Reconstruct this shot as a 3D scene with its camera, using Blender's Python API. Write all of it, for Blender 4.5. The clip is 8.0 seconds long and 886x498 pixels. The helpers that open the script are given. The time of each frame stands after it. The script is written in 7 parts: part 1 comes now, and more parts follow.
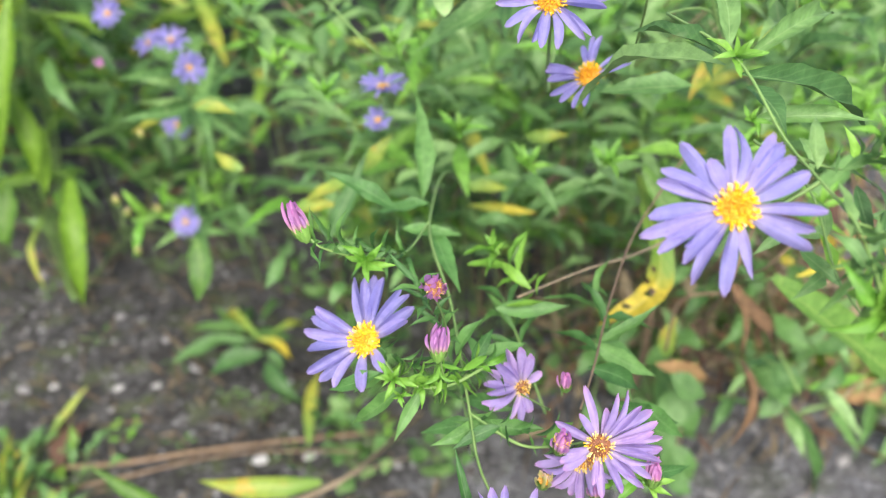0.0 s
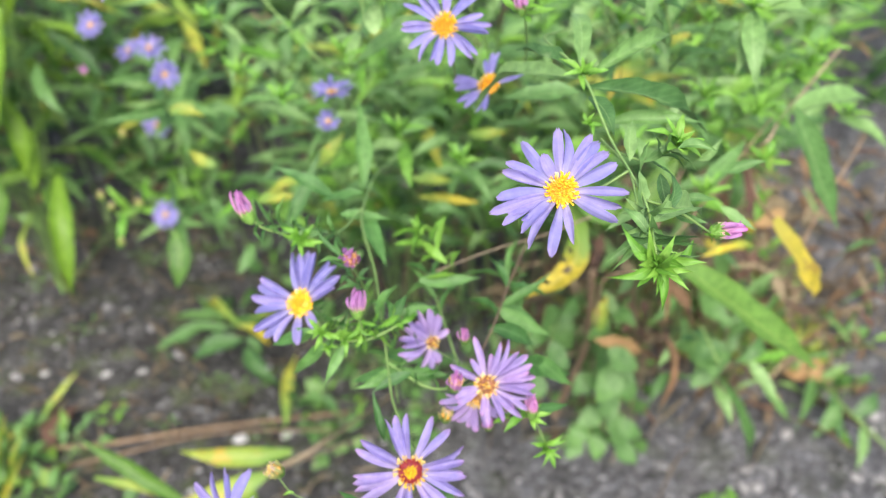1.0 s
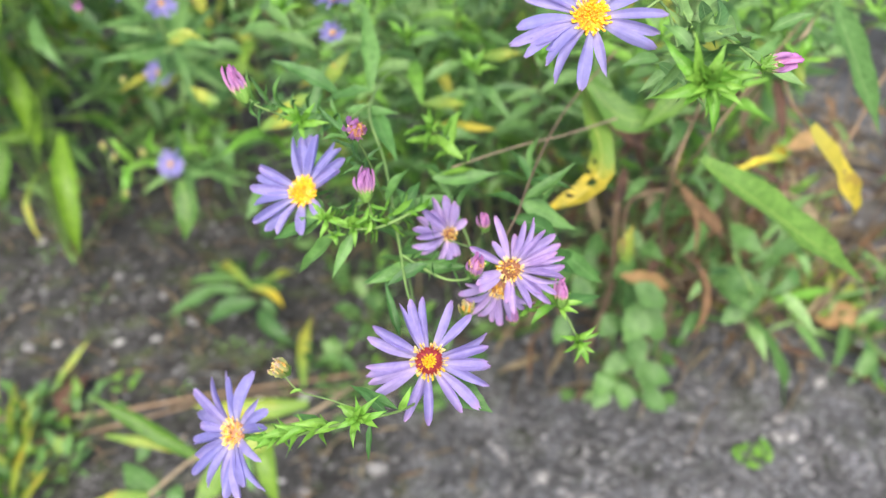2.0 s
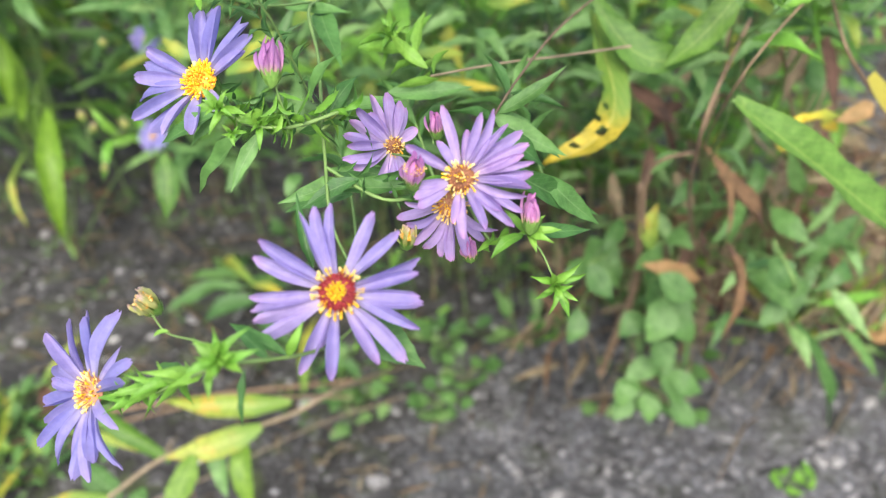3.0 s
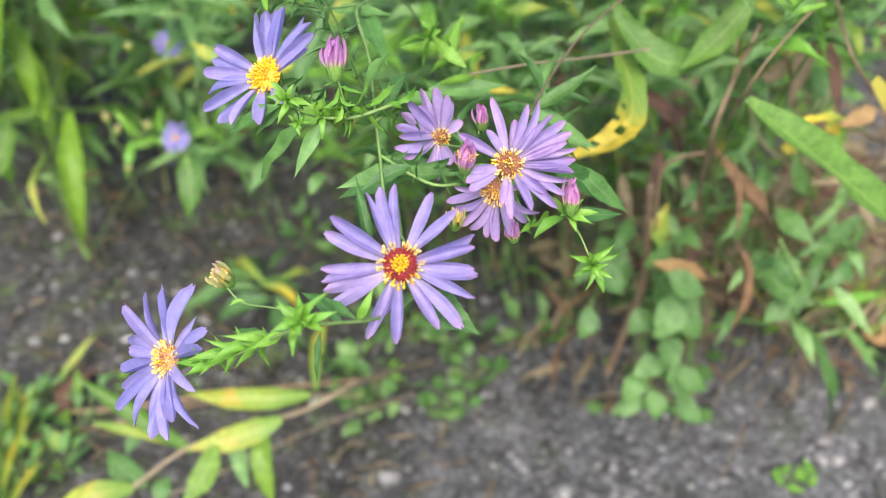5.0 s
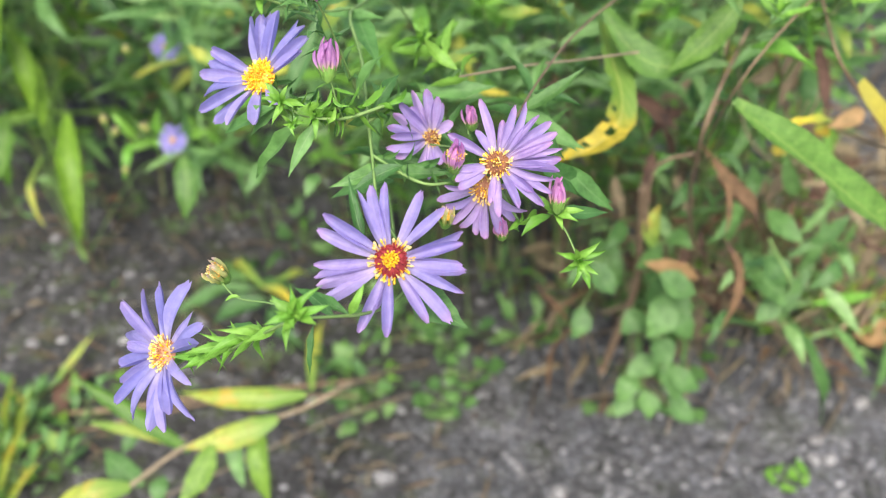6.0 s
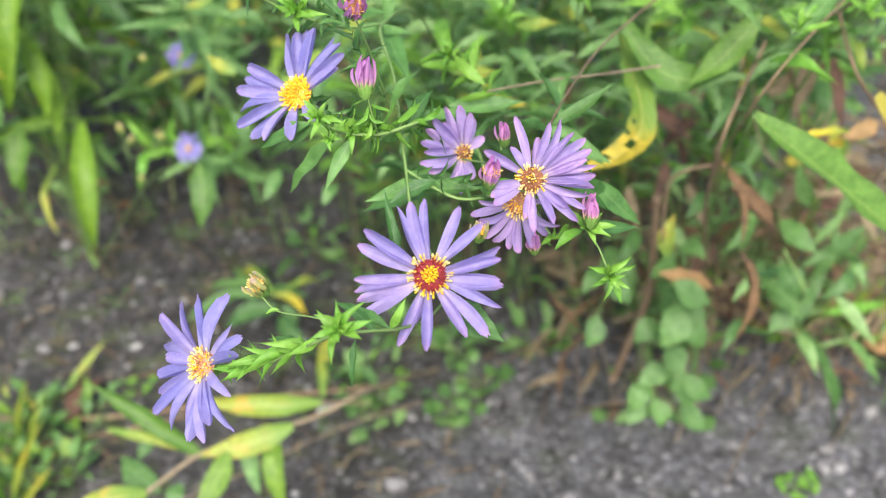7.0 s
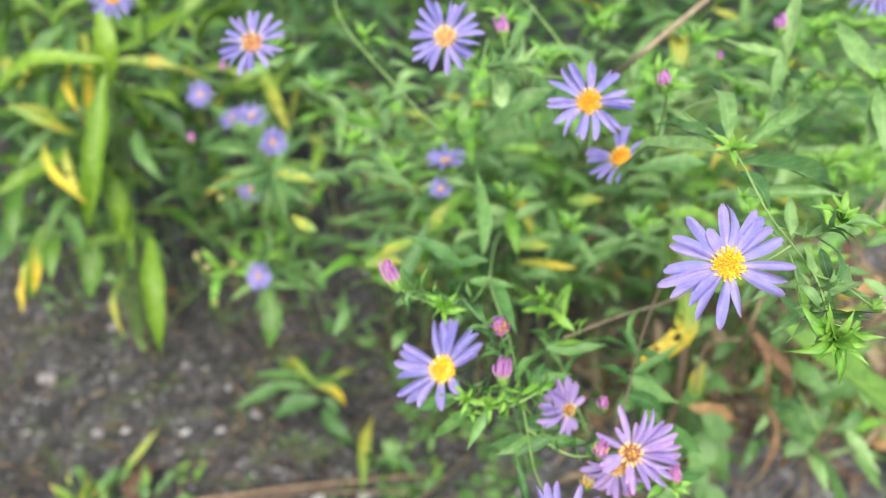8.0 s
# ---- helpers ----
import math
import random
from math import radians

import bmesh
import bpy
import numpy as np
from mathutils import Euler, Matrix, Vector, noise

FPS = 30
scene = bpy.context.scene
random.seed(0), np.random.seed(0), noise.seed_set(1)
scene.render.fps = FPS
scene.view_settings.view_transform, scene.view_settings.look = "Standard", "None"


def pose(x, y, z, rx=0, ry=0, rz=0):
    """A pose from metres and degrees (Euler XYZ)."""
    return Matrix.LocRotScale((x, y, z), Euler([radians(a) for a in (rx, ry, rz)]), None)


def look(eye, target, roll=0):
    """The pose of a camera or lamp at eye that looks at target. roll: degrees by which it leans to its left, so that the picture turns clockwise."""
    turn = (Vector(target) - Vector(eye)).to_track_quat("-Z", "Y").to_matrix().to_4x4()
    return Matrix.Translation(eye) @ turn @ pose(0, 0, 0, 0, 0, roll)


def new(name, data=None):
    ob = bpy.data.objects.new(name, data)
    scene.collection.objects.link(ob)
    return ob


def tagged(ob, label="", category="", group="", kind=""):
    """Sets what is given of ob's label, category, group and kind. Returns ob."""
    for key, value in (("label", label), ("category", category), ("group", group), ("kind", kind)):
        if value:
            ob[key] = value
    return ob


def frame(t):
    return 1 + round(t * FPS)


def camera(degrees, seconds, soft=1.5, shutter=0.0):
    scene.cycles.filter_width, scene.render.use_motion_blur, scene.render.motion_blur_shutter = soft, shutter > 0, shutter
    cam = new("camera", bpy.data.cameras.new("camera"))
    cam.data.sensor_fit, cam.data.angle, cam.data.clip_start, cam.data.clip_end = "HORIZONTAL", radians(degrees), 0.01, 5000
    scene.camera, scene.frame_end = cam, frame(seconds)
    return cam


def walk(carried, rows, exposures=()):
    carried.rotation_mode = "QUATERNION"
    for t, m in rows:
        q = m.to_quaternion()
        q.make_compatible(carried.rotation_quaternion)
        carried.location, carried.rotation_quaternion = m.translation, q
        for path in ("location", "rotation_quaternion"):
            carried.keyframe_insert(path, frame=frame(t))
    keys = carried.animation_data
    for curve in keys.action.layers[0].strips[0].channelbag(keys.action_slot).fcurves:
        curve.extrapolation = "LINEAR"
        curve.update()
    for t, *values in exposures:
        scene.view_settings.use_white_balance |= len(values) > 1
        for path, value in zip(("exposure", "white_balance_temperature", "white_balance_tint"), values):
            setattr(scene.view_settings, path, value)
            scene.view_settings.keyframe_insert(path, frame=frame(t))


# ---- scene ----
# ---------------------------------------------------------------- camera
cam = camera(48.31, 8.0, 1.15)
cam.data.dof.use_dof = True
cam.data.dof.focus_distance = 0.203
cam.data.dof.aperture_fstop = 16.8
ROWS = [
    (0.0, -0.00658, -0.12572, 0.62382, 53.947, 0.035, 3.335),
    (0.2, -0.00180, -0.12877, 0.64465, 54.352, -0.004, 3.296),
    (0.5, 0.01310, -0.13785, 0.66431, 54.287, -0.038, 3.106),
    (0.7, 0.01759, -0.15052, 0.66138, 54.069, 0.309, 2.707),
    (1.0, 0.01580, -0.16965, 0.65097, 53.669, 0.128, 2.549),
    (1.2, 0.01135, -0.18170, 0.64347, 53.437, 0.406, 2.368),
    (1.5, 0.00637, -0.18488, 0.63461, 52.749, 0.871, 1.919),
    (1.7, 0.00752, -0.18033, 0.62832, 52.541, 1.430, 1.719),
    (2.8, 0.03729, -0.12898, 0.56331, 54.384, 2.569, 4.700),
    (3.0, 0.03251, -0.12773, 0.55646, 54.439, 2.330, 5.060),
    (3.5, 0.02831, -0.13033, 0.55503, 54.467, 2.144, 5.278),
    (4.0, 0.02448, -0.13459, 0.55797, 54.615, 2.084, 5.219),
    (4.5, 0.02327, -0.14120, 0.56032, 54.810, 2.051, 5.151),
    (6.0, 0.02600, -0.15124, 0.56420, 55.151, 1.931, 4.907),
    (6.5, 0.02433, -0.15296, 0.56409, 55.196, 1.926, 4.993),
    (7.0, 0.01944, -0.15366, 0.56803, 55.463, 1.884, 5.111),
    (7.2, 0.01700, -0.15305, 0.57550, 55.663, 1.917, 5.192),
    (7.5, 0.00960, -0.16409, 0.59577, 56.325, 1.509, 5.339),
    (7.7, 0.00395, -0.16716, 0.61546, 56.750, 1.398, 5.248),
    (8.0, -0.01068, -0.17603, 0.65759, 57.177, 1.312, 5.128),
]
walk(cam, [(t, pose(x, y, z, rx, ry, rz)) for t, x, y, z, rx, ry, rz in ROWS])

# ---------------------------------------------------------------- light
world = bpy.data.worlds.new("world")
scene.world = world
world.use_nodes = True
wn = world.node_tree.nodes
sky = wn.new("ShaderNodeTexSky")
sky.sky_type = "NISHITA"
sky.sun_disc = False
sky.sun_elevation = radians(48)
sky.sun_rotation = radians(174)
sky.dust_density = 3.0
wn["Background"].inputs["Strength"].default_value = 0.118
world.node_tree.links.new(sky.outputs["Color"], wn["Background"].inputs["Color"])
sun = new("sun", bpy.data.lights.new("sun", "SUN"))
sun.data.energy = 2.35
sun.data.angle = radians(32)
sun.data.color = (1.0, 0.95, 0.88)
sun.matrix_world = look((0.2, -1.69, 2.22), (0, 0.3, 0))
scene.view_settings.exposure = 1.17


# ---------------------------------------------------------------- materials
def mat(name):
    m = bpy.data.materials.new(name)
    m.use_nodes = True
    nt = m.node_tree
    return m, nt, nt.nodes["Principled BSDF"]


def node(nt, kind, **inputs):
    n = nt.nodes.new("ShaderNode" + kind)
    for k, v in inputs.items():
        n.inputs[k.replace("_", " ")].default_value = v
    return n


def ramp(nt, fac, stops):
    n = nt.nodes.new("ShaderNodeValToRGB")
    els = n.color_ramp.elements
    while len(els) < len(stops):
        els.new(0.5)
    for e, (at, col) in zip(els, stops):
        e.position, e.color = at, (*col, 1)
    nt.links.new(fac, n.inputs["Fac"])
    return n.outputs["Color"]


def mixed(nt, fac, a, b, mode="MIX"):
    n = nt.nodes.new("ShaderNodeMix")
    n.data_type, n.blend_type = "RGBA", mode
    for sock, v in ((0, fac), (6, a), (7, b)):
        if hasattr(v, "links"):
            nt.links.new(v, n.inputs[sock])
        else:
            n.inputs[sock].default_value = v if sock == 0 else (*v, 1)
    return n.outputs[2]


def position_noise(nt, scale, detail=4.0):
    geo = nt.nodes.new("ShaderNodeNewGeometry")
    n = node(nt, "TexNoise", Scale=scale, Detail=detail, Roughness=0.62)
    nt.links.new(geo.outputs["Position"], n.inputs["Vector"])
    return n.outputs["Fac"]


def relief(nt, bsdf, height, strength, distance):
    b = node(nt, "Bump", Strength=strength, Distance=distance)
    nt.links.new(height, b.inputs["Height"])
    nt.links.new(b.outputs["Normal"], bsdf.inputs["Normal"])


def see_through(m, nt, bsdf, colour, share):
    """Thin tissue that lets some light pass."""
    tr = nt.nodes.new("ShaderNodeBsdfTranslucent")
    mx = nt.nodes.new("ShaderNodeMixShader")
    mx.inputs[0].default_value = share
    nt.links.new(colour, tr.inputs["Color"])
    nt.links.new(bsdf.outputs[0], mx.inputs[1])
    nt.links.new(tr.outputs[0], mx.inputs[2])
    nt.links.new(mx.outputs[0], nt.nodes["Material Output"].inputs["Surface"])


def leaf_material(name, tones, rib, spots=None, rough=0.46, joined=False, green=None, turns=(0.45, 0.85)):
    """tones: three colours from which each leaf takes one; rib: the midrib's colour; spots: colour of blotches."""
    m, nt, b = mat(name)
    info = nt.nodes.new("ShaderNodeNewGeometry" if joined else "ShaderNodeObjectInfo")
    base = ramp(nt, info.outputs["Random Per Island" if joined else "Random"], [(0.0, tones[0]), (0.5, tones[1]), (1.0, tones[2])])
    mottle = ramp(nt, position_noise(nt, 260.0), [(0.3, (0.62, 0.68, 0.62)), (0.7, (1.32, 1.26, 1.3))])
    col = mixed(nt, 1.0, base, mottle, "MULTIPLY")
    if spots:
        col = mixed(nt, ramp(nt, position_noise(nt, 95.0), [(0.54, (0, 0, 0)), (0.61, (1, 1, 1))]), col, spots)
    else:
        col = mixed(nt, ramp(nt, position_noise(nt, 120.0, 2), [(0.66, (0, 0, 0)), (0.8, (0.7, 0.7, 0.7))]), col, rib)
    uv = nt.nodes.new("ShaderNodeUVMap")
    sep = nt.nodes.new("ShaderNodeSeparateXYZ")
    nt.links.new(uv.outputs[0], sep.inputs[0])
    if green:
        turned = nt.nodes.new("ShaderNodeMath")
        turned.operation = "MULTIPLY_ADD"
        turned.inputs[1].default_value = 0.55
        nt.links.new(position_noise(nt, 70.0), turned.inputs[0])
        nt.links.new(sep.outputs["Y"], turned.inputs[2])
        col = mixed(nt, ramp(nt, turned.outputs[0], [(turns[0], (0, 0, 0)), (turns[1], (1, 1, 1))]), green, col)
    off = node(nt, "Math")
    off.operation = "SUBTRACT"
    off.inputs[1].default_value = 0.5
    nt.links.new(sep.outputs["X"], off.inputs[0])
    ab = nt.nodes.new("ShaderNodeMath")
    ab.operation = "ABSOLUTE"
    nt.links.new(off.outputs[0], ab.inputs[0])
    line = ramp(nt, ab.outputs[0], [(0.0, (0.5, 0.5, 0.5)), (0.045, (0, 0, 0))])
    col = mixed(nt, line, col, rib)
    # side veins run forward from the midrib
    slant = nt.nodes.new("ShaderNodeMath")
    slant.operation = "MULTIPLY_ADD"
    slant.inputs[1].default_value = -0.35
    nt.links.new(ab.outputs[0], slant.inputs[0])
    nt.links.new(sep.outputs["Y"], slant.inputs[2])
    saw = nt.nodes.new("ShaderNodeMath")
    saw.operation = "PINGPONG"
    saw.inputs[1].default_value = 0.045
    nt.links.new(slant.outputs[0], saw.inputs[0])
    vein = ramp(nt, saw.outputs[0], [(0.0, (0.12, 0.12, 0.12)), (0.016, (0, 0, 0))])
    col = mixed(nt, vein, col, rib)
    nt.links.new(col, b.inputs["Base Color"])
    b.inputs["Roughness"].default_value = rough
    b.inputs["Specular IOR Level"].default_value = 0.42
    relief(nt, b, position_noise(nt, 520.0, 6.0), 0.45, 0.0009)
    see_through(m, nt, b, col, 0.25)
    return m


def petal_material(name, root, tip, edge):
    m, nt, b = mat(name)
    uv = nt.nodes.new("ShaderNodeUVMap")
    sep = nt.nodes.new("ShaderNodeSeparateXYZ")
    nt.links.new(uv.outputs[0], sep.inputs[0])
    info = nt.nodes.new("ShaderNodeObjectInfo")
    col = ramp(nt, sep.outputs["Y"], [(0.0, root), (0.35, tip), (0.78, tip), (1.0, edge)])
    own = ramp(nt, info.outputs["Random"], [(0.0, (0.84, 0.85, 0.96)), (0.5, (1.0, 0.98, 1.0)), (1.0, (1.17, 1.07, 1.04))])
    col = mixed(nt, 1.0, col, own, "MULTIPLY")
    stripes = nt.nodes.new("ShaderNodeMath")
    stripes.operation = "PINGPONG"
    stripes.inputs[1].default_value = 0.11
    nt.links.new(sep.outputs["X"], stripes.inputs[0])
    col = mixed(nt, ramp(nt, stripes.outputs[0], [(0.0, (0.30, 0.30, 0.30)), (0.045, (0, 0, 0))]), col, tuple(0.78 * c for c in edge))
    col = mixed(nt, 1.0, col, ramp(nt, position_noise(nt, 420.0), [(0.3, (0.84, 0.83, 0.90)), (0.7, (1.10, 1.10, 1.06))]), "MULTIPLY")
    nt.links.new(col, b.inputs["Base Color"])
    b.inputs["Roughness"].default_value = 0.55
    b.inputs["Specular IOR Level"].default_value = 0.25
    relief(nt, b, stripes.outputs[0], 0.3, 0.0004)
    see_through(m, nt, b, col, 0.42)
    return m


def plain_material(name, low, high, scale, rough=0.6, bump=0.3, depth=0.0006):
    m, nt, b = mat(name)
    f = position_noise(nt, scale)
    info = nt.nodes.new("ShaderNodeObjectInfo")
    col = ramp(nt, f, [(0.3, low), (0.7, high)])
    col = mixed(nt, 1.0, col, ramp(nt, info.outputs["Random"], [(0.0, (0.82, 0.82, 0.82)), (1.0, (1.15, 1.15, 1.15))]), "MULTIPLY")
    nt.links.new(col, b.inputs["Base Color"])
    b.inputs["Roughness"].default_value = rough
    relief(nt, b, position_noise(nt, scale * 3), bump, depth)
    return m


LEAF = leaf_material("aster_leaf", [(0.058, 0.148, 0.042), (0.132, 0.275, 0.074), (0.215, 0.36, 0.120)], (0.30, 0.44, 0.18))
LEAF_FRONT = leaf_material("stem_leaf", [(0.045, 0.135, 0.032), (0.08, 0.205, 0.048), (0.13, 0.28, 0.07)], (0.20, 0.34, 0.13))
LEAF_NEW = leaf_material("young_leaf", [(0.12, 0.31, 0.032), (0.16, 0.36, 0.045), (0.20, 0.40, 0.055)], (0.30, 0.48, 0.12))
LEAF_SOFT = leaf_material("soft_leaf", [(0.07, 0.165, 0.04), (0.098, 0.215, 0.055), (0.13, 0.27, 0.07)], (0.22, 0.38, 0.14))
LEAF_LONG = leaf_material("long_leaf", [(0.055, 0.145, 0.016), (0.095, 0.205, 0.022), (0.16, 0.285, 0.03)], (0.30, 0.44, 0.10))
LEAF_LUSH = leaf_material("lush_leaf", [(0.085, 0.195, 0.032), (0.105, 0.225, 0.038), (0.125, 0.25, 0.04)], (0.30, 0.42, 0.10))
LEAF_LIME = leaf_material("lime_leaf", [(0.115, 0.23, 0.016), (0.145, 0.28, 0.02), (0.18, 0.32, 0.024)], (0.34, 0.48, 0.08))
LEAF_YELLOW = leaf_material("yellow_leaf", [(0.54, 0.43, 0.035), (0.58, 0.49, 0.045), (0.47, 0.46, 0.06)], (0.66, 0.58, 0.16), spots=(0.50, 0.36, 0.03), green=(0.30, 0.36, 0.05))
LEAF_SPOTTED = leaf_material("spotted_leaf", [(0.50, 0.38, 0.035), (0.48, 0.385, 0.04), (0.45, 0.385, 0.05)], (0.55, 0.48, 0.14), spots=(0.34, 0.36, 0.05), green=(0.15, 0.27, 0.04), turns=(0.78, 1.12))
LEAF_DRY = leaf_material("dry_leaf", [(0.18, 0.105, 0.056), (0.235, 0.14, 0.073), (0.15, 0.09, 0.052)], (0.30, 0.20, 0.12), spots=(0.11, 0.065, 0.045), rough=0.8)
LEAF_PALE = leaf_material("fading_leaf", [(0.30, 0.37, 0.05), (0.38, 0.40, 0.06), (0.25, 0.36, 0.05)], (0.5, 0.5, 0.15), spots=(0.42, 0.33, 0.05), green=(0.17, 0.30, 0.05))
LEAF_STRAW = leaf_material("withered_leaf", [(0.22, 0.17, 0.10), (0.30, 0.24, 0.14), (0.19, 0.145, 0.09)], (0.34, 0.28, 0.18), spots=(0.15, 0.105, 0.07), rough=0.75)
LEAF_GOLD = leaf_material("golden_leaf", [(0.54, 0.44, 0.04), (0.58, 0.47, 0.05), (0.50, 0.44, 0.06)], (0.56, 0.48, 0.14), spots=(0.36, 0.26, 0.05), green=(0.40, 0.36, 0.06))
LEAF_DEAD = leaf_material("dead_leaf", [(0.13, 0.07, 0.05), (0.17, 0.095, 0.065), (0.11, 0.065, 0.05)], (0.20, 0.13, 0.09), spots=(0.07, 0.042, 0.034), rough=0.8)
LEAF_TAN = leaf_material("tan_leaf", [(0.40, 0.25, 0.11), (0.44, 0.28, 0.13), (0.38, 0.23, 0.10)], (0.46, 0.32, 0.18), spots=(0.30, 0.16, 0.07), rough=0.7)
LEAF_LITTER = leaf_material("litter_leaf", [(0.13, 0.09, 0.055), (0.21, 0.16, 0.10), (0.30, 0.25, 0.17)], (0.34, 0.26, 0.16), spots=(0.16, 0.10, 0.06), rough=0.8, joined=True)
LEAF_DEEP = leaf_material("deep_green_leaf", [(0.05, 0.13, 0.034), (0.085, 0.19, 0.055), (0.14, 0.27, 0.07)], (0.24, 0.38, 0.12))
# tones darker than the nearer leaves: shade of the gaps is put into them
LEAF_MASS = leaf_material("thicket_leaf", [(0.035, 0.095, 0.02), (0.06, 0.15, 0.03), (0.11, 0.21, 0.035)], (0.26, 0.42, 0.16), joined=True)
PETAL = petal_material("violet_petal", (0.50, 0.47, 0.64), (0.330, 0.310, 0.63), (0.375, 0.312, 0.61))
PETAL_PINK = petal_material("lilac_petal", (0.53, 0.47, 0.65), (0.378, 0.326, 0.635), (0.46, 0.315, 0.605))
PETAL_ROSE = petal_material("rosy_petal", (0.56, 0.48, 0.64), (0.445, 0.345, 0.635), (0.53, 0.315, 0.595))
PETAL_BUD = petal_material("pink_petal", (0.78, 0.66, 0.36), (0.61, 0.31, 0.57), (0.53, 0.19, 0.50))
PETAL_CREAM = petal_material("cream_petal", (0.30, 0.48, 0.10), (0.55, 0.60, 0.20), (0.78, 0.55, 0.52))
FLORET = plain_material("yellow_floret", (0.88, 0.43, 0.010), (0.94, 0.61, 0.025), 900.0, 0.5)
FLORET_PALE = plain_material("pale_floret", (0.80, 0.55, 0.16), (0.90, 0.72, 0.32), 900.0, 0.5)
DISC_YELLOW = plain_material("disc_orange", (0.78, 0.30, 0.02), (0.86, 0.44, 0.03), 700.0)
DISC_RED = plain_material("disc_red", (0.20, 0.014, 0.024), (0.38, 0.035, 0.04), 700.0)
DISC_BROWN = plain_material("disc_brown", (0.12, 0.04, 0.02), (0.26, 0.11, 0.04), 700.0)
DISC_FADED = plain_material("disc_faded", (0.36, 0.14, 0.07), (0.52, 0.26, 0.14), 700.0)
BRACT = plain_material("bract_green", (0.13, 0.28, 0.05), (0.22, 0.40, 0.08), 500.0)
STEM_GREEN = plain_material("stem_green", (0.13, 0.24, 0.06), (0.22, 0.34, 0.10), 180.0)
STEM_BROWN = plain_material("stem_brown", (0.16, 0.10, 0.06), (0.30, 0.21, 0.13), 160.0, 0.75)
STRAW = plain_material("straw", (0.21, 0.155, 0.10), (0.35, 0.28, 0.18), 120.0, 0.8)
STONE = plain_material("stone", (0.12, 0.115, 0.115), (0.32, 0.31, 0.305), 90.0, 0.85, 0.5, 0.002)
STONE_WHITE = plain_material("pale_stone", (0.30, 0.295, 0.28), (0.52, 0.51, 0.49), 120.0, 0.7)


def soil_material():
    m, nt, b = mat("gravelly_soil")
    big = position_noise(nt, 5.0)
    grit = position_noise(nt, 210.0, 8.0)
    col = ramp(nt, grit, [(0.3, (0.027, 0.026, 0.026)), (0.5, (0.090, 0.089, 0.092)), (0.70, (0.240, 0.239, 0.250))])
    # left soil is darker by itself; shade under the plants is also in this colour
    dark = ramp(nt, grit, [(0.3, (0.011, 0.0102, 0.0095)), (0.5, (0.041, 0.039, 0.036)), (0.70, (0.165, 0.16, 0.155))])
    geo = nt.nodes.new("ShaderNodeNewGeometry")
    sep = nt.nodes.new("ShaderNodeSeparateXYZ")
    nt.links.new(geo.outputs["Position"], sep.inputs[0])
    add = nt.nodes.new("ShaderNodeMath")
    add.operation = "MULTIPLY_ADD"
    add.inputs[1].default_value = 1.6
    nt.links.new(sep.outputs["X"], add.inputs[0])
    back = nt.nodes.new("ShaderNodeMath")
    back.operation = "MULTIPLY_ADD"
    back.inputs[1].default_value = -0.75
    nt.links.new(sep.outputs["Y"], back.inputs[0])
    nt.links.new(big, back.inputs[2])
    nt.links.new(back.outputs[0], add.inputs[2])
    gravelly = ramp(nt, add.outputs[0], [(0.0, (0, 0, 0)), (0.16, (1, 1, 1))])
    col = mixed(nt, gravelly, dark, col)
    blot = ramp(nt, position_noise(nt, 38.0, 3.0), [(0.34, (0.50, 0.49, 0.48)), (0.66, (1.50, 1.51, 1.56))])
    col = mixed(nt, 1.0, col, blot, "MULTIPLY")
    moss = ramp(nt, position_noise(nt, 30.0, 9.0), [(0.52, (0, 0, 0)), (0.64, (0.6, 0.6, 0.6))])
    moss = mixed(nt, gravelly, moss, mixed(nt, 0.7, moss, (0, 0, 0)))
    col = mixed(nt, moss, col, (0.085, 0.115, 0.03))
    nt.links.new(col, b.inputs["Base Color"])
    b.inputs["Roughness"].default_value = 0.9
    relief(nt, b, grit, 0.9, 0.006)
    return m


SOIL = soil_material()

# ---------------------------------------------------------------- helpers
rnd = random.Random(11)
AT = {}


def bare(name, verts, faces, mats, uvs=None, slots=None, smooth=True):
    me = bpy.data.meshes.new(name)
    me.from_pydata(verts, [], faces)
    for m in mats:
        me.materials.append(m)
    if uvs is not None:
        layer = me.uv_layers.new(name="UVMap")
        for lp in me.loops:
            layer.data[lp.index].uv = uvs[lp.vertex_index]
    for i, p in enumerate(me.polygons):
        p.use_smooth = smooth
        if slots:
            p.material_index = slots[i]
    return me


def thing(name, base, label, category, group="", kind=""):
    ob = new(name)
    ob.empty_display_size = 0.02
    ob.matrix_basis = Matrix.Translation(base)
    AT[ob] = ob.matrix_basis.copy()
    return tagged(ob, label, category, group, kind)


def piece(name, me, parent, m, label=""):
    """A mesh object under a thing or under one of its parts, at the world pose m."""
    ob = new(name, me)
    ob.parent = parent
    ob.matrix_basis = AT[parent].inverted() @ m
    AT[ob] = m
    return tagged(ob, label) if label else ob


def frame_of(along, facing):
    """A turn whose Y runs along and whose Z leans to facing."""
    y = Vector(along).normalized()
    z = Vector(facing) - Vector(facing).dot(y) * y
    if z.length < 1e-4:
        z = Vector((0.3, 0.2, 1)) - Vector((0.3, 0.2, 1)).dot(y) * y
    z.normalize()
    x = y.cross(z)
    return Matrix((x, y, z)).transposed()


def placed(origin, turn, sx, sy, sz):
    return Matrix.Translation(origin) @ turn.to_4x4() @ Matrix.Diagonal((sx, sy, sz, 1))


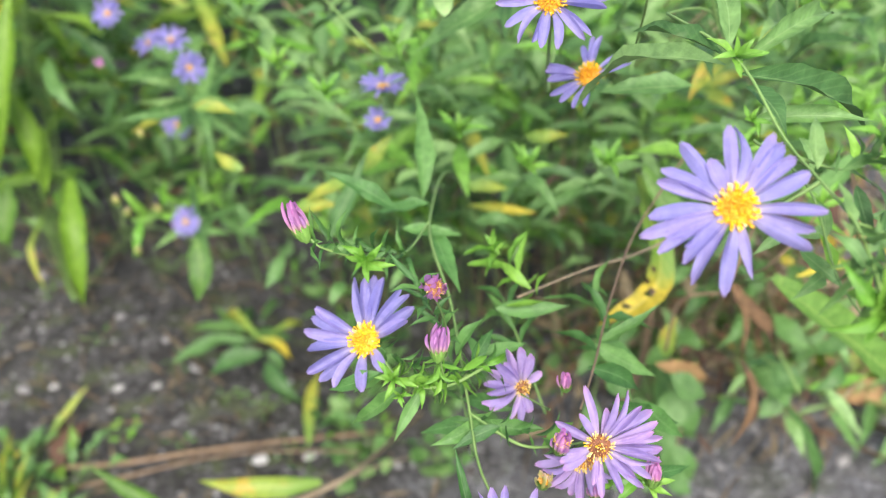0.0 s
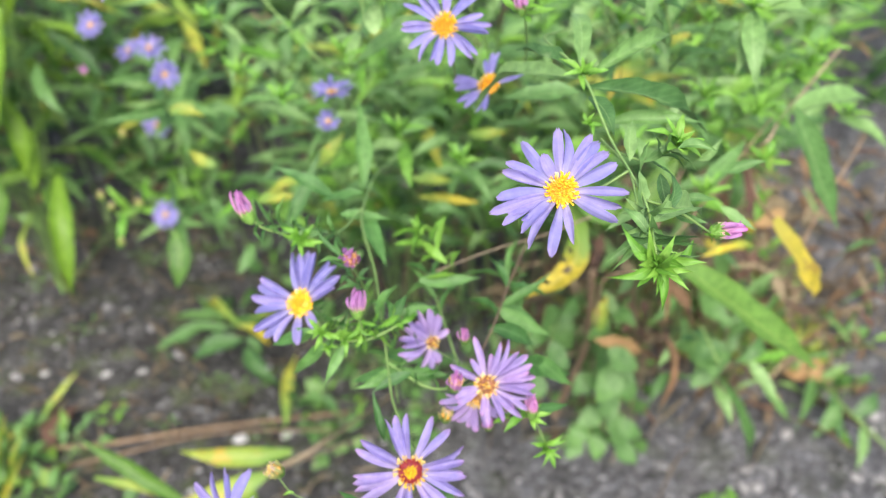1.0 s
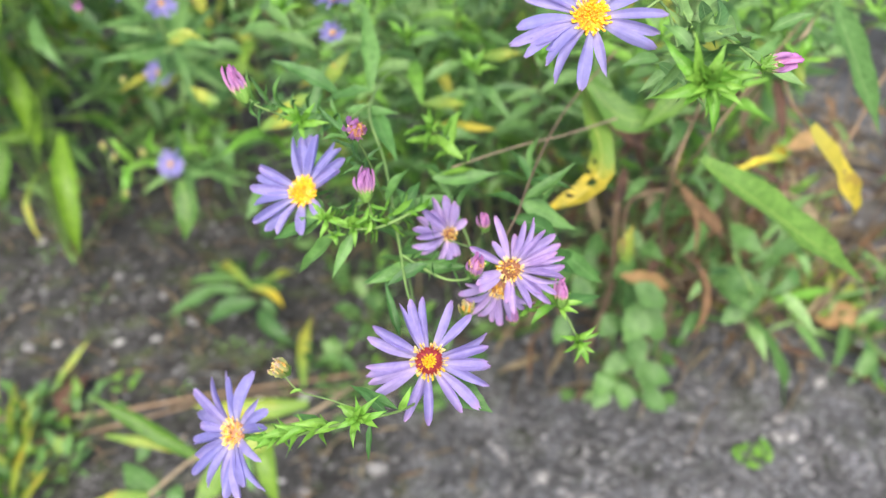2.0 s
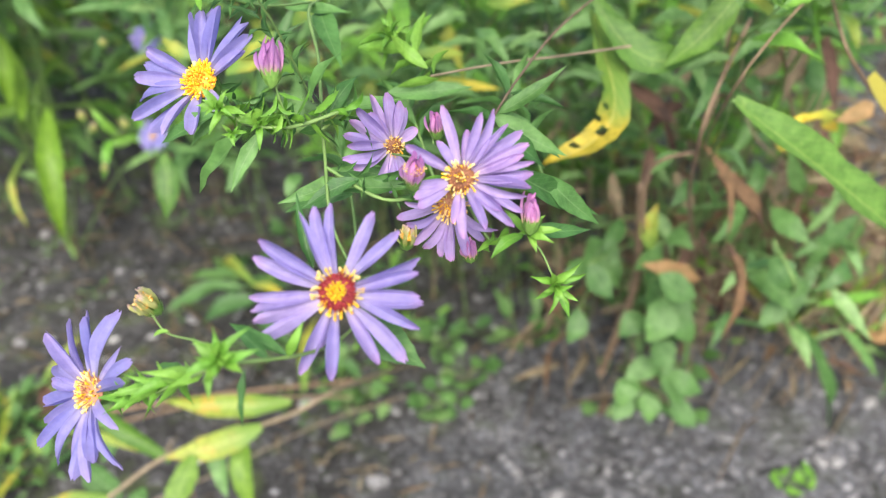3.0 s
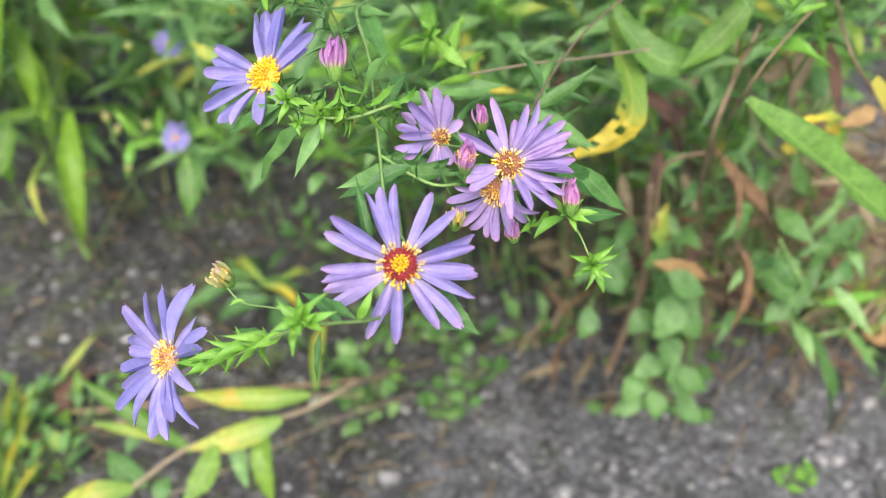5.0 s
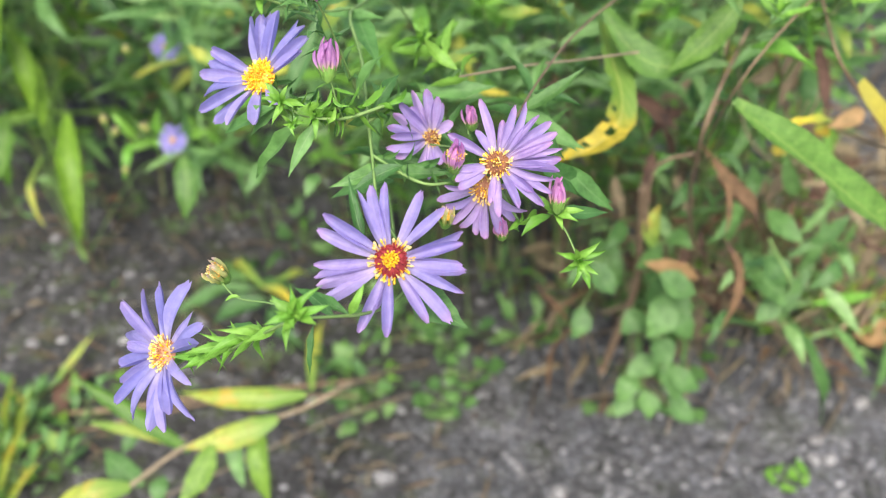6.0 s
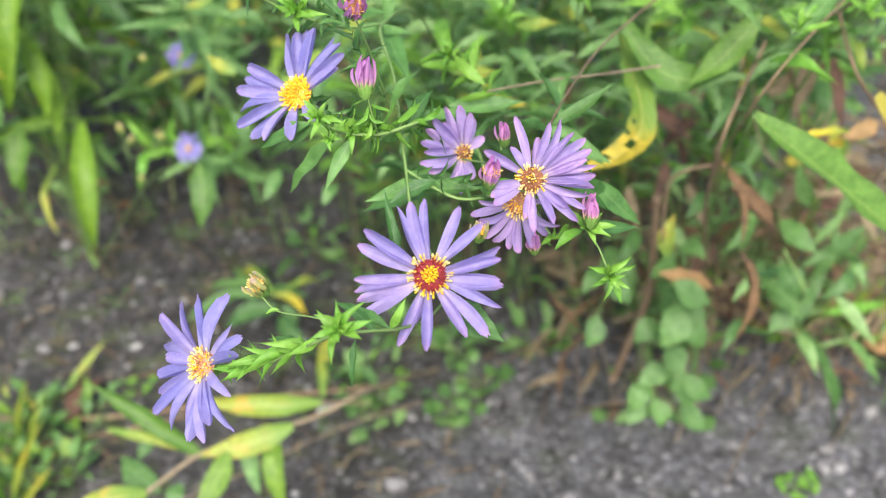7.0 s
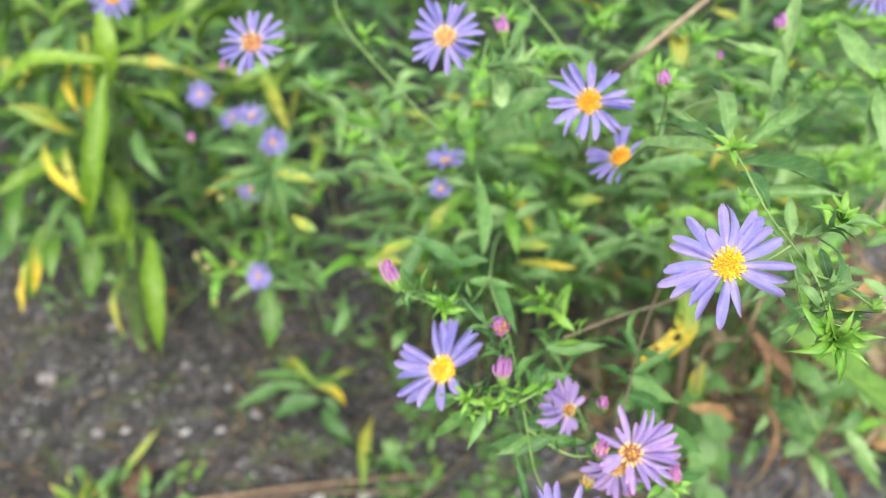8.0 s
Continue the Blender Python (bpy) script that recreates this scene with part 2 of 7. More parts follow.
# ---- shared leaf, petal, bud and flower meshes
def blade(name, material, profile, arch, fold, twist=0.0, wave=0.0, bend=0.0, droop=0.0, steps=11):
    """A blade of length 1 and width 1 along Y; arch lifts its middle, fold lifts its edges."""
    verts, faces, uvs = [], [], []
    for i in range(steps + 1):
        v = i / steps
        half = 0.5 * profile(v) * (1 + 0.045 * math.sin(17 * v + 40 * arch) + 0.035 * math.sin(37 * v + 9 * twist))
        lift = arch * math.sin(math.pi * v) - droop * v ** 3
        a = twist * (v - 0.5)
        for u in (-1, 0, 1):
            x = u * half
            z = abs(u) * half * fold + wave * u * math.sin(9 * v) * 0.1 + abs(u) * 0.26 * half * math.sin(14 * v + 2.2 * u + 25 * arch)
            verts.append((x * math.cos(a) - z * math.sin(a) * 0.3 + bend * math.sin(math.pi * v), v, lift + 0.16 * (z * math.cos(a) + x * math.sin(a))))
            uvs.append((0.5 + 0.5 * u, v))
    for i in range(steps):
        for k in range(2):
            a = 3 * i + k
            faces.append((a, a + 1, a + 4, a + 3))
    return bare(name, verts, faces, [material], uvs)


def lance(v):
    return max(0.05 * (1 - v), math.sin(math.pi * min(1, v ** 0.72)) ** 1.2) if v < 0.999 else 0.01


def blunt(v):
    return max(0.12 * (1 - v), math.sin(math.pi * min(1, v ** 0.85)) ** 0.85) if v < 0.999 else 0.03


def oval(v):
    return max(0.05, math.sin(math.pi * min(1.0, 0.03 + 0.97 * v)) ** 0.55) if v < 0.999 else 0.02


def strap(v):
    return 0.30 + 0.70 * min(1, v * 3) ** 0.8 if v < 0.42 else max(0.02, max(0.0, math.cos((v - 0.42) / 0.58 * math.pi / 2)) ** 0.95)


def belt(v):
    return 0.62 + 0.38 * min(1, v / 0.3) if v < 0.86 else max(0.25, max(0.0, math.cos((v - 0.86) / 0.14 * math.pi / 2)) ** 0.5)


def ray(v):
    if v < 0.62:
        return 0.46 + 0.54 * math.sin(v / 0.62 * math.pi / 2) ** 1.2
    return 1 - 0.16 * (v - 0.62) / 0.22 if v < 0.84 else max(0.30, 0.84 * max(0.0, math.cos((v - 0.84) / 0.16 * math.pi / 2)) ** 0.6)


def kinds_of(name, material, profile):
    return [blade(name, material, profile, *s) for s in ((0.03, 0.6, 0.0, 0.0, 0.12), (0.08, 0.9, 0.5, 0.5, -0.18), (0.14, 0.6, -0.6, -0.6, 0.2), (0.20, 0.8, 0.3, 0.4, 0.1), (-0.06, 0.7, -0.3, 0.3, -0.15), (0.10, 1.2, 1.2, 0.8, 0.35, 0.12), (0.05, 1.4, -1.3, -0.9, -0.4, 0.22), (0.16, 0.9, 0.8, 1.0, -0.3, 0.3), (0.06, 0.5, 0.2, 0.3, -0.40, 0.05))]


LEAVES = {
    "aster": kinds_of("leaf", LEAF, lance),
    "front": kinds_of("leaf", LEAF_FRONT, lance),
    "young": kinds_of("leaf", LEAF_NEW, blunt),
    "long": kinds_of("leaf", LEAF_LONG, strap),
    "yellow": kinds_of("leaf", LEAF_YELLOW, strap),
    "spotted": kinds_of("leaf", LEAF_SPOTTED, strap),
    "dry": kinds_of("leaf", LEAF_DRY, lance),
    "straw": kinds_of("leaf", LEAF_STRAW, strap),
    "dead": kinds_of("leaf", LEAF_DEAD, blunt),
    "deep": kinds_of("leaf", LEAF_DEEP, lance),
    "gold": kinds_of("leaf", LEAF_GOLD, ray),
    "tan": kinds_of("leaf", LEAF_TAN, blunt),
    "pale": kinds_of("leaf", LEAF_PALE, strap),
    "round": kinds_of("leaf", LEAF, oval),
    "soft": kinds_of("leaf", LEAF_SOFT, blunt),
    "tender": kinds_of("leaf", LEAF_NEW, lance),
    "lime": kinds_of("leaf", LEAF_LIME, strap),
    "lush": kinds_of("leaf", LEAF_LUSH, strap),
    "broad": kinds_of("leaf", LEAF_LONG, oval),
    "fresh": kinds_of("leaf", LEAF_NEW, oval),
}


def eaten_blade(material, bend, seed):
    """A blade of length 1 and width 1 that stays broad and hooks sideways near its tip, with holes eaten through it."""
    r = random.Random(seed)
    verts, faces, uvs = [], [], []
    steps, n = 36, 11
    for i in range(steps + 1):
        v = i / steps
        half = 0.5 * (0.42 + 0.58 * min(1, v / 0.45) ** 0.8) * (1 if v < 0.78 else max(0.04, math.cos((v - 0.78) / 0.22 * math.pi / 2) ** 0.7))
        half *= 1 + 0.06 * math.sin(23 * v) + 0.04 * math.sin(51 * v + 1)
        x0 = bend * math.sin(math.pi * v ** 1.45)
        for k in range(n):
            u = 2 * k / (n - 1) - 1
            z = 0.10 * math.sin(math.pi * v) + 0.05 * abs(u) + 0.03 * u * math.sin(13 * v)
            verts.append((x0 + u * half + r.uniform(-0.012, 0.012), v + r.uniform(-0.004, 0.004), z * 0.6))
            uvs.append((0.5 + 0.5 * u, v))
    holes = [(0.60, 0.55, 0.10, 0.020), (0.72, 0.1, 0.16, 0.026), (0.50, 0.95, 0.16, 0.020), (0.84, 0.45, 0.14, 0.020), (0.40, 0.9, 0.12, 0.016), (0.68, 0.95, 0.2, 0.02)]
    for i in range(steps):
        for k in range(n - 1):
            v, u = (i + 0.5) / steps, (2 * k + 1) / (n - 1) - 1
            if any(((v - hv) / lv) ** 2 + ((u - hu) / (2 * lu)) ** 2 < 1 for hv, hu, lu, lv in holes):
                continue
            a = n * i + k
            faces.append((a, a + 1, a + n + 1, a + n))
    return bare("leaf", verts, faces, [material], uvs)


LEAVES["spotted"].append(eaten_blade(LEAF_SPOTTED, -1.55, 4))
LEAVES["broad"].append(blade("leaf", LEAF_LUSH, strap, 0.06, 0.7, 0.4, 0.4, 1.15, 0.10, steps=16))
LEAVES["gold"].append(blade("leaf", LEAF_GOLD, belt, 0.05, 0.7, -0.2, 0.4, 0.22, 0.05, steps=18))


def petal_mesh(material, arch, fold, twist, curl, bend, notch):
    """A ray petal of length 1 and width 1 along Y, with two grooves, a curling tip and a sideways bend."""
    verts, faces, uvs = [], [], []
    cols, steps = ((-1, 0.0), (-0.72, -0.06), (-0.42, -0.30), (-0.1, 0.04), (0.3, -0.26), (0.7, -0.03), (1, 0.0)), 9
    for i in range(steps + 1):
        v = i / steps
        half = 0.5 * ray(v)
        a = twist * (v - 0.3)
        lift = arch * math.sin(math.pi * v) + curl * max(0.0, v - 0.35) ** 2
        for u, groove in cols:
            x = u * half
            z = half * (fold * u * u + groove)
            end = v - (notch * (0.5 + 0.5 * math.cos(u * 5)) if i == steps else 0)
            verts.append((x * math.cos(a) - z * math.sin(a) * 0.3 + bend * v * v, end, lift + 0.25 * (z * math.cos(a) + x * math.sin(a))))
            uvs.append((0.5 + 0.5 * u, v))
    n = len(cols)
    for i in range(steps):
        for k in range(n - 1):
            a = n * i + k
            faces.append((a, a + 1, a + n + 1, a + n))
    return bare("petal", verts, faces, [material], uvs)


RAYS = {k: [petal_mesh(m, *q) for q in ((0.04, 0.5, 0.3, -0.10, 0.06, 0.03), (0.08, -0.5, -0.5, -0.25, -0.10, 0.05), (0.02, 0.9, 1.0, 0.16, 0.14, 0.02), (0.10, 0.4, -1.0, -0.40, -0.16, 0.06), (0.05, 1.3, 0.6, 0.30, -0.05, 0.03), (0.02, -0.7, 1.4, -0.15, 0.20, 0.04))]
        for k, m in (("violet", PETAL), ("lilac", PETAL_PINK), ("rosy", PETAL_ROSE), ("bud", PETAL_BUD), ("cream", PETAL_CREAM))}


def add_floret(verts, faces, slots, at, way, size, slot):
    """One disc floret: a slim tube that widens to a blunt five-sided head."""
    q = Vector(way).to_track_quat("Z", "Y").to_matrix()
    base = len(verts)
    for z, r in ((0.0, 0.32), (1.7, 0.36), (2.6, 0.60), (3.3, 0.22)):
        for k in range(5):
            a = 2 * math.pi * k / 5
            verts.append(tuple(Vector(at) + q @ Vector((math.cos(a) * r, math.sin(a) * r, z)) * size))
    for j in range(3):
        for k in range(5):
            a, b = base + 5 * j + k, base + 5 * j + (k + 1) % 5
            faces.append((a, b, b + 5, a + 5))
            slots.append(slot)
    faces.append(tuple(base + 15 + k for k in range(5)))
    slots.append(slot)


def disc_mesh(name, ground, seed, count, core, inner, pale, mid):
    """The flower's eye, 1 across its radius: a low dome crowded with florets."""
    r = random.Random(seed)
    verts, faces, slots = [], [], []
    rings, seg = 5, 14
    verts.append((0, 0, 0.42))
    for i in range(1, rings + 1):
        for k in range(seg):
            a, q = 2 * math.pi * k / seg, i / rings
            verts.append((q * math.cos(a), q * math.sin(a), 0.42 * (1 - q * q) - (0.25 if i == rings else 0)))
    for k in range(seg):
        faces.append((0, 1 + k, 1 + (k + 1) % seg))
        slots.append(0)
        for i in range(rings - 1):
            a, b = 1 + i * seg + k, 1 + i * seg + (k + 1) % seg
            faces.append((a, a + seg, b + seg, b))
            slots.append(0)
    for i in range(count):
        q = math.sqrt((i + 0.5) / count) * 0.98
        a = i * 2.39996 + r.uniform(-0.25, 0.25)
        at = (q * math.cos(a), q * math.sin(a), 0.42 * (1 - q * q) - 0.06 + r.uniform(-0.05, 0.05))
        lean = 0.50 + 1.05 * q
        way = (q * math.cos(a) * lean + r.uniform(-.38, .38), q * math.sin(a) * lean + r.uniform(-.38, .38), 1.0)
        if q > inner:
            slot = 2 if r.random() < pale else 1
            add_floret(verts, faces, slots, at, way, r.uniform(0.09, 0.15), slot)
        elif q > core:
            add_floret(verts, faces, slots, at, way, r.uniform(0.07, 0.10), 3 if r.random() < 0.86 else 1)
        else:
            add_floret(verts, faces, slots, at, way, r.uniform(0.075, 0.105), 1)
    for i in range(44):
        q = math.sqrt((i + 0.5) / 44) * core
        a = i * 2.39996 + 1.0
        at = (q * math.cos(a), q * math.sin(a), 0.40 * (1 - q * q))
        way = (q * math.cos(a) * 0.6 + r.uniform(-.2, .2), q * math.sin(a) * 0.6 + r.uniform(-.2, .2), 1.0)
        add_floret(verts, faces, slots, at, way, r.uniform(0.10, 0.14), mid[i % 4])
    return bare(name, verts, faces, [ground, FLORET, FLORET_PALE, {DISC_RED: DISC_RED, DISC_BROWN: DISC_FADED, DISC_FADED: DISC_FADED}.get(ground, DISC_YELLOW)], None, slots)


DISCS = {
    "yellow": disc_mesh("flower_head", DISC_YELLOW, 1, 150, 0.50, 0.66, 0.2, (3, 1, 3, 3)),
    "red": disc_mesh("flower_head", DISC_RED, 2, 150, 0.40, 0.78, 0.72, (1, 1, 1, 1)),
    "fading": disc_mesh("flower_head", DISC_FADED, 3, 90, 0.30, 0.50, 0.70, (1, 0, 2, 0)),
    "worn": disc_mesh("flower_head", DISC_BROWN, 6, 80, 0.30, 0.62, 0.75, (1, 0, 2, 0)),
    "pale": disc_mesh("flower_head", DISC_FADED, 5, 50, 0.25, 0.50, 0.85, (1, 2, 2, 1)),
    "fresh": disc_mesh("flower_head", DISC_YELLOW, 7, 60, 0.35, 0.50, 0.85, (1, 2, 2, 1)),
    "spent": disc_mesh("flower_head", DISC_FADED, 4, 70, 0.55, 0.9, 0.9, (0, 0, 2, 0)),
}


def cup_mesh():
    """Green cup of narrow bracts under a head, 1 across, 1.6 deep."""
    verts, faces = [], []
    prof = [(0.16, -1.7), (0.55, -1.3), (0.78, -0.7), (0.86, -0.1)]
    for rr, z in prof:
        for k in range(12):
            a = 2 * math.pi * k / 12
            verts.append((rr * math.cos(a), rr * math.sin(a), z))
    for j in range(3):
        for k in range(12):
            a, b = 12 * j + k, 12 * j + (k + 1) % 12
            faces.append((a, b, b + 12, a + 12))
    for row, (z0, z1, r0, r1, n) in enumerate(((-1.35, -0.5, 0.6, 1.15, 9), (-0.95, 0.0, 0.8, 1.25, 11), (-0.5, 0.35, 0.88, 1.15, 11))):
        for k in range(n):
            a = 2 * math.pi * (k + 0.4 * row) / n
            s = len(verts)
            c, d = Vector((math.cos(a), math.sin(a), 0)), Vector((-math.sin(a), math.cos(a), 0))
            for p in (c * r0 - d * 0.14 + Vector((0, 0, z0)), c * r0 + d * 0.14 + Vector((0, 0, z0)), c * (r0 * 0.5 + r1 * 0.5) + d * 0.12 + Vector((0, 0, (z0 + z1) / 2)),
                      c * (r0 * 0.5 + r1 * 0.5) - d * 0.12 + Vector((0, 0, (z0 + z1) / 2)), c * r1 + Vector((0, 0, z1))):
                verts.append(tuple(p))
            faces += [(s, s + 1, s + 2, s + 3), (s + 3, s + 2, s + 4)]
    return bare("involucre", verts, faces, [BRACT])


CUP = cup_mesh()


def tube(name, points, r0, r1, material, sides=6, per=6):
    """A tapering stem through the points."""
    pts = [Vector(p) for p in points]
    ext = [2 * pts[0] - pts[1]] + pts + [2 * pts[-1] - pts[-2]]
    line = []
    for i in range(1, len(ext) - 2):
        p0, p1, p2, p3 = ext[i - 1:i + 3]
        for s in range(per):
            t = s / per
            line.append(0.5 * ((2 * p1) + (p2 - p0) * t + (2 * p0 - 5 * p1 + 4 * p2 - p3) * t * t + (3 * p1 - p0 - 3 * p2 + p3) * t ** 3))
    line.append(pts[-1])
    o = line[0]
    verts, faces = [], []
    side = Vector((1, 0.1, 0.05))
    for i, p in enumerate(line):
        d = (line[min(i + 1, len(line) - 1)] - line[max(i - 1, 0)]).normalized()
        side = (side - side.dot(d) * d).normalized()
        up = d.cross(side)
        f = i / (len(line) - 1)
        r = (r0 + (r1 - r0) * f) * (1 + 0.10 * math.sin(i * 2.7))
        for k in range(sides):
            a = 2 * math.pi * k / sides
            verts.append(tuple(p - o + (side * math.cos(a) + up * math.sin(a)) * r))
    for i in range(len(line) - 1):
        for k in range(sides):
            a, b = sides * i + k, sides * i + (k + 1) % sides
            faces.append((a, b, b + sides, a + sides))
    faces.append(tuple(range(sides)))
    faces.append(tuple(sides * (len(line) - 1) + k for k in range(sides)))
    return bare(name, verts, faces, [material]), Matrix.Translation(o)


def stem(plant, points, r0=0.0010, r1=0.0008, material=None, name="stem"):
    me, m = tube(name, points, r0 * 0.40, r1 * 0.40, material or STEM_GREEN)
    return piece(name, me, plant, m)


def leaf(plant, base, tip, width, kind="aster", n=None, shape=None, label=""):
    base, tip = Vector(base), Vector(tip)
    if n is None:
        n = Vector((rnd.uniform(-0.4, 0.4), -0.55 + rnd.uniform(-0.3, 0.3), 0.8))
    long = (tip - base).length
    if kind in ("aster", "young", "front"):
        width = min((0.80 if kind == "front" else 0.92) * width, 0.27 * long)
    me = LEAVES[kind][rnd.randrange(8) if shape is None else shape]
    return piece("leaf", me, plant, placed(base, frame_of(tip - base, n), width, long, long), label)


def sprig(plant, base, tip, width, kind="aster", n=None, shape=None):
    """A leaf with its own thin stalk from the root of the plant."""
    root, base = AT[plant].translation, Vector(base)
    stem(plant, [root, root.lerp(base, 0.55) + Vector((0, 0.03, 0.02)), base], 0.0020, 0.0014, name="stalk")
    return leaf(plant, base, tip, width, kind, n, shape)


def tuft(plant, at, way, count, long, wide, kind="young", spread=0.9):
    """A whorl of small leaves round the end of a shoot."""
    way = Vector(way).normalized()
    q = way.to_track_quat("Z", "Y").to_matrix()
    for i in range(count):
        a = i * 2.4 + rnd.uniform(-0.3, 0.3)
        f = i / count
        out = q @ Vector((math.cos(a), math.sin(a), 0))
        d = (out * (spread * (1.15 - 0.75 * f)) + way * (0.25 + 0.9 * f)).normalized()
        s = long * rnd.uniform(0.75, 1.1) * (1.0 - 0.45 * f)
        b = Vector(at) - way * 0.12 * long * (1 - f)
        leaf(plant, b, b + d * s, wide * rnd.uniform(0.8, 1.15) * (1 - 0.3 * f), kind, way * 0.7 - out * 0.6)


def leafy(plant, a, b, count, long, wide, kind="young", tilt=0.6):
    """Small leaves along a shoot from a to b."""
    a, b = Vector(a), Vector(b)
    way = (b - a).normalized()
    q = way.to_track_quat("Z", "Y").to_matrix()
    for i in range(count):
        f = (i + rnd.uniform(0.2, 0.8)) / count
        w = i * 2.4 + rnd.uniform(-0.4, 0.4)
        out = q @ Vector((math.cos(w), math.sin(w), 0))
        d = (out + way * tilt).normalized()
        p = a.lerp(b, f)
        leaf(plant, p, p + d * long * rnd.uniform(0.7, 1.2), wide * rnd.uniform(0.8, 1.2), kind, way - out * 0.3)


def flower(plant, at, normal, right, radius, petals=None, kind="violet", eye="yellow", eye_size=0.27, wide=0.20, rise=0.12, seed=0):
    """A daisy-like head: eye, cup of bracts and ray petals. petals: (degrees, share of the length) from the right, counter-clockwise."""
    r = random.Random(seed)
    z = Vector(normal).normalized()
    x = Vector(right)
    x = (x - x.dot(z) * z).normalized()
    turn = Matrix((x, z.cross(x), z)).transposed()
    e = radius * eye_size
    head = piece("flower", DISCS[eye], plant, placed(at, turn, e, e, e))
    piece("involucre", CUP, head, placed(Vector(at) - z * e * 0.25, turn, e * 0.8, e * 0.8, e * 0.95))
    if petals is None:
        n = r.randint(19, 22)
        petals = [(360 * (i + r.uniform(-0.3, 0.3)) / n, r.uniform(0.85, 1.05)) for i in range(n)]
    for i, (deg, share) in enumerate(petals):
        a = radians(deg)
        up = rise + r.uniform(-0.10, 0.12)
        d = turn @ Vector((math.cos(a), math.sin(a), up)).normalized()
        start = Vector(at) + turn @ Vector((math.cos(a), math.sin(a), 0)) * e * 0.72 - z * e * (0.10 + 0.10 * (i % 2))
        long = radius * share - e * 0.72
        side = turn @ Vector((-math.sin(a), math.cos(a), 0))
        w = radius * wide * 0.9 * r.uniform(0.82, 1.1)
        piece("petal", RAYS[kind][r.randrange(6)], head, placed(start, frame_of(d, z + side * r.uniform(-0.5, 0.5)), w, long, long))
    return head


def bud(plant, at, way, size, colour="bud", openness=0.12, count=11, eye=None):
    """A closed or half-open head: cup of bracts and upright petals. at: the middle of the bud; size: its length."""
    z = Vector(way).normalized()
    x = Vector((1, 0, 0)) - Vector((1, 0, 0)).dot(z) * z
    x.normalize()
    turn = Matrix((x, z.cross(x), z)).transposed()
    e = size * 0.25
    count += 9
    base = Vector(at) - z * size * 0.02
    cup = piece("bud", CUP, plant, placed(base - z * e * 0.25, turn, e * 0.84, e * 0.84, e * 0.85))
    for i in range(count):
        a = 2.4 * i + rnd.uniform(-0.3, 0.3)
        q = 0.80 if i % 3 else 0.35
        stray = 0.35 if i == 4 and openness > 0.05 else 0.0
        out = turn @ Vector((math.cos(a), math.sin(a), 0))
        side = turn @ Vector((-math.sin(a), math.cos(a), 0))
        d = (z + out * ((openness - 0.30) * rnd.uniform(0.5, 1.5) + stray) + side * rnd.uniform(-0.10, 0.10)).normalized()
        piece("petal", RAYS[colour][i % 4], cup, placed(base + out * e * q * 0.85 - z * e * 0.6, frame_of(d, out), e * rnd.uniform(0.40, 0.60), size * rnd.uniform(0.36, 0.74), size * 0.7))
    if eye:
        piece("eye", DISCS[eye], cup, placed(base + z * size * 0.16, turn, e * 0.8, e * 0.8, e * 0.8))
    return cup


# ---------------------------------------------------------------- ground
def height(x, y):
    v = Vector((x, y, 0))
    return 0.012 * noise.noise(v * 5) + 0.006 * noise.noise(v * 17) + 0.002 * noise.noise(v * 60)


def ground_sheet():
    near = [i * 0.012 for i in range(-75, 76)]
    far = [0.95, 1.05, 1.2, 1.5, 2, 3, 5, 10, 25, 60, 150, 400]
    xs = [-v for v in reversed(far)] + near + far
    ys = [v + 0.45 for v in xs]
    verts = [(x, y, height(x, y) if abs(x) < 3 and abs(y) < 3 else 0.0) for y in ys for x in xs]
    n = len(xs)
    faces = [(j * n + i, j * n + i + 1, (j + 1) * n + i + 1, (j + 1) * n + i) for j in range(n - 1) for i in range(n - 1)]
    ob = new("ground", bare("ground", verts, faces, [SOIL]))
    AT[ob] = Matrix()
    return tagged(ob, "grey gravelly soil with patches of moss", "ground", kind="structure")


ground = ground_sheet()


def pebble(seed, material):
    r = random.Random(seed)
    bm = bmesh.new()
    bmesh.ops.create_icosphere(bm, subdivisions=1, radius=1.0)
    for v in bm.verts:
        v.co *= r.uniform(0.72, 1.12)
        v.co.z *= 0.7
    me = bpy.data.meshes.new("stone")
    bm.to_mesh(me)
    bm.free()
    me.materials.append(material)
    return me


PEBBLES = [pebble(s, STONE) for s in range(8)]
PALE = [pebble(s, STONE_WHITE) for s in range(30, 33)]

# ---------------------------------------------------------------- asters in front
RIGHT = (0.995, 0.091, -0.036)
aster = thing("aster_plant", (0.02, 0.50, 0.0), "sprawling green aster plant with violet daisy flowers and pink buds", "aster")
# main stem and its branches
stem(aster, [(0.02, 0.50, 0.0), (0.0, 0.36, 0.24), (-0.02, 0.20, 0.42), (-0.0241, 0.1070, 0.4638), (-0.0159, 0.0685, 0.4649), (-0.0103, 0.0410, 0.4566), (-0.0066, 0.0261, 0.4500), (0.0033, 0.0077, 0.4461), (-0.0005, 0.0035, 0.4512)], 0.0013, 0.0007)
stem(aster, [(-0.0117, 0.0474, 0.4601), (-0.0064, 0.0461, 0.4651), (-0.0155, 0.0380, 0.4657), (-0.0254, 0.0370, 0.4677), (-0.0337, 0.0490, 0.4686)], 0.0011, 0.0008)
stem(aster, [(-0.0155, 0.0380, 0.4657), (-0.0162, 0.0362, 0.4719), (-0.0169, 0.0358, 0.4775)], 0.0006, 0.0005)
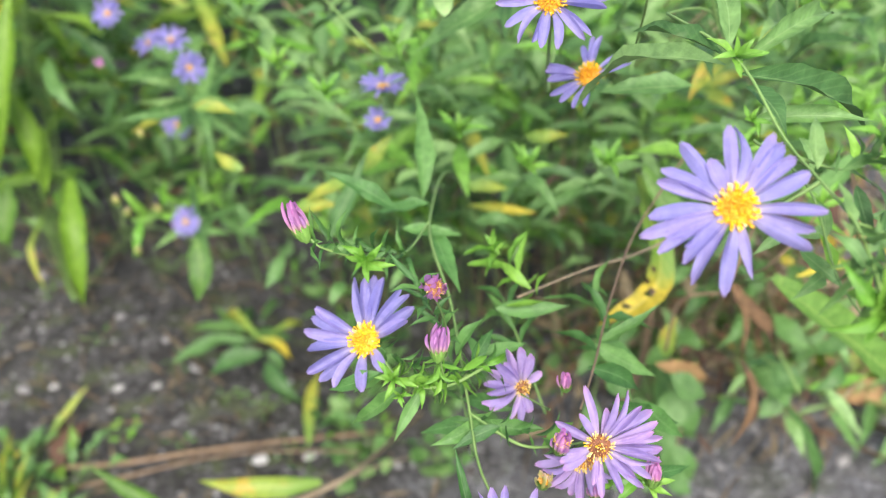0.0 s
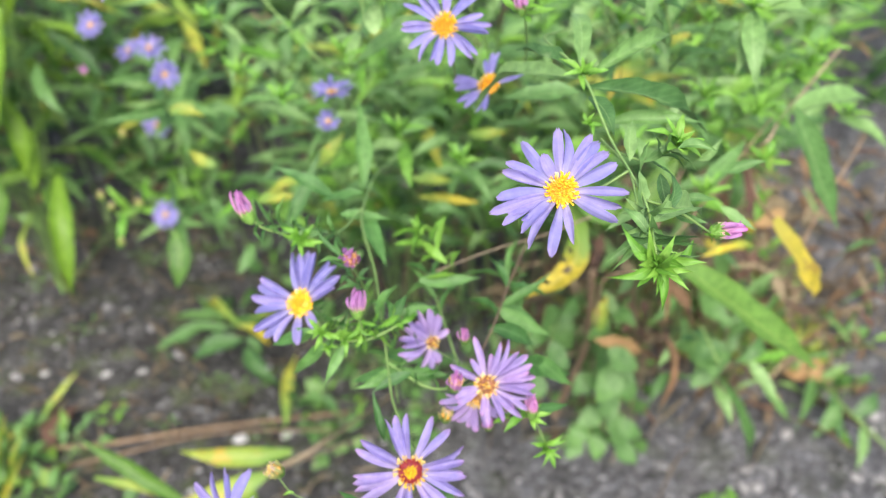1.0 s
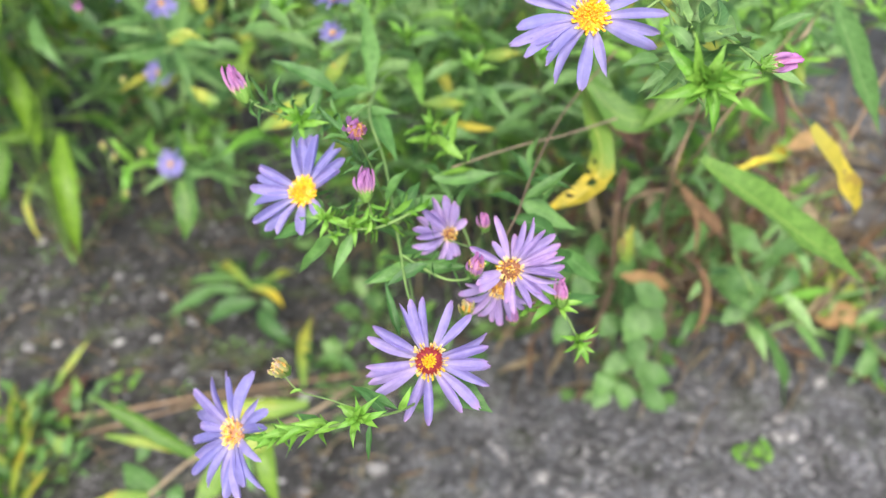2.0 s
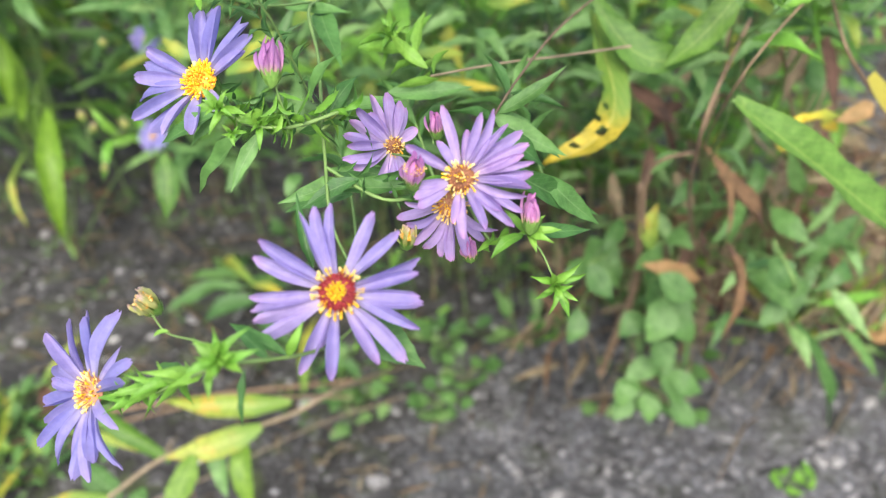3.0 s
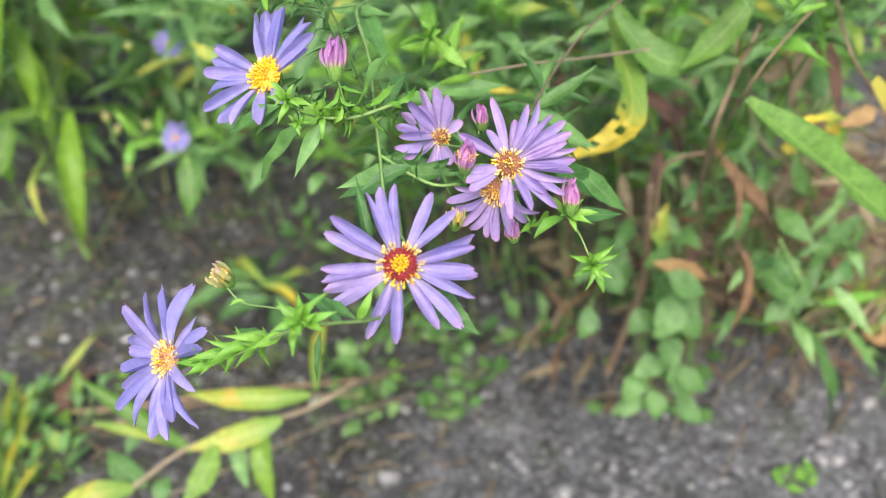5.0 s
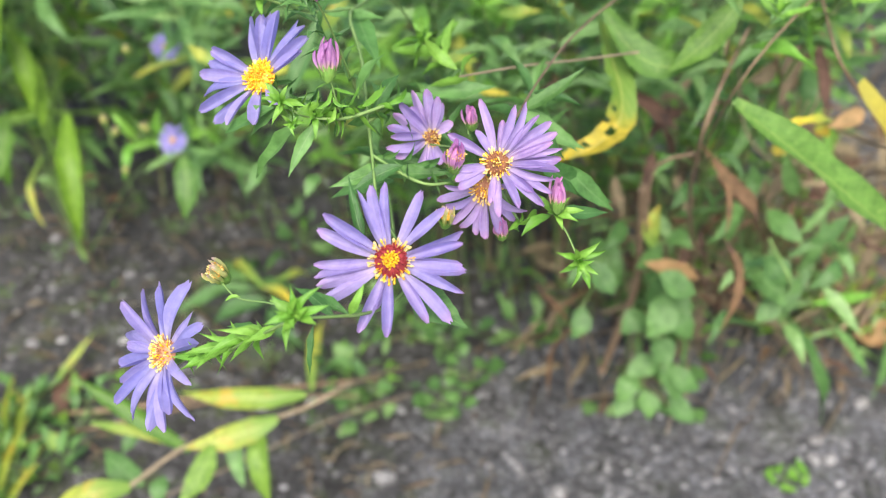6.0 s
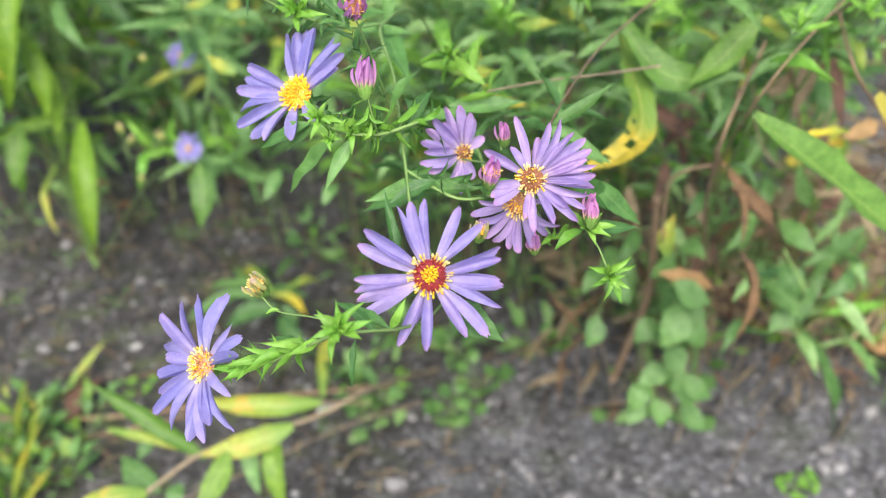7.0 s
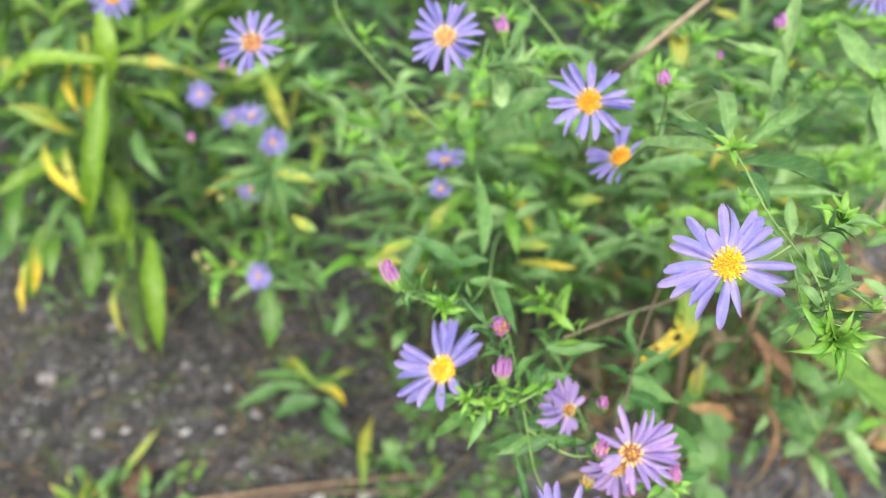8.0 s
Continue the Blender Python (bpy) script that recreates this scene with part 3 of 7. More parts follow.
stem(aster, [(0.0023, 0.0070, 0.4453), (-0.0014, -0.0008, 0.4453), (-0.0051, -0.0101, 0.4503), (-0.0099, -0.0171, 0.4551), (-0.0155, -0.0187, 0.4554), (-0.0259, -0.0131, 0.4460), (-0.0383, -0.0056, 0.4343), (-0.0492, 0.0025, 0.4284)], 0.0008, 0.0008)
stem(aster, [(-0.0140, -0.0169, 0.4561), (-0.0227, -0.0089, 0.4514), (-0.0316, -0.0012, 0.4464), (-0.0367, 0.0050, 0.4455)], 0.0004, 0.0004)
stem(aster, [(-0.0098, 0.0393, 0.4559), (0.0021, 0.0334, 0.4524), (0.0118, 0.0311, 0.4555), (0.0178, 0.0289, 0.4596)], 0.001, 0.0008)
stem(aster, [(0.0176, 0.0359, 0.4521), (0.0231, 0.0311, 0.4445), (0.0254, 0.0309, 0.4455), (0.0298, 0.0283, 0.4482), (0.0315, 0.0235, 0.4532)], 0.0009, 0.0006)
stem(aster, [(0.0303, 0.0277, 0.4490), (0.0333, 0.0282, 0.4440), (0.0357, 0.0263, 0.4392)], 0.0007, 0.0005)
stem(aster, [(0.0237, 0.0313, 0.4446), (0.0209, 0.0289, 0.4435), (0.0193, 0.0287, 0.4435)], 0.0007, 0.0005)
stem(aster, [(0.0086, 0.0393, 0.4582), (0.0015, 0.0496, 0.4533)], 0.0007, 0.0005)
stem(aster, [(0.0115, 0.0430, 0.4595), (0.0110, 0.0441, 0.4627)], 0.0005, 0.0004)
stem(aster, [(-0.0153, 0.0570, 0.4613), (-0.0168, 0.0439, 0.4823), (-0.0180, 0.0360, 0.4934)], 0.0006, 0.0005)
stem(aster, [(-0.0241, 0.1070, 0.4638), (-0.0282, 0.0758, 0.4752), (-0.0361, 0.0609, 0.4843), (-0.0440, 0.0530, 0.4925), (-0.0473, 0.0535, 0.4950)], 0.0009, 0.0006)

flower(aster, (-0.0350, 0.0463, 0.4714), (-0.309, -0.593, 0.743), RIGHT, 0.0155, [(98, .98), (88, .95), (77, 1), (65, 1), (52, 1), (39, 1), (28, .95), (17, .8), (-52, .62), (-88, .82), (-122, .85), (-140, .95), (-153, 1), (-177, 1), (170, 1), (155, .98), (144, .95)], "violet", "yellow", 0.22, 0.215, 0.12, 3)
flower(aster, (-0.0005, -0.0007, 0.4559), (0.113, -0.759, 0.641), RIGHT, 0.0150, [(119, 1.0), (106, 1), (95, 1), (65, 1), (46, .98), (19, 1), (12, .96), (-4, .92), (-10, .97), (-22, 1.02), (-44, 1.1), (-58, .95), (-91, 1), (-103, .65), (-113, 1), (-148, 1.08), (-159, 1), (-170, 1), (-176, .98), (158, 1.02), (147, 1.05)], "lilac", "red", 0.235, 0.188, 0.10, 5)
flower(aster, (-0.0508, 0.0008, 0.4295), (-0.550, -0.581, 0.600), RIGHT, 0.0170, [(102, .95), (66, .95), (132, .95), (154, 1.0), (0, .85), (-156, .85), (-142, 1.0), (-126, 1.0), (-112, .92), (-92, .97), (-78, 1.0), (-57, 1.0), (118, .95), (84, .85), (170, .65), (-67, .85), (-36, .7), (24, .75), (-170, .8), (44, .7)], "violet", "fading", 0.195, 0.190, 0.10, 12)
flower(aster, (0.0186, 0.0238, 0.4633), (-0.024, -0.815, 0.579), RIGHT, 0.0137, [(102, 1.0), (83, .65), (70, .9), (60, 1), (48, .95), (37, 1.02), (26, 1), (19, .9), (13, 1.0), (5, .98), (-4, .9), (-13, 1), (-20, .9), (-29, .95), (-44, .95), (-38, .72), (-68, .8), (-87, .82), (-98, .62), (-147, .7), (-157, .68), (-171, .65), (149, .86), (120, .6)], "rosy", "worn", 0.205, 0.165, 0.20, 8)
flower(aster, (0.0160, 0.0282, 0.4543), (-0.060, -0.989, 0.134), RIGHT, 0.0112, [(-165, 1), (-150, .9), (-135, 1), (-118, 1), (-100, 1), (-85, 1), (-70, .95), (-50, .9), (-30, .9), (178, .8), (20, .7), (160, .6)], "rosy", "fading", 0.26, 0.21, 0.1, 9)
flower(aster, (0.0024, 0.0499, 0.4549), (0.42, -0.80, 0.36), RIGHT, 0.0112, [(152, 1), (136, 1.1), (120, 1.12), (104, 1.05), (90, .9), (72, .75), (166, 1.05), (179, 1), (192, 1.05), (207, .9), (240, .85), (262, .9), (285, .6), (40, .55), (128, .8), (172, .75)], "rosy", "worn", 0.17, 0.25, 0.22, 14)
bud(aster, (-0.0170, 0.0364, 0.4795), (0.056, 0.283, 0.957), 0.0096, "bud", 0.30, 11)
bud(aster, (-0.0181, 0.0365, 0.4953), (0.319, -0.691, 0.649), 0.0092, "bud", 0.42, 12, "spent")
bud(aster, (-0.0494, 0.0546, 0.4981), (-0.343, 0.291, 0.893), 0.0110, "bud", 0.06, 12)
bud(aster, (-0.0370, 0.0053, 0.4475), (-0.326, -0.385, 0.864), 0.0085, "cream", 0.34, 8, "fresh")
bud(aster, (0.0102, 0.0226, 0.4647), (0.144, -0.120, 0.982), 0.0085, "bud", 0.25, 12, "fading")
bud(aster, (0.0121, 0.0434, 0.4630), (-0.061, -0.031, 0.998), 0.0068, "bud", 0.1, 10)
bud(aster, (0.0194, 0.0275, 0.4443), (-0.049, -0.137, 0.989), 0.0066, "bud", 0.2, 12)
bud(aster, (0.0313, 0.0234, 0.4557), (0.060, 0.241, 0.969), 0.0085, "bud", 0.08, 10)
bud(aster, (0.0075, 0.0267, 0.4478), (0.151, -0.153, 0.977), 0.0070, "cream", 0.34, 8, "fresh")
# leaves round the flowers
leaf(aster, (-0.0209, 0.0372, 0.4654), (-0.0269, 0.0295, 0.4557), 0.0038, "front", shape=0)
leaf(aster, (-0.0244, 0.0388, 0.4648), (-0.0386, 0.0430, 0.4471), 0.0048, "front", shape=1)
leaf(aster, (0.0026, 0.0045, 0.4453), (0.0142, -0.0052, 0.4436), 0.0074, "deep", n=(0.286, -0.554, 0.782), shape=0)
leaf(aster, (-0.0091, 0.0170, 0.4473), (-0.0128, 0.0259, 0.4587), 0.0029, "front", shape=1)
leaf(aster, (0.0077, 0.0401, 0.4510), (-0.0144, 0.0441, 0.4481), 0.0048, "front", shape=1)
leaf(aster, (-0.0064, 0.0457, 0.4456), (-0.0227, 0.0487, 0.4386), 0.0056, "front", shape=0)
leaf(aster, (0.0007, 0.0493, 0.4478), (-0.0126, 0.0568, 0.4431), 0.0072, "front", shape=3)
leaf(aster, (0.0251, 0.0526, 0.4484), (0.0466, 0.0679, 0.4265), 0.0072, "front", shape=0)
leaf(aster, (0.0298, 0.0304, 0.4476), (0.0431, 0.0383, 0.4426), 0.0040, "front", shape=0)
leaf(aster, (0.0229, 0.0773, 0.4487), (0.0377, 0.0766, 0.4366), 0.0074, "front", shape=0)
leaf(aster, (0.0298, 0.0282, 0.4480), (0.0238, 0.0226, 0.4463), 0.0032, "young")
leaf(aster, (0.0309, 0.0245, 0.4512), (0.0355, 0.0214, 0.4514), 0.0028, "young")
leaf(aster, (-0.0102, 0.0465, 0.4629), (-0.0050, 0.0567, 0.4677), 0.0060, "front", shape=1)
leaf(aster, (-0.0067, 0.0472, 0.4632), (-0.0121, 0.0568, 0.4656), 0.0064, "front", shape=0)
leaf(aster, (0.0070, 0.0339, 0.4511), (0.0145, 0.0402, 0.4535), 0.0032, "young")
leaf(aster, (-0.0307, 0.0399, 0.4674), (-0.0433, 0.0407, 0.4603), 0.0060, "front", shape=1)
leaf(aster, (-0.0295, 0.0397, 0.4669), (-0.0375, 0.0409, 0.4596), 0.0044, "front", shape=0)
leaf(aster, (-0.0126, -0.0165, 0.4528), (-0.0135, -0.0205, 0.4440), 0.0018, "front", shape=1)
leaf(aster, (-0.0090, -0.0154, 0.4538), (-0.0163, -0.0091, 0.4552), 0.0027, "front", shape=0)
leaf(aster, (-0.0070, -0.0119, 0.4515), (-0.0190, -0.0037, 0.4511), 0.0032, "front", shape=1)
leaf(aster, (-0.0068, -0.0126, 0.4522), (-0.0037, -0.0114, 0.4585), 0.0018, "young", shape=3)
leaf(aster, (-0.0224, -0.0140, 0.4477), (-0.0335, -0.0046, 0.4418), 0.0029, "front", shape=0)
leaf(aster, (-0.0311, -0.0010, 0.4465), (-0.0341, -0.0017, 0.4460), 0.0022, "young")
leaf(aster, (-0.0153, -0.0173, 0.4556), (-0.0193, -0.0186, 0.4597), 0.0021, "young")
tuft(aster, (-0.0143, -0.0218, 0.4591), (-0.007, -0.754, 0.657), 15, 0.0075, 0.0017, "tender")
leafy(aster, (-0.0195, -0.0157, 0.4516), (-0.0412, -0.0047, 0.4337), 26, 0.0088, 0.0019, "tender", 2.2)
tuft(aster, (-0.0271, 0.0327, 0.4723), (-0.104, -0.752, 0.651), 12, 0.0062, 0.0020)
leafy(aster, (-0.0262, 0.0360, 0.4682), (-0.0064, 0.0461, 0.4651), 20, 0.0065, 0.0022)
tuft(aster, (-0.0256, 0.0329, 0.4671), (0.098, -0.942, 0.320), 9, 0.0035, 0.0012)
leafy(aster, (-0.0337, 0.0490, 0.4686), (-0.0155, 0.0380, 0.4657), 22, 0.0058, 0.0016, "front")
leafy(aster, (-0.0300, 0.0390, 0.4680), (-0.0170, 0.0372, 0.4660), 16, 0.0050, 0.0015)
tuft(aster, (-0.0215, 0.0368, 0.4668), (0.1, -0.7, 0.7), 9, 0.0055, 0.0016)
leafy(aster, (-0.0098, 0.0393, 0.4559), (0.0118, 0.0311, 0.4555), 12, 0.0075, 0.0020, "front")
leafy(aster, (-0.0170, 0.0362, 0.4755), (-0.0165, 0.0369, 0.4678), 9, 0.0055, 0.0018)
tuft(aster, (0.0359, 0.0248, 0.4388), (0.249, -0.940, 0.236), 14, 0.0075, 0.0019)
tuft(aster, (0.0310, 0.0261, 0.4501), (0.083, -0.585, 0.807), 7, 0.0065, 0.0024)
leafy(aster, (0.0193, 0.0274, 0.4434), (0.0254, 0.0308, 0.4454), 7, 0.0045, 0.0014)
leafy(aster, (-0.0182, 0.0437, 0.4603), (-0.0058, 0.0494, 0.4628), 8, 0.0085, 0.0025, "front")
leafy(aster, (-0.0259, 0.0716, 0.4778), (-0.0462, 0.0532, 0.4945), 28, 0.0085, 0.0021, "front")
tuft(aster, (-0.0354, 0.0567, 0.4869), (-0.064, -0.795, 0.604), 12, 0.0080, 0.0024)
leafy(aster, (-0.0155, 0.0515, 0.4673), (-0.0227, 0.0442, 0.4913), 18, 0.0080, 0.0019, "front")
leaf(aster, (-0.0137, 0.0481, 0.4661), (-0.0068, 0.0516, 0.4753), 0.0080, "front", shape=1)
leaf(aster, (-0.0045, 0.0878, 0.4482), (0.0163, 0.0893, 0.4490), 0.0066, "front", shape=0)
leaf(aster, (-0.0083, 0.0540, 0.4619), (0.0034, 0.0598, 0.4606), 0.0060, "front", shape=0)
leaf(aster, (-0.0338, 0.1089, 0.4662), (-0.0542, 0.1087, 0.4787), 0.0064, "front", shape=0)
leaf(aster, (-0.0249, 0.1171, 0.4632), (-0.0410, 0.1188, 0.4582), 0.0066, "front", shape=1)
leaf(aster, (-0.0285, 0.1390, 0.4509), (-0.0330, 0.1707, 0.4719), 0.0080, "front", shape=0)
leaf(aster, (-0.0232, 0.1048, 0.4635), (-0.0140, 0.0835, 0.4564), 0.0072, "front", n=(0.341, -0.603, 0.721), shape=0)
leaf(aster, (-0.0314, 0.1025, 0.4642), (-0.0142, 0.1021, 0.4628), 0.0056, "front", shape=0)
leaf(aster, (-0.0071, 0.0405, 0.4524), (-0.0190, 0.0329, 0.4513), 0.0064, "front", shape=1)
leaf(aster, (-0.0028, 0.0365, 0.4551), (-0.0138, 0.0326, 0.4507), 0.0068, "front", shape=0)
leaf(aster, (0.0217, 0.0719, 0.4506), (0.0390, 0.0712, 0.4404), 0.0082, "front", shape=0)
leaf(aster, (0.0191, 0.0607, 0.4526), (0.0340, 0.0649, 0.4406), 0.0072, "front", shape=1)
leaf(aster, (0.0336, 0.0598, 0.4423), (0.0464, 0.0603, 0.4289), 0.0080, "front", shape=0)
stem(aster, [(0.0603, 0.1772, 0.4463), (0.0386, 0.1280, 0.4490), (0.0276, 0.0913, 0.4511), (0.0209, 0.0613, 0.4532), (0.0160, 0.0419, 0.4562)], 0.0010, 0.0007, STEM_BROWN, "branch")
stem(aster, [(0.0591, 0.1530, 0.4311), (0.0391, 0.1273, 0.4398), (0.0218, 0.1115, 0.4448), (0.0015, 0.0902, 0.4505)], 0.0011, 0.0008, STRAW, "branch")
leafy(aster, (0.0087, 0.0854, 0.4526), (-0.0060, 0.1079, 0.4550), 14, 0.0110, 0.0045, "young")
tuft(aster, (-0.0053, 0.1054, 0.4550), (-0.270, 0.128, 0.954), 10, 0.0085, 0.0036)
leafy(aster, (0.0215, 0.0680, 0.4505), (0.0263, 0.0849, 0.4509), 5, 0.0190, 0.0041, "front")

leafy(aster, (0.0326, 0.0911, 0.4260), (0.0246, 0.1142, 0.4352), 8, 0.0150, 0.0040, "front")
leafy(aster, (0.0045, 0.0820, 0.4350), (-0.0023, 0.1027, 0.4403), 9, 0.0140, 0.0038, "front")
leafy(aster, (-0.0122, 0.0695, 0.4276), (-0.0165, 0.0840, 0.4321), 7, 0.0120, 0.0034, "front")
stem(aster, [(0.0348, 0.0737, 0.4265), (0.0326, 0.0911, 0.4260), (0.0246, 0.1142, 0.4352)], 0.0010, 0.0008)
stem(aster, [(0.0101, 0.0668, 0.4290), (0.0045, 0.0820, 0.4350), (-0.0023, 0.1027, 0.4403)], 0.0010, 0.0008)
stem(aster, [(-0.0091, 0.0554, 0.4237), (-0.0122, 0.0695, 0.4276), (-0.0165, 0.0840, 0.4321)], 0.0010, 0.0008)

# aster that leans in beside it
aster_b = thing("aster_plant", (0.12, 0.55, 0.0), "aster plant with one large violet flower and lance-shaped leaves", "aster")
stem(aster_b, [(0.12, 0.55, 0.0), (0.10, 0.40, 0.30), (0.07, 0.20, 0.48), (0.0337, 0.1001, 0.5307), (0.0401, 0.0566, 0.5402), (0.0453, 0.0328, 0.5358), (0.0484, 0.0181, 0.5356), (0.0503, 0.0039, 0.5363), (0.0510, -0.0106, 0.5332)], 0.0010, 0.0007)
stem(aster_b, [(0.0484, 0.0181, 0.5356), (0.0422, 0.0156, 0.5326), (0.0348, 0.0129, 0.5312)], 0.0009, 0.0008)
stem(aster_b, [(0.0501, 0.0060, 0.5359), (0.0586, 0.0100, 0.5304), (0.0673, 0.0134, 0.5226)], 0.0008, 0.0007)
stem(aster_b, [(0.0466, 0.0273, 0.5348), (0.0527, 0.0212, 0.5362), (0.0581, 0.0197, 0.5406)], 0.0007, 0.0006)
flower(aster_b, (0.0331, 0.0105, 0.5348), (-0.012, -0.707, 0.707), RIGHT, 0.0142, [(128, 1), (114, .65), (92, 1), (81, 1.02), (61, 1), (51, 1), (39, 1), (25, .95), (-4, 1.03), (-20, .95), (-34, .98), (-75, .85), (-100, 1.05), (-124, 1.02), (-137, .9), (-143, .8), (-150, 1.05), (-157, .9), (-164, 1.15), (-174, 1.0), (163, .95), (152, .96)], "violet", "yellow", 0.222, 0.205, 0.08, 21)
bud(aster_b, (0.0711, 0.0149, 0.5223), (0.980, -0.048, 0.194), 0.0092, "bud", 0.08, 12)
leafy(aster_b, (0.0653, 0.0139, 0.5217), (0.0705, 0.0145, 0.5221), 12, 0.0030, 0.0012)
tuft(aster_b, (0.0509, -0.0124, 0.5330), (-0.047, -0.929, 0.368), 12, 0.0075, 0.0017, "tender")
tuft(aster_b, (0.0507, -0.0123, 0.5332), (-0.047, -0.929, 0.368), 15, 0.0112, 0.0023, "tender")
leafy(aster_b, (0.0501, 0.0060, 0.5359), (0.0509, -0.0093, 0.5333), 14, 0.0105, 0.0022, "aster")
tuft(aster_b, (0.0580, 0.0180, 0.5425), (0.227, -0.359, 0.905), 14, 0.0085, 0.0022)
leafy(aster_b, (0.0501, 0.0188, 0.5365), (0.0581, 0.0197, 0.5406), 9, 0.0085, 0.0019, "aster")
leaf(aster_b, (0.0396, 0.0592, 0.5369), (0.0131, 0.0903, 0.5100), 0.0060, shape=2)
leaf(aster_b, (0.0414, 0.0556, 0.5368), (0.0792, 0.0789, 0.5115), 0.0064, shape=1)
leaf(aster_b, (0.0419, 0.0571, 0.5389), (0.0705, 0.0945, 0.5339), 0.0050, shape=1)
leaf(aster_b, (0.0405, 0.0631, 0.5387), (0.0382, 0.0904, 0.5426), 0.0056, shape=2)
leaf(aster_b, (0.0395, 0.0622, 0.5376), (0.0246, 0.0896, 0.5305), 0.0050, shape=1)
leaf(aster_b, (0.0419, 0.0506, 0.5367), (0.0470, 0.0353, 0.5339), 0.0056, shape=1)
leaf(aster_b, (0.0490, 0.0227, 0.5351), (0.0503, 0.0335, 0.5397), 0.0064, shape=1)
leaf(aster_b, (0.0553, 0.0084, 0.5302), (0.0567, 0.0187, 0.5358), 0.0054, n=(0.615, -0.490, 0.618), shape=3)
leaf(aster_b, (0.0502, 0.0051, 0.5345), (0.0499, 0.0147, 0.5377), 0.0050, shape=1)
leaf(aster_b, (0.0504, -0.0041, 0.5338), (0.0445, 0.0007, 0.5375), 0.0048, shape=2)
leaf(aster_b, (0.0513, 0.0007, 0.5336), (0.0679, 0.0256, 0.5190), 0.0064, shape=1)
tuft(aster_b, (0.0404, 0.0566, 0.5402), (0.029, -0.536, 0.844), 9, 0.0080, 0.0022)
tuft(aster_b, (0.0412, 0.0396, 0.5352), (-0.059, -0.750, 0.658), 7, 0.0045, 0.0015)

leaf(aster_b, (0.0561, 0.0223, 0.5324), (0.0580, 0.0132, 0.5264), 0.0052, "aster", n=(0.1, -0.7, 0.7), shape=0)
leaf(aster_b, (0.0532, 0.0289, 0.5246), (0.0527, 0.0208, 0.5202), 0.0038, "aster", n=(0.1, -0.7, 0.7), shape=1)
leaf(aster_b, (0.0483, 0.0194, 0.5204), (0.0556, 0.0125, 0.5170), 0.0042, "aster", n=(0.1, -0.7, 0.7), shape=2)
leaf(aster_b, (0.0513, 0.0131, 0.5199), (0.0440, 0.0068, 0.5186), 0.0046, "aster", n=(0.1, -0.7, 0.7), shape=3)
leaf(aster_b, (0.0539, 0.0021, 0.5216), (0.0541, 0.0033, 0.5301), 0.0029, "young", n=(0.1, -0.7, 0.7), shape=4)
leaf(aster_b, (0.0571, 0.0020, 0.5212), (0.0610, 0.0022, 0.5281), 0.0025, "young", n=(0.1, -0.7, 0.7), shape=5)
leaf(aster_b, (0.0570, 0.0127, 0.5447), (0.0644, 0.0094, 0.5464), 0.0026, "aster", n=(0.1, -0.7, 0.7), shape=6)
leaf(aster_b, (0.0537, 0.0489, 0.5267), (0.0553, 0.0407, 0.5220), 0.0043, "aster", n=(0.1, -0.7, 0.7), shape=7)
leaf(aster_b, (0.0595, 0.0170, 0.5248), (0.0665, 0.0130, 0.5255), 0.0041, "aster", n=(0.1, -0.7, 0.7), shape=0)
leaf(aster_b, (0.0487, 0.0683, 0.5197), (0.0757, 0.0660, 0.5213), 0.0044, "aster", n=(0.1, -0.7, 0.7), shape=1)
leaf(aster_b, (0.0536, 0.0169, 0.5165), (0.0503, 0.0180, 0.5251), 0.0032, "young", n=(0.1, -0.7, 0.7), shape=2)
leaf(aster_b, (0.0530, 0.0073, 0.5203), (0.0589, 0.0047, 0.5232), 0.0025, "young", n=(0.1, -0.7, 0.7), shape=3)
leaf(aster_b, (0.0642, 0.0321, 0.5197), (0.0717, 0.0288, 0.5213), 0.0036, "aster", n=(0.1, -0.7, 0.7), shape=4)
leaf(aster_b, (0.0699, 0.0462, 0.5217), (0.0752, 0.0463, 0.5283), 0.0035, "aster", n=(0.1, -0.7, 0.7), shape=5)
leaf(aster_b, (0.0695, 0.0556, 0.5177), (0.0657, 0.0562, 0.5256), 0.0036, "young", n=(0.1, -0.7, 0.7), shape=6)
leaf(aster_b, (0.0598, 0.0387, 0.5120), (0.0512, 0.0345, 0.5136), 0.0038, "aster", n=(0.1, -0.7, 0.7), shape=7)
leaf(aster_b, (0.0809, 0.0567, 0.5011), (0.0898, 0.0500, 0.4980), 0.0044, "aster", n=(0.1, -0.7, 0.7), shape=0)
leaf(aster_b, (0.0847, 0.0706, 0.5031), (0.0952, 0.0697, 0.5079), 0.0043, "aster", n=(0.1, -0.7, 0.7), shape=1)
leaf(aster_b, (0.0567, 0.0656, 0.4982), (0.0459, 0.0602, 0.4984), 0.0043, "aster", n=(0.1, -0.7, 0.7), shape=2)
leaf(aster_b, (0.0573, 0.0545, 0.5000), (0.0491, 0.0478, 0.4980), 0.0041, "aster", n=(0.1, -0.7, 0.7), shape=3)
stem(aster_b, [(0.0462, 0.0525, 0.5237), (0.0509, 0.0305, 0.5270), (0.0516, 0.0090, 0.5228), (0.0539, -0.0036, 0.5222)], 0.0008, 0.0006)

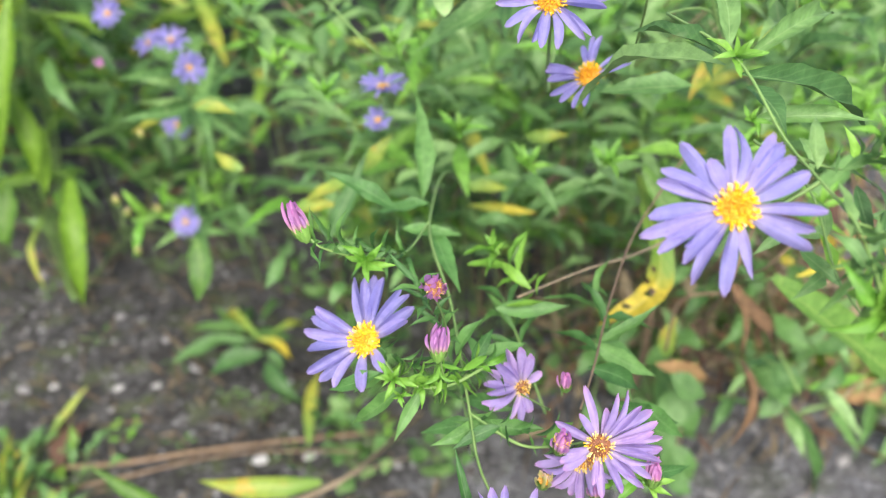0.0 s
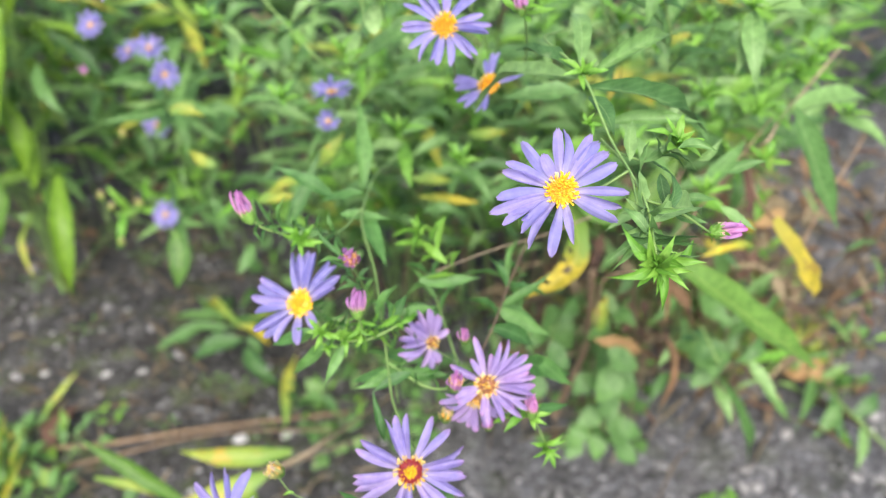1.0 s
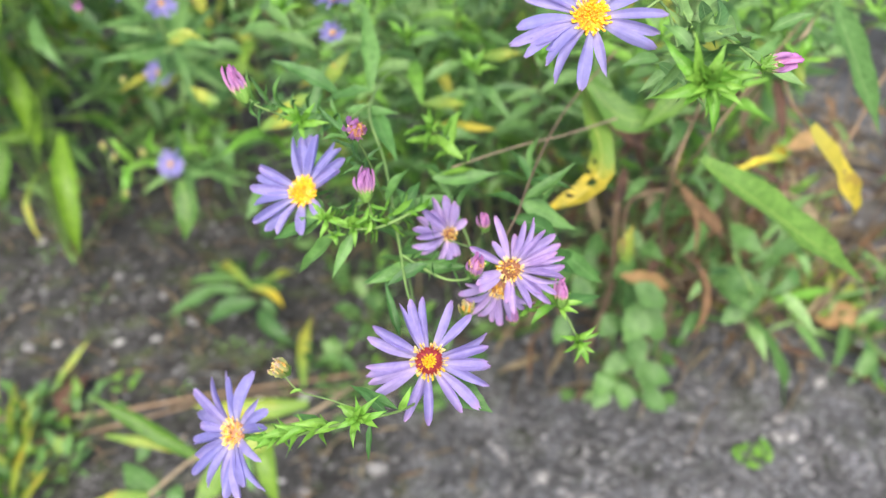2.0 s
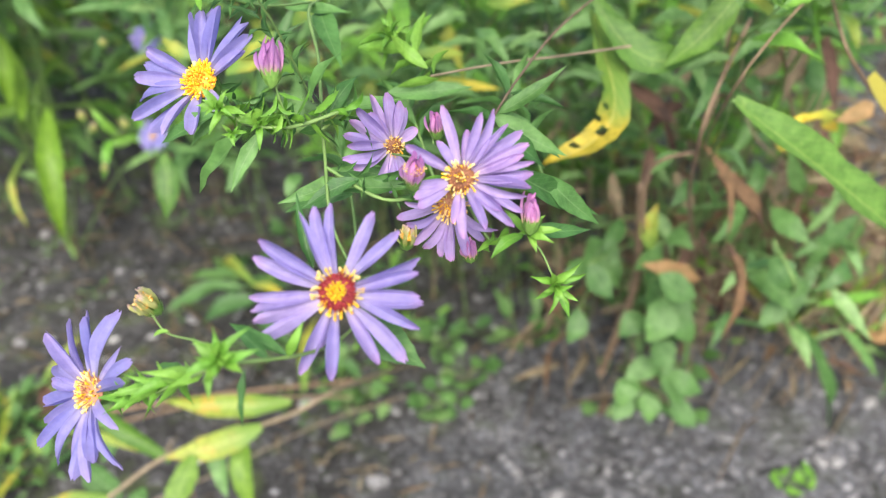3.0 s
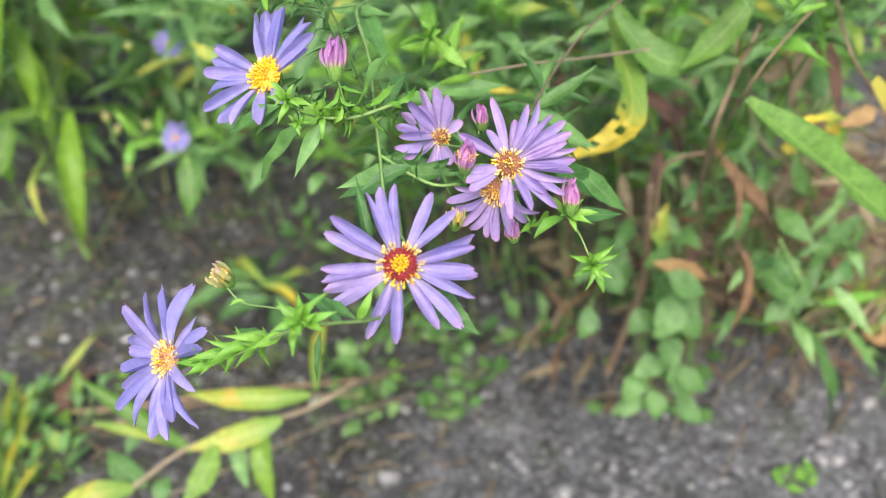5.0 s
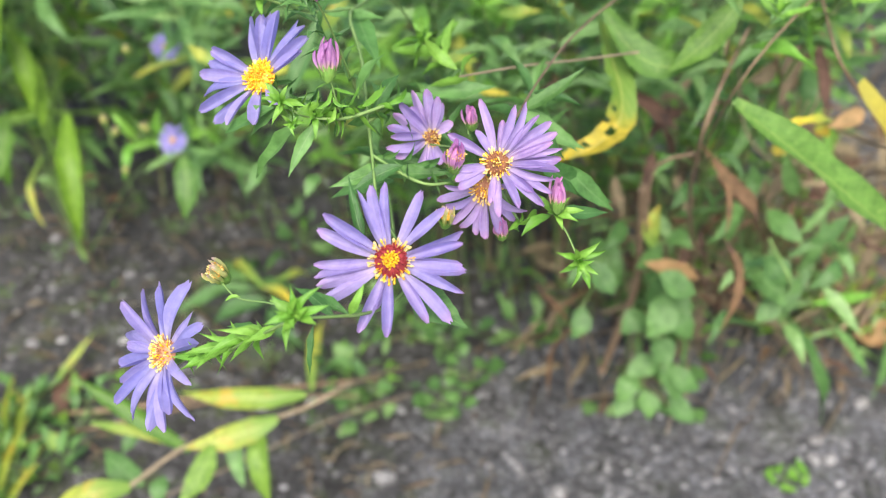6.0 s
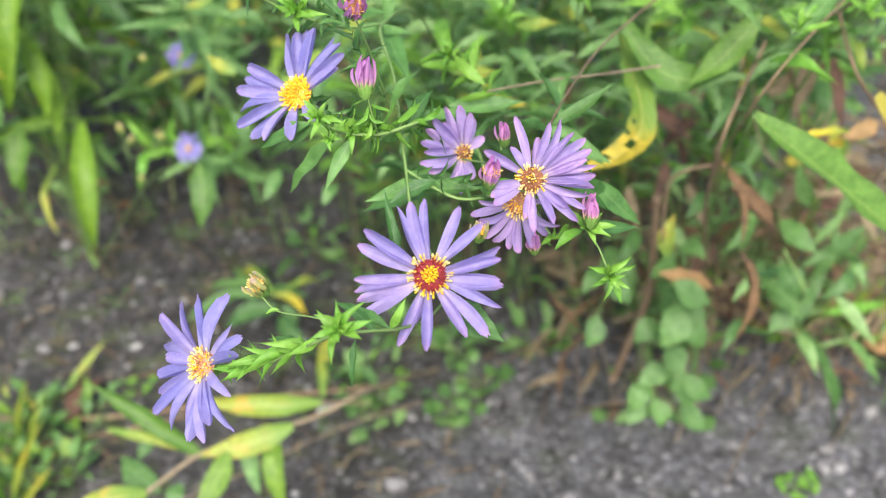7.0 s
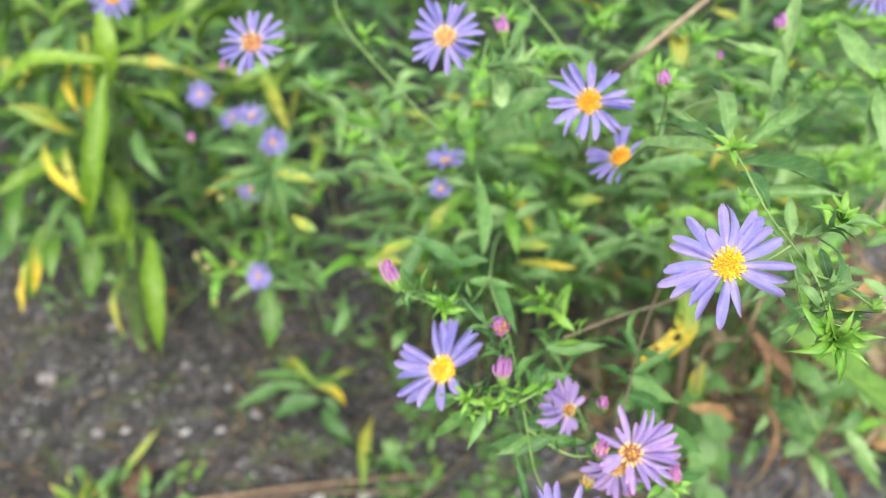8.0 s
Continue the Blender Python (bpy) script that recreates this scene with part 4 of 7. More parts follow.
# asters behind
aster_f = thing("aster_plant", (0.05, 0.62, 0.0), "leafy aster plant with several violet flowers and pale buds", "aster")
stem(aster_f, [(0.05, 0.62, 0.0), (0.04, 0.45, 0.30), (0.02, 0.26, 0.46), (0.0094, 0.1510, 0.4834), (0.0058, 0.0933, 0.5302), (0.0048, 0.0862, 0.5376)], 0.0020, 0.0008)
stem(aster_f, [(0.0203, 0.1203, 0.4999), (0.0179, 0.1141, 0.5052)], 0.0009, 0.0007)
stem(aster_f, [(0.0291, 0.1168, 0.5114), (0.0274, 0.0931, 0.5352), (0.0260, 0.0877, 0.5432)], 0.0009, 0.0006)
flower(aster_f, (0.0047, 0.0830, 0.5405), (-0.010, -0.737, 0.675), RIGHT, 0.0130, None, "violet", "yellow", 0.235, 0.20, 0.12, 31)
flower(aster_f, (0.0174, 0.1088, 0.5099), (-0.283, -0.519, 0.807), RIGHT, 0.0115, [(160, 1), (172, 1), (185, .95), (205, 1), (225, .95), (245, .9), (262, .9), (80, 1), (68, 1), (95, .9), (10, 1), (28, .9)], "violet", "yellow", 0.26, 0.2, 0.1, 33)
bud(aster_f, (0.0256, 0.0867, 0.5453), (-0.007, 0.116, 0.993), 0.0075, "bud", 0.15, 10)
tuft(aster_f, (0.0262, 0.0886, 0.5427), (0.125, -0.371, 0.920), 10, 0.0090, 0.0026)
aster_g = thing("aster_plant", (-0.05, 0.60, 0.0), "aster plant with violet flowers on thin stems", "aster")
stem(aster_g, [(-0.05, 0.60, 0.0), (-0.04, 0.42, 0.32), (-0.03, 0.22, 0.50), (-0.0297, 0.1330, 0.5297), (-0.0401, 0.1279, 0.5407)], 0.0018, 0.0008)
stem(aster_g, [(0.0113, 0.1659, 0.5125), (-0.0179, 0.1510, 0.5196), (-0.0270, 0.1384, 0.5267)], 0.0009, 0.0007)
stem(aster_g, [(-0.0197, 0.1509, 0.5196), (-0.0211, 0.1559, 0.5267), (-0.0220, 0.1576, 0.5308)], 0.0008, 0.0006)
flower(aster_g, (-0.0396, 0.1250, 0.5433), (-0.009, -0.751, 0.661), RIGHT, 0.0130, None, "violet", "fading", 0.24, 0.20, 0.12, 35)
bud(aster_g, (-0.0223, 0.1597, 0.5336), (-0.106, 0.234, 0.966), 0.0095, "bud", 0.15, 10)
leafy(aster_g, (-0.0300, 0.1348, 0.5288), (-0.0142, 0.1523, 0.5246), 16, 0.0120, 0.0026, "aster")
leaf(aster_g, (-0.0215, 0.1500, 0.5185), (-0.0218, 0.1421, 0.5110), 0.0062, "round", shape=0)
aster_h = thing("aster_plant", (-0.16, 0.66, 0.0), "aster plant with one fading violet flower", "aster")
stem(aster_h, [(-0.16, 0.66, 0.0), (-0.14, 0.45, 0.30), (-0.12, 0.26, 0.46), (-0.1181, 0.1738, 0.5159), (-0.1170, 0.1698, 0.5224)], 0.0018, 0.0008)
flower(aster_h, (-0.1164, 0.1684, 0.5238), (-0.061, -0.683, 0.728), RIGHT, 0.0136, None, "violet", "spent", 0.28, 0.20, 0.12, 37)
aster_i = thing("aster_plant", (0.12, 0.70, 0.0), "green aster shoot with closed pink bud", "aster")
stem(aster_i, [(0.12, 0.70, 0.0), (0.10, 0.50, 0.3), (0.085, 0.28, 0.46), (0.0806, 0.1563, 0.5025), (0.0729, 0.1479, 0.5291), (0.0702, 0.1468, 0.5380)], 0.0016, 0.0008)
bud(aster_i, (0.0698, 0.1469, 0.5403), (-0.060, 0.237, 0.970), 0.0085, "bud", 0.1, 10)
leaf(aster_i, (0.0713, 0.1461, 0.5318), (0.0684, 0.1403, 0.5155), 0.0095, shape=1)
leafy(aster_i, (0.0830, 0.1584, 0.4882), (0.0719, 0.1461, 0.5318), 8, 0.0260, 0.0060, "aster")
aster_j = thing("aster_plant", (-0.07, 0.62, 0.0), "aster shoot with pale violet side-on flower", "aster")
stem(aster_j, [(-0.07, 0.62, 0.0), (-0.07, 0.45, 0.25), (-0.055, 0.28, 0.42), (-0.0474, 0.1993, 0.4485), (-0.0480, 0.2006, 0.4571)], 0.0016, 0.0007)
flower(aster_j, (-0.0477, 0.1996, 0.4590), (-0.000, -0.009, 1.000), RIGHT, 0.0100, None, "violet", "fading", 0.19, 0.22, 0.3, 39)
flower(aster_j, (-0.0503, 0.2012, 0.4444), (0.030, -0.555, 0.832), RIGHT, 0.0060, None, "violet", "fading", 0.19, 0.22, 0.3, 40)
aster_k = thing("aster_plant", (-0.24, 0.66, 0.0), "far aster plant with small violet flowers", "aster")
stem(aster_k, [(-0.24, 0.66, 0.0), (-0.23, 0.55, 0.25), (-0.1910, 0.3754, 0.3817), (-0.1918, 0.3713, 0.3932)], 0.0018, 0.0008)
stem(aster_k, [(-0.23, 0.55, 0.25), (-0.1676, 0.3341, 0.3740), (-0.1494, 0.2892, 0.4182)], 0.0012, 0.0008)
stem(aster_k, [(-0.23, 0.55, 0.25), (-0.215, 0.46, 0.29), (-0.2095, 0.4221, 0.3143)], 0.0012, 0.0008)
stem(aster_k, [(-0.235, 0.60, 0.13), (-0.21, 0.45, 0.25), (-0.1961, 0.3697, 0.2748)], 0.0012, 0.0008)
flower(aster_k, (-0.1844, 0.3679, 0.3989), (0.125, -0.371, 0.920), RIGHT, 0.0105, None, "violet", "pale", 0.17, 0.25, 0.2, 41)
flower(aster_k, (-0.1968, 0.3663, 0.3976), (-0.397, -0.525, 0.753), RIGHT, 0.0085, None, "violet", "pale", 0.17, 0.25, 0.2, 42)
flower(aster_k, (-0.1485, 0.2865, 0.4223), (0.486, -0.761, 0.429), RIGHT, 0.0088, None, "violet", "pale", 0.17, 0.25, 0.2, 43)
flower(aster_k, (-0.2083, 0.4195, 0.3172), (0.036, -0.681, 0.732), RIGHT, 0.0105, None, "violet", "pale", 0.17, 0.25, 0.1, 44)
flower(aster_k, (-0.1945, 0.3667, 0.2789), (0.038, -0.715, 0.698), RIGHT, 0.0105, None, "violet", "pale", 0.17, 0.25, 0.1, 45)
flower(aster_k, (-0.1991, 0.3271, 0.4307), (-0.113, -0.717, 0.688), RIGHT, 0.0090, None, "violet", "pale", 0.17, 0.24, 0.2, 46)
leafy(aster_k, (-0.235, 0.60, 0.13), (-0.2000, 0.3791, 0.2676), 14, 0.040, 0.0075, "aster")
leafy(aster_k, (-0.23, 0.55, 0.25), (-0.1945, 0.3841, 0.3769), 14, 0.040, 0.0075, "aster")
leafy(aster_k, (-0.23, 0.55, 0.25), (-0.1619, 0.3208, 0.3894), 14, 0.040, 0.0075, "aster")


# ---------------------------------------------------------------- long-leaved plants, twigs and fallen leaves
grass_r = thing("long_leaved_plant", (0.16, 0.52, 0.0), "broad-leaved grassy plant with arching green and yellowing leaves", "plant")
stem(grass_r, [(0.16, 0.52, 0.0), (0.13, 0.40, 0.22), (0.0924, 0.1632, 0.4094), (0.1416, 0.2159, 0.4427)], 0.0016, 0.0009, STEM_BROWN)
sprig(grass_r, (0.0915, 0.1514, 0.4138), (0.1640, 0.1520, 0.3540), 0.0140, "lush", n=(0.123, -0.508, 0.852), shape=0)
sprig(grass_r, (0.0500, 0.1965, 0.4294), (0.0927, 0.1907, 0.4143), 0.0120, "broad", n=(0.05, -0.75, 0.66), shape=9)
sprig(grass_r, (0.0978, 0.1928, 0.4336), (0.0725, 0.1755, 0.4137), 0.0105, "long", n=(0.1, -0.7, 0.70), shape=4)
sprig(grass_r, (0.1165, 0.2575, 0.3914), (0.1438, 0.2608, 0.3915), 0.0052, "soft", n=(0.1, -0.7, 0.70), shape=1)
sprig(grass_r, (0.0513, 0.2095, 0.4181), (0.0335, 0.1505, 0.3905), 0.0106, "spotted", n=(0.134, -0.724, 0.677), shape=9)
leaf(grass_r, (0.1480, 0.2044, 0.3958), (0.1828, 0.2137, 0.3448), 0.0108, "gold", n=(0.225, -0.642, 0.733), shape=9)
leaf(grass_r, (0.1453, 0.2146, 0.3747), (0.1188, 0.2023, 0.3766), 0.0048, "yellow", n=(0.123, -0.268, 0.955), shape=1)
sprig(grass_r, (0.1443, 0.2002, 0.4566), (0.1760, 0.1997, 0.3947), 0.0135, "aster", n=(0.134, -0.724, 0.677), shape=0)
sprig(grass_r, (0.1417, 0.2028, 0.4503), (0.1908, 0.2213, 0.4469), 0.0120, "aster", shape=1)
twig = thing("dry_twig", (0.17, 0.50, 0.0), "brown dried stem with shrivelled hanging leaves", "twig")
stem(twig, [(0.17, 0.50, 0.0), (0.15, 0.44, 0.10), (0.1017, 0.2585, 0.3027), (0.0920, 0.2047, 0.3649), (0.0939, 0.1984, 0.3896), (0.1092, 0.2265, 0.4090)], 0.0026, 0.0018, STEM_BROWN)
stem(twig, [(0.0920, 0.2047, 0.3649), (0.0812, 0.2114, 0.3578), (0.0758, 0.2155, 0.3470), (0.0773, 0.2264, 0.3117)], 0.0022, 0.0016, STEM_BROWN)
stem(twig, [(0.1098, 0.2672, 0.3888), (0.1083, 0.2611, 0.3634), (0.1012, 0.2561, 0.3404)], 0.0020, 0.0014, STEM_BROWN)
leaf(twig, (0.1012, 0.2567, 0.3412), (0.1135, 0.2303, 0.3023), 0.0052, "dry", n=(0.5, -0.6, 0.6), shape=3)
leaf(twig, (0.1137, 0.2323, 0.3051), (0.1184, 0.2074, 0.2698), 0.0060, "dry", n=(0.4, -0.6, 0.6), shape=6)
leaf(twig, (0.1078, 0.2513, 0.3325), (0.1350, 0.2348, 0.3051), 0.0070, "dry", n=(0.5, -0.6, 0.6), shape=5)
leaf(twig, (0.1105, 0.2576, 0.3236), (0.1272, 0.2488, 0.3087), 0.0050, "dry", n=(0.2, -0.6, 0.6), shape=2)
tan = thing("dead_leaf", (0.1176, 0.2952, 0.2345), "tan curled dead leaf caught on a dry stalk", "leaf")
leaf(tan, (0.1147, 0.2796, 0.2471), (0.0845, 0.2752, 0.2596), 0.0115, "tan", n=(0.131, -0.348, 0.928), shape=1)
stem(tan, [(0.0762, 0.3663, 0.1019), (0.0829, 0.3516, 0.1492), (0.0897, 0.3379, 0.1979), (0.0873, 0.3202, 0.2425), (0.0840, 0.3036, 0.2889)], 0.0075, 0.0055, STEM_BROWN)
dark_stem = thing("dry_twig", (0.30, 0.72, 0.0), "dark brown stem holding a yellowed leaf", "twig")
stem(dark_stem, [(0.30, 0.72, 0.0), (0.24, 0.58, 0.18), (0.1786, 0.2357, 0.3510), (0.1560, 0.2215, 0.3831), (0.1405, 0.2122, 0.4048), (0.1367, 0.2370, 0.4212)], 0.0020, 0.0015, STEM_BROWN)
stem(dark_stem, [(0.1757, 0.2382, 0.3544), (0.1926, 0.2579, 0.3792), (0.2095, 0.2758, 0.4017)], 0.0020, 0.0015, STEM_BROWN)
withered = thing("leafy_plant", (0.22, 0.56, 0.0), "half-withered plant with brown, olive and yellowing leaves", "plant")
stem(withered, [(0.22, 0.56, 0.0), (0.2018, 0.3676, 0.2206), (0.1626, 0.3243, 0.3045), (0.1429, 0.3147, 0.3633)], 0.0030, 0.0016, STEM_BROWN)
stem(withered, [(0.1626, 0.3243, 0.3045), (0.1703, 0.3217, 0.3341), (0.1663, 0.3215, 0.3689)], 0.0020, 0.0012, STRAW)
stem(withered, [(0.1816, 0.3470, 0.2641), (0.1397, 0.3238, 0.3077), (0.1268, 0.3195, 0.3555)], 0.0020, 0.0012, STRAW)
leaf(withered, (0.1632, 0.3189, 0.3658), (0.1676, 0.2918, 0.3359), 0.0069, "dead", n=(0.15, -0.65, 0.72), shape=4)
leaf(withered, (0.1600, 0.3273, 0.3608), (0.1470, 0.3019, 0.3363), 0.0095, "straw", n=(0.15, -0.65, 0.72), shape=5)
leaf(withered, (0.1455, 0.3205, 0.3537), (0.1261, 0.3055, 0.3447), 0.0077, "straw", n=(0.15, -0.65, 0.72), shape=6)
leaf(withered, (0.1696, 0.3483, 0.3367), (0.1660, 0.3276, 0.3172), 0.0164, "soft", n=(0.15, -0.65, 0.72), shape=7)
leaf(withered, (0.1701, 0.3129, 0.3218), (0.1747, 0.3052, 0.3190), 0.0079, "yellow", n=(0.15, -0.65, 0.72), shape=0)
leaf(withered, (0.1903, 0.3100, 0.3317), (0.1702, 0.2987, 0.3279), 0.0089, "tan", n=(0.15, -0.65, 0.72), shape=1)
leaf(withered, (0.1477, 0.3044, 0.3138), (0.1519, 0.2977, 0.3123), 0.0060, "gold", n=(0.15, -0.65, 0.72), shape=2)
leaf(withered, (0.1688, 0.3137, 0.3748), (0.1743, 0.2997, 0.3631), 0.0062, "pale", n=(0.15, -0.65, 0.72), shape=3)
leaf(withered, (0.0751, 0.3329, 0.3310), (0.1005, 0.3182, 0.3150), 0.0090, "dead", n=(0.15, -0.65, 0.72), shape=4)
leaf(withered, (0.1285, 0.2942, 0.3544), (0.1317, 0.2832, 0.3471), 0.0074, "soft", n=(0.15, -0.65, 0.72), shape=5)
leaf(withered, (0.1596, 0.3250, 0.2200), (0.1715, 0.3045, 0.1980), 0.0194, "soft", n=(0.15, -0.65, 0.72), shape=6)
leaf(withered, (0.1721, 0.3133, 0.2532), (0.1951, 0.3242, 0.2732), 0.0056, "aster", n=(0.15, -0.65, 0.72), shape=7)
leaf(withered, (0.1691, 0.3142, 0.2378), (0.1913, 0.3210, 0.2521), 0.0060, "soft", n=(0.15, -0.65, 0.72), shape=0)
leaf(withered, (0.0924, 0.3138, 0.2671), (0.1021, 0.2955, 0.2487), 0.0105, "aster", n=(0.15, -0.65, 0.72), shape=1)
leaf(withered, (0.0928, 0.3264, 0.2157), (0.1221, 0.3126, 0.2003), 0.0162, "soft", n=(0.15, -0.65, 0.72), shape=2)
leaf(withered, (0.0633, 0.3519, 0.2218), (0.0793, 0.3320, 0.2000), 0.0212, "soft", n=(0.15, -0.65, 0.72), shape=3)
leaf(withered, (0.1077, 0.3392, 0.3344), (0.0903, 0.3264, 0.3281), 0.0082, "straw", n=(0.15, -0.65, 0.72), shape=4)
leaf(withered, (0.1083, 0.3473, 0.3112), (0.0874, 0.3323, 0.3023), 0.0079, "dead", n=(0.15, -0.65, 0.72), shape=5)
leaf(withered, (0.1410, 0.3486, 0.3076), (0.1288, 0.3258, 0.2864), 0.0079, "aster", n=(0.15, -0.65, 0.72), shape=6)
leaf(withered, (0.1498, 0.3425, 0.2804), (0.1373, 0.3230, 0.2639), 0.0087, "soft", n=(0.15, -0.65, 0.72), shape=7)
leaf(withered, (0.1706, 0.3514, 0.2720), (0.1575, 0.3351, 0.2601), 0.0075, "straw", n=(0.15, -0.65, 0.72), shape=0)
leaf(withered, (0.1952, 0.3536, 0.2711), (0.1759, 0.3350, 0.2570), 0.0082, "dead", n=(0.15, -0.65, 0.72), shape=1)
leaf(withered, (0.2047, 0.3473, 0.2607), (0.2127, 0.3313, 0.2456), 0.0075, "straw", n=(0.15, -0.65, 0.72), shape=2)
leaf(withered, (0.1061, 0.3436, 0.2719), (0.1151, 0.3258, 0.2543), 0.0082, "straw", n=(0.15, -0.65, 0.72), shape=3)
leaf(withered, (0.0935, 0.3514, 0.2849), (0.0874, 0.3304, 0.2653), 0.0075, "dead", n=(0.15, -0.65, 0.72), shape=4)
leaf(withered, (0.0723, 0.3405, 0.2732), (0.0786, 0.3207, 0.2532), 0.0068, "straw", n=(0.15, -0.65, 0.72), shape=5)
leaf(withered, (0.1161, 0.3431, 0.2351), (0.1111, 0.3255, 0.2201), 0.0085, "dead", n=(0.15, -0.65, 0.72), shape=6)
leaf(withered, (0.1492, 0.3323, 0.2319), (0.1455, 0.3152, 0.2172), 0.0076, "aster", n=(0.15, -0.65, 0.72), shape=7)
leaf(withered, (0.1926, 0.3509, 0.2160), (0.1853, 0.3310, 0.1982), 0.0086, "soft", n=(0.15, -0.65, 0.72), shape=0)
leaf(withered, (0.2054, 0.3559, 0.2208), (0.2174, 0.3377, 0.2022), 0.0079, "aster", n=(0.15, -0.65, 0.72), shape=1)
straggler = thing("weed", (0.24, 0.60, 0.0), "pale green weed with soft drooping narrow leaves", "weed")
stem(straggler, [(0.24, 0.60, 0.0), (0.1569, 0.2622, 0.2548), (0.1395, 0.2521, 0.2921)], 0.0030, 0.0016)
sprig(straggler, (0.1320, 0.2829, 0.2509), (0.1712, 0.3014, 0.2013), 0.0140, "aster", shape=1)
sprig(straggler, (0.1321, 0.2796, 0.2462), (0.1711, 0.3114, 0.2324), 0.0080, "aster", shape=1)
sprig(straggler, (0.1768, 0.3190, 0.2249), (0.1901, 0.3316, 0.2575), 0.0080, "aster", shape=3)
sprig(straggler, (0.1762, 0.3201, 0.1920), (0.2100, 0.3141, 0.1093), 0.0085, "aster", n=(0.280, -0.649, 0.708), shape=1)
sprig(straggler, (0.2112, 0.3348, 0.1724), (0.2402, 0.3348, 0.1332), 0.0080, "aster", n=(0.280, -0.649, 0.708), shape=0)
sprig(straggler, (0.1707, 0.3267, 0.2710), (0.1592, 0.3237, 0.3032), 0.0100, "aster", shape=1)
sprig(straggler, (0.1978, 0.3414, 0.1838), (0.2436, 0.3651, 0.1748), 0.0080, "young", shape=0)
sprig(straggler, (0.1288, 0.2910, 0.2626), (0.1382, 0.2914, 0.2961), 0.0090, "aster", shape=1)
sprig(straggler, (0.0845, 0.2527, 0.2855), (0.0869, 0.2568, 0.3079), 0.0085, "pale", shape=1)
sprig(straggler, (0.0932, 0.2997, 0.2304), (0.1137, 0.2822, 0.2187), 0.0234, "soft", n=(0.1, -0.6, 0.8), shape=0)
sprig(straggler, (0.1442, 0.2892, 0.2430), (0.1606, 0.2730, 0.2339), 0.0159, "soft", n=(0.1, -0.6, 0.8), shape=1)
sprig(straggler, (0.1470, 0.2915, 0.2831), (0.1630, 0.2756, 0.2743), 0.0131, "soft", n=(0.1, -0.6, 0.8), shape=2)
sprig(straggler, (0.1670, 0.2930, 0.2082), (0.1771, 0.2721, 0.1929), 0.0086, "aster", n=(0.1, -0.6, 0.8), shape=3)
sprig(straggler, (0.1755, 0.2732, 0.2501), (0.1953, 0.2517, 0.2322), 0.0088, "aster", n=(0.1, -0.6, 0.8), shape=4)
sprig(straggler, (0.1034, 0.2995, 0.2655), (0.1109, 0.2862, 0.2622), 0.0121, "soft", n=(0.1, -0.6, 0.8), shape=5)
sprig(straggler, (0.1156, 0.2870, 0.3181), (0.1294, 0.2734, 0.3132), 0.0092, "aster", n=(0.1, -0.6, 0.8), shape=6)
sprig(straggler, (0.1308, 0.2901, 0.2834), (0.1159, 0.2721, 0.2765), 0.0095, "aster", n=(0.1, -0.6, 0.8), shape=7)
sprig(straggler, (0.1648, 0.2670, 0.2793), (0.1801, 0.2676, 0.2962), 0.0085, "soft", n=(0.1, -0.6, 0.8), shape=0)
sprig(straggler, (0.1673, 0.2699, 0.3018), (0.1822, 0.2702, 0.3182), 0.0076, "aster", n=(0.1, -0.6, 0.8), shape=1)
sprig(straggler, (0.1449, 0.2735, 0.3294), (0.1575, 0.2600, 0.3250), 0.0075, "aster", n=(0.1, -0.6, 0.8), shape=2)
sprig(straggler, (0.1106, 0.2955, 0.2950), (0.0959, 0.2791, 0.2906), 0.0088, "soft", n=(0.1, -0.6, 0.8), shape=3)
sprig(straggler, (0.0986, 0.3108, 0.2467), (0.0834, 0.2941, 0.2419), 0.0101, "soft", n=(0.1, -0.6, 0.8), shape=4)
sprig(straggler, (0.1433, 0.3102, 0.2018), (0.1272, 0.2896, 0.1910), 0.0105, "aster", n=(0.1, -0.6, 0.8), shape=5)
sprig(straggler, (0.1709, 0.2906, 0.2409), (0.1513, 0.2759, 0.2397), 0.0083, "aster", n=(0.1, -0.6, 0.8), shape=6)
sprig(straggler, (0.1844, 0.2805, 0.2599), (0.1685, 0.2644, 0.2561), 0.0088, "soft", n=(0.1, -0.6, 0.8), shape=7)
sprig(straggler, (0.0965, 0.2853, 0.3185), (0.0824, 0.2691, 0.3143), 0.0078, "aster", n=(0.1, -0.6, 0.8), shape=0)
sprig(straggler, (0.0770, 0.3165, 0.2591), (0.0657, 0.2982, 0.2511), 0.0094, "soft", n=(0.1, -0.6, 0.8), shape=1)
sprig(straggler, (0.0622, 0.3189, 0.2282), (0.0472, 0.3021, 0.2231), 0.0105, "soft", n=(0.1, -0.6, 0.8), shape=2)
broad = thing("weed", (0.12, 0.56, 0.0), "low weed with broad dull green leaves", "weed")
stem(broad, [(0.12, 0.56, 0.0), (0.125, 0.54, 0.05), (0.0930, 0.3239, 0.2111)], 0.0030, 0.0018)
sprig(broad, (0.0928, 0.2675, 0.2590), (0.1110, 0.2627, 0.2493), 0.0147, "soft", n=(0.15, -0.6, 0.78), shape=0)
sprig(broad, (0.0979, 0.2816, 0.2340), (0.0896, 0.2671, 0.2152), 0.0175, "soft", n=(0.15, -0.6, 0.78), shape=1)
sprig(broad, (0.0939, 0.2942, 0.2083), (0.0773, 0.2873, 0.2014), 0.0142, "soft", n=(0.15, -0.6, 0.78), shape=2)
sprig(broad, (0.1027, 0.2886, 0.2210), (0.1151, 0.2792, 0.2059), 0.0152, "soft", n=(0.15, -0.6, 0.78), shape=3)
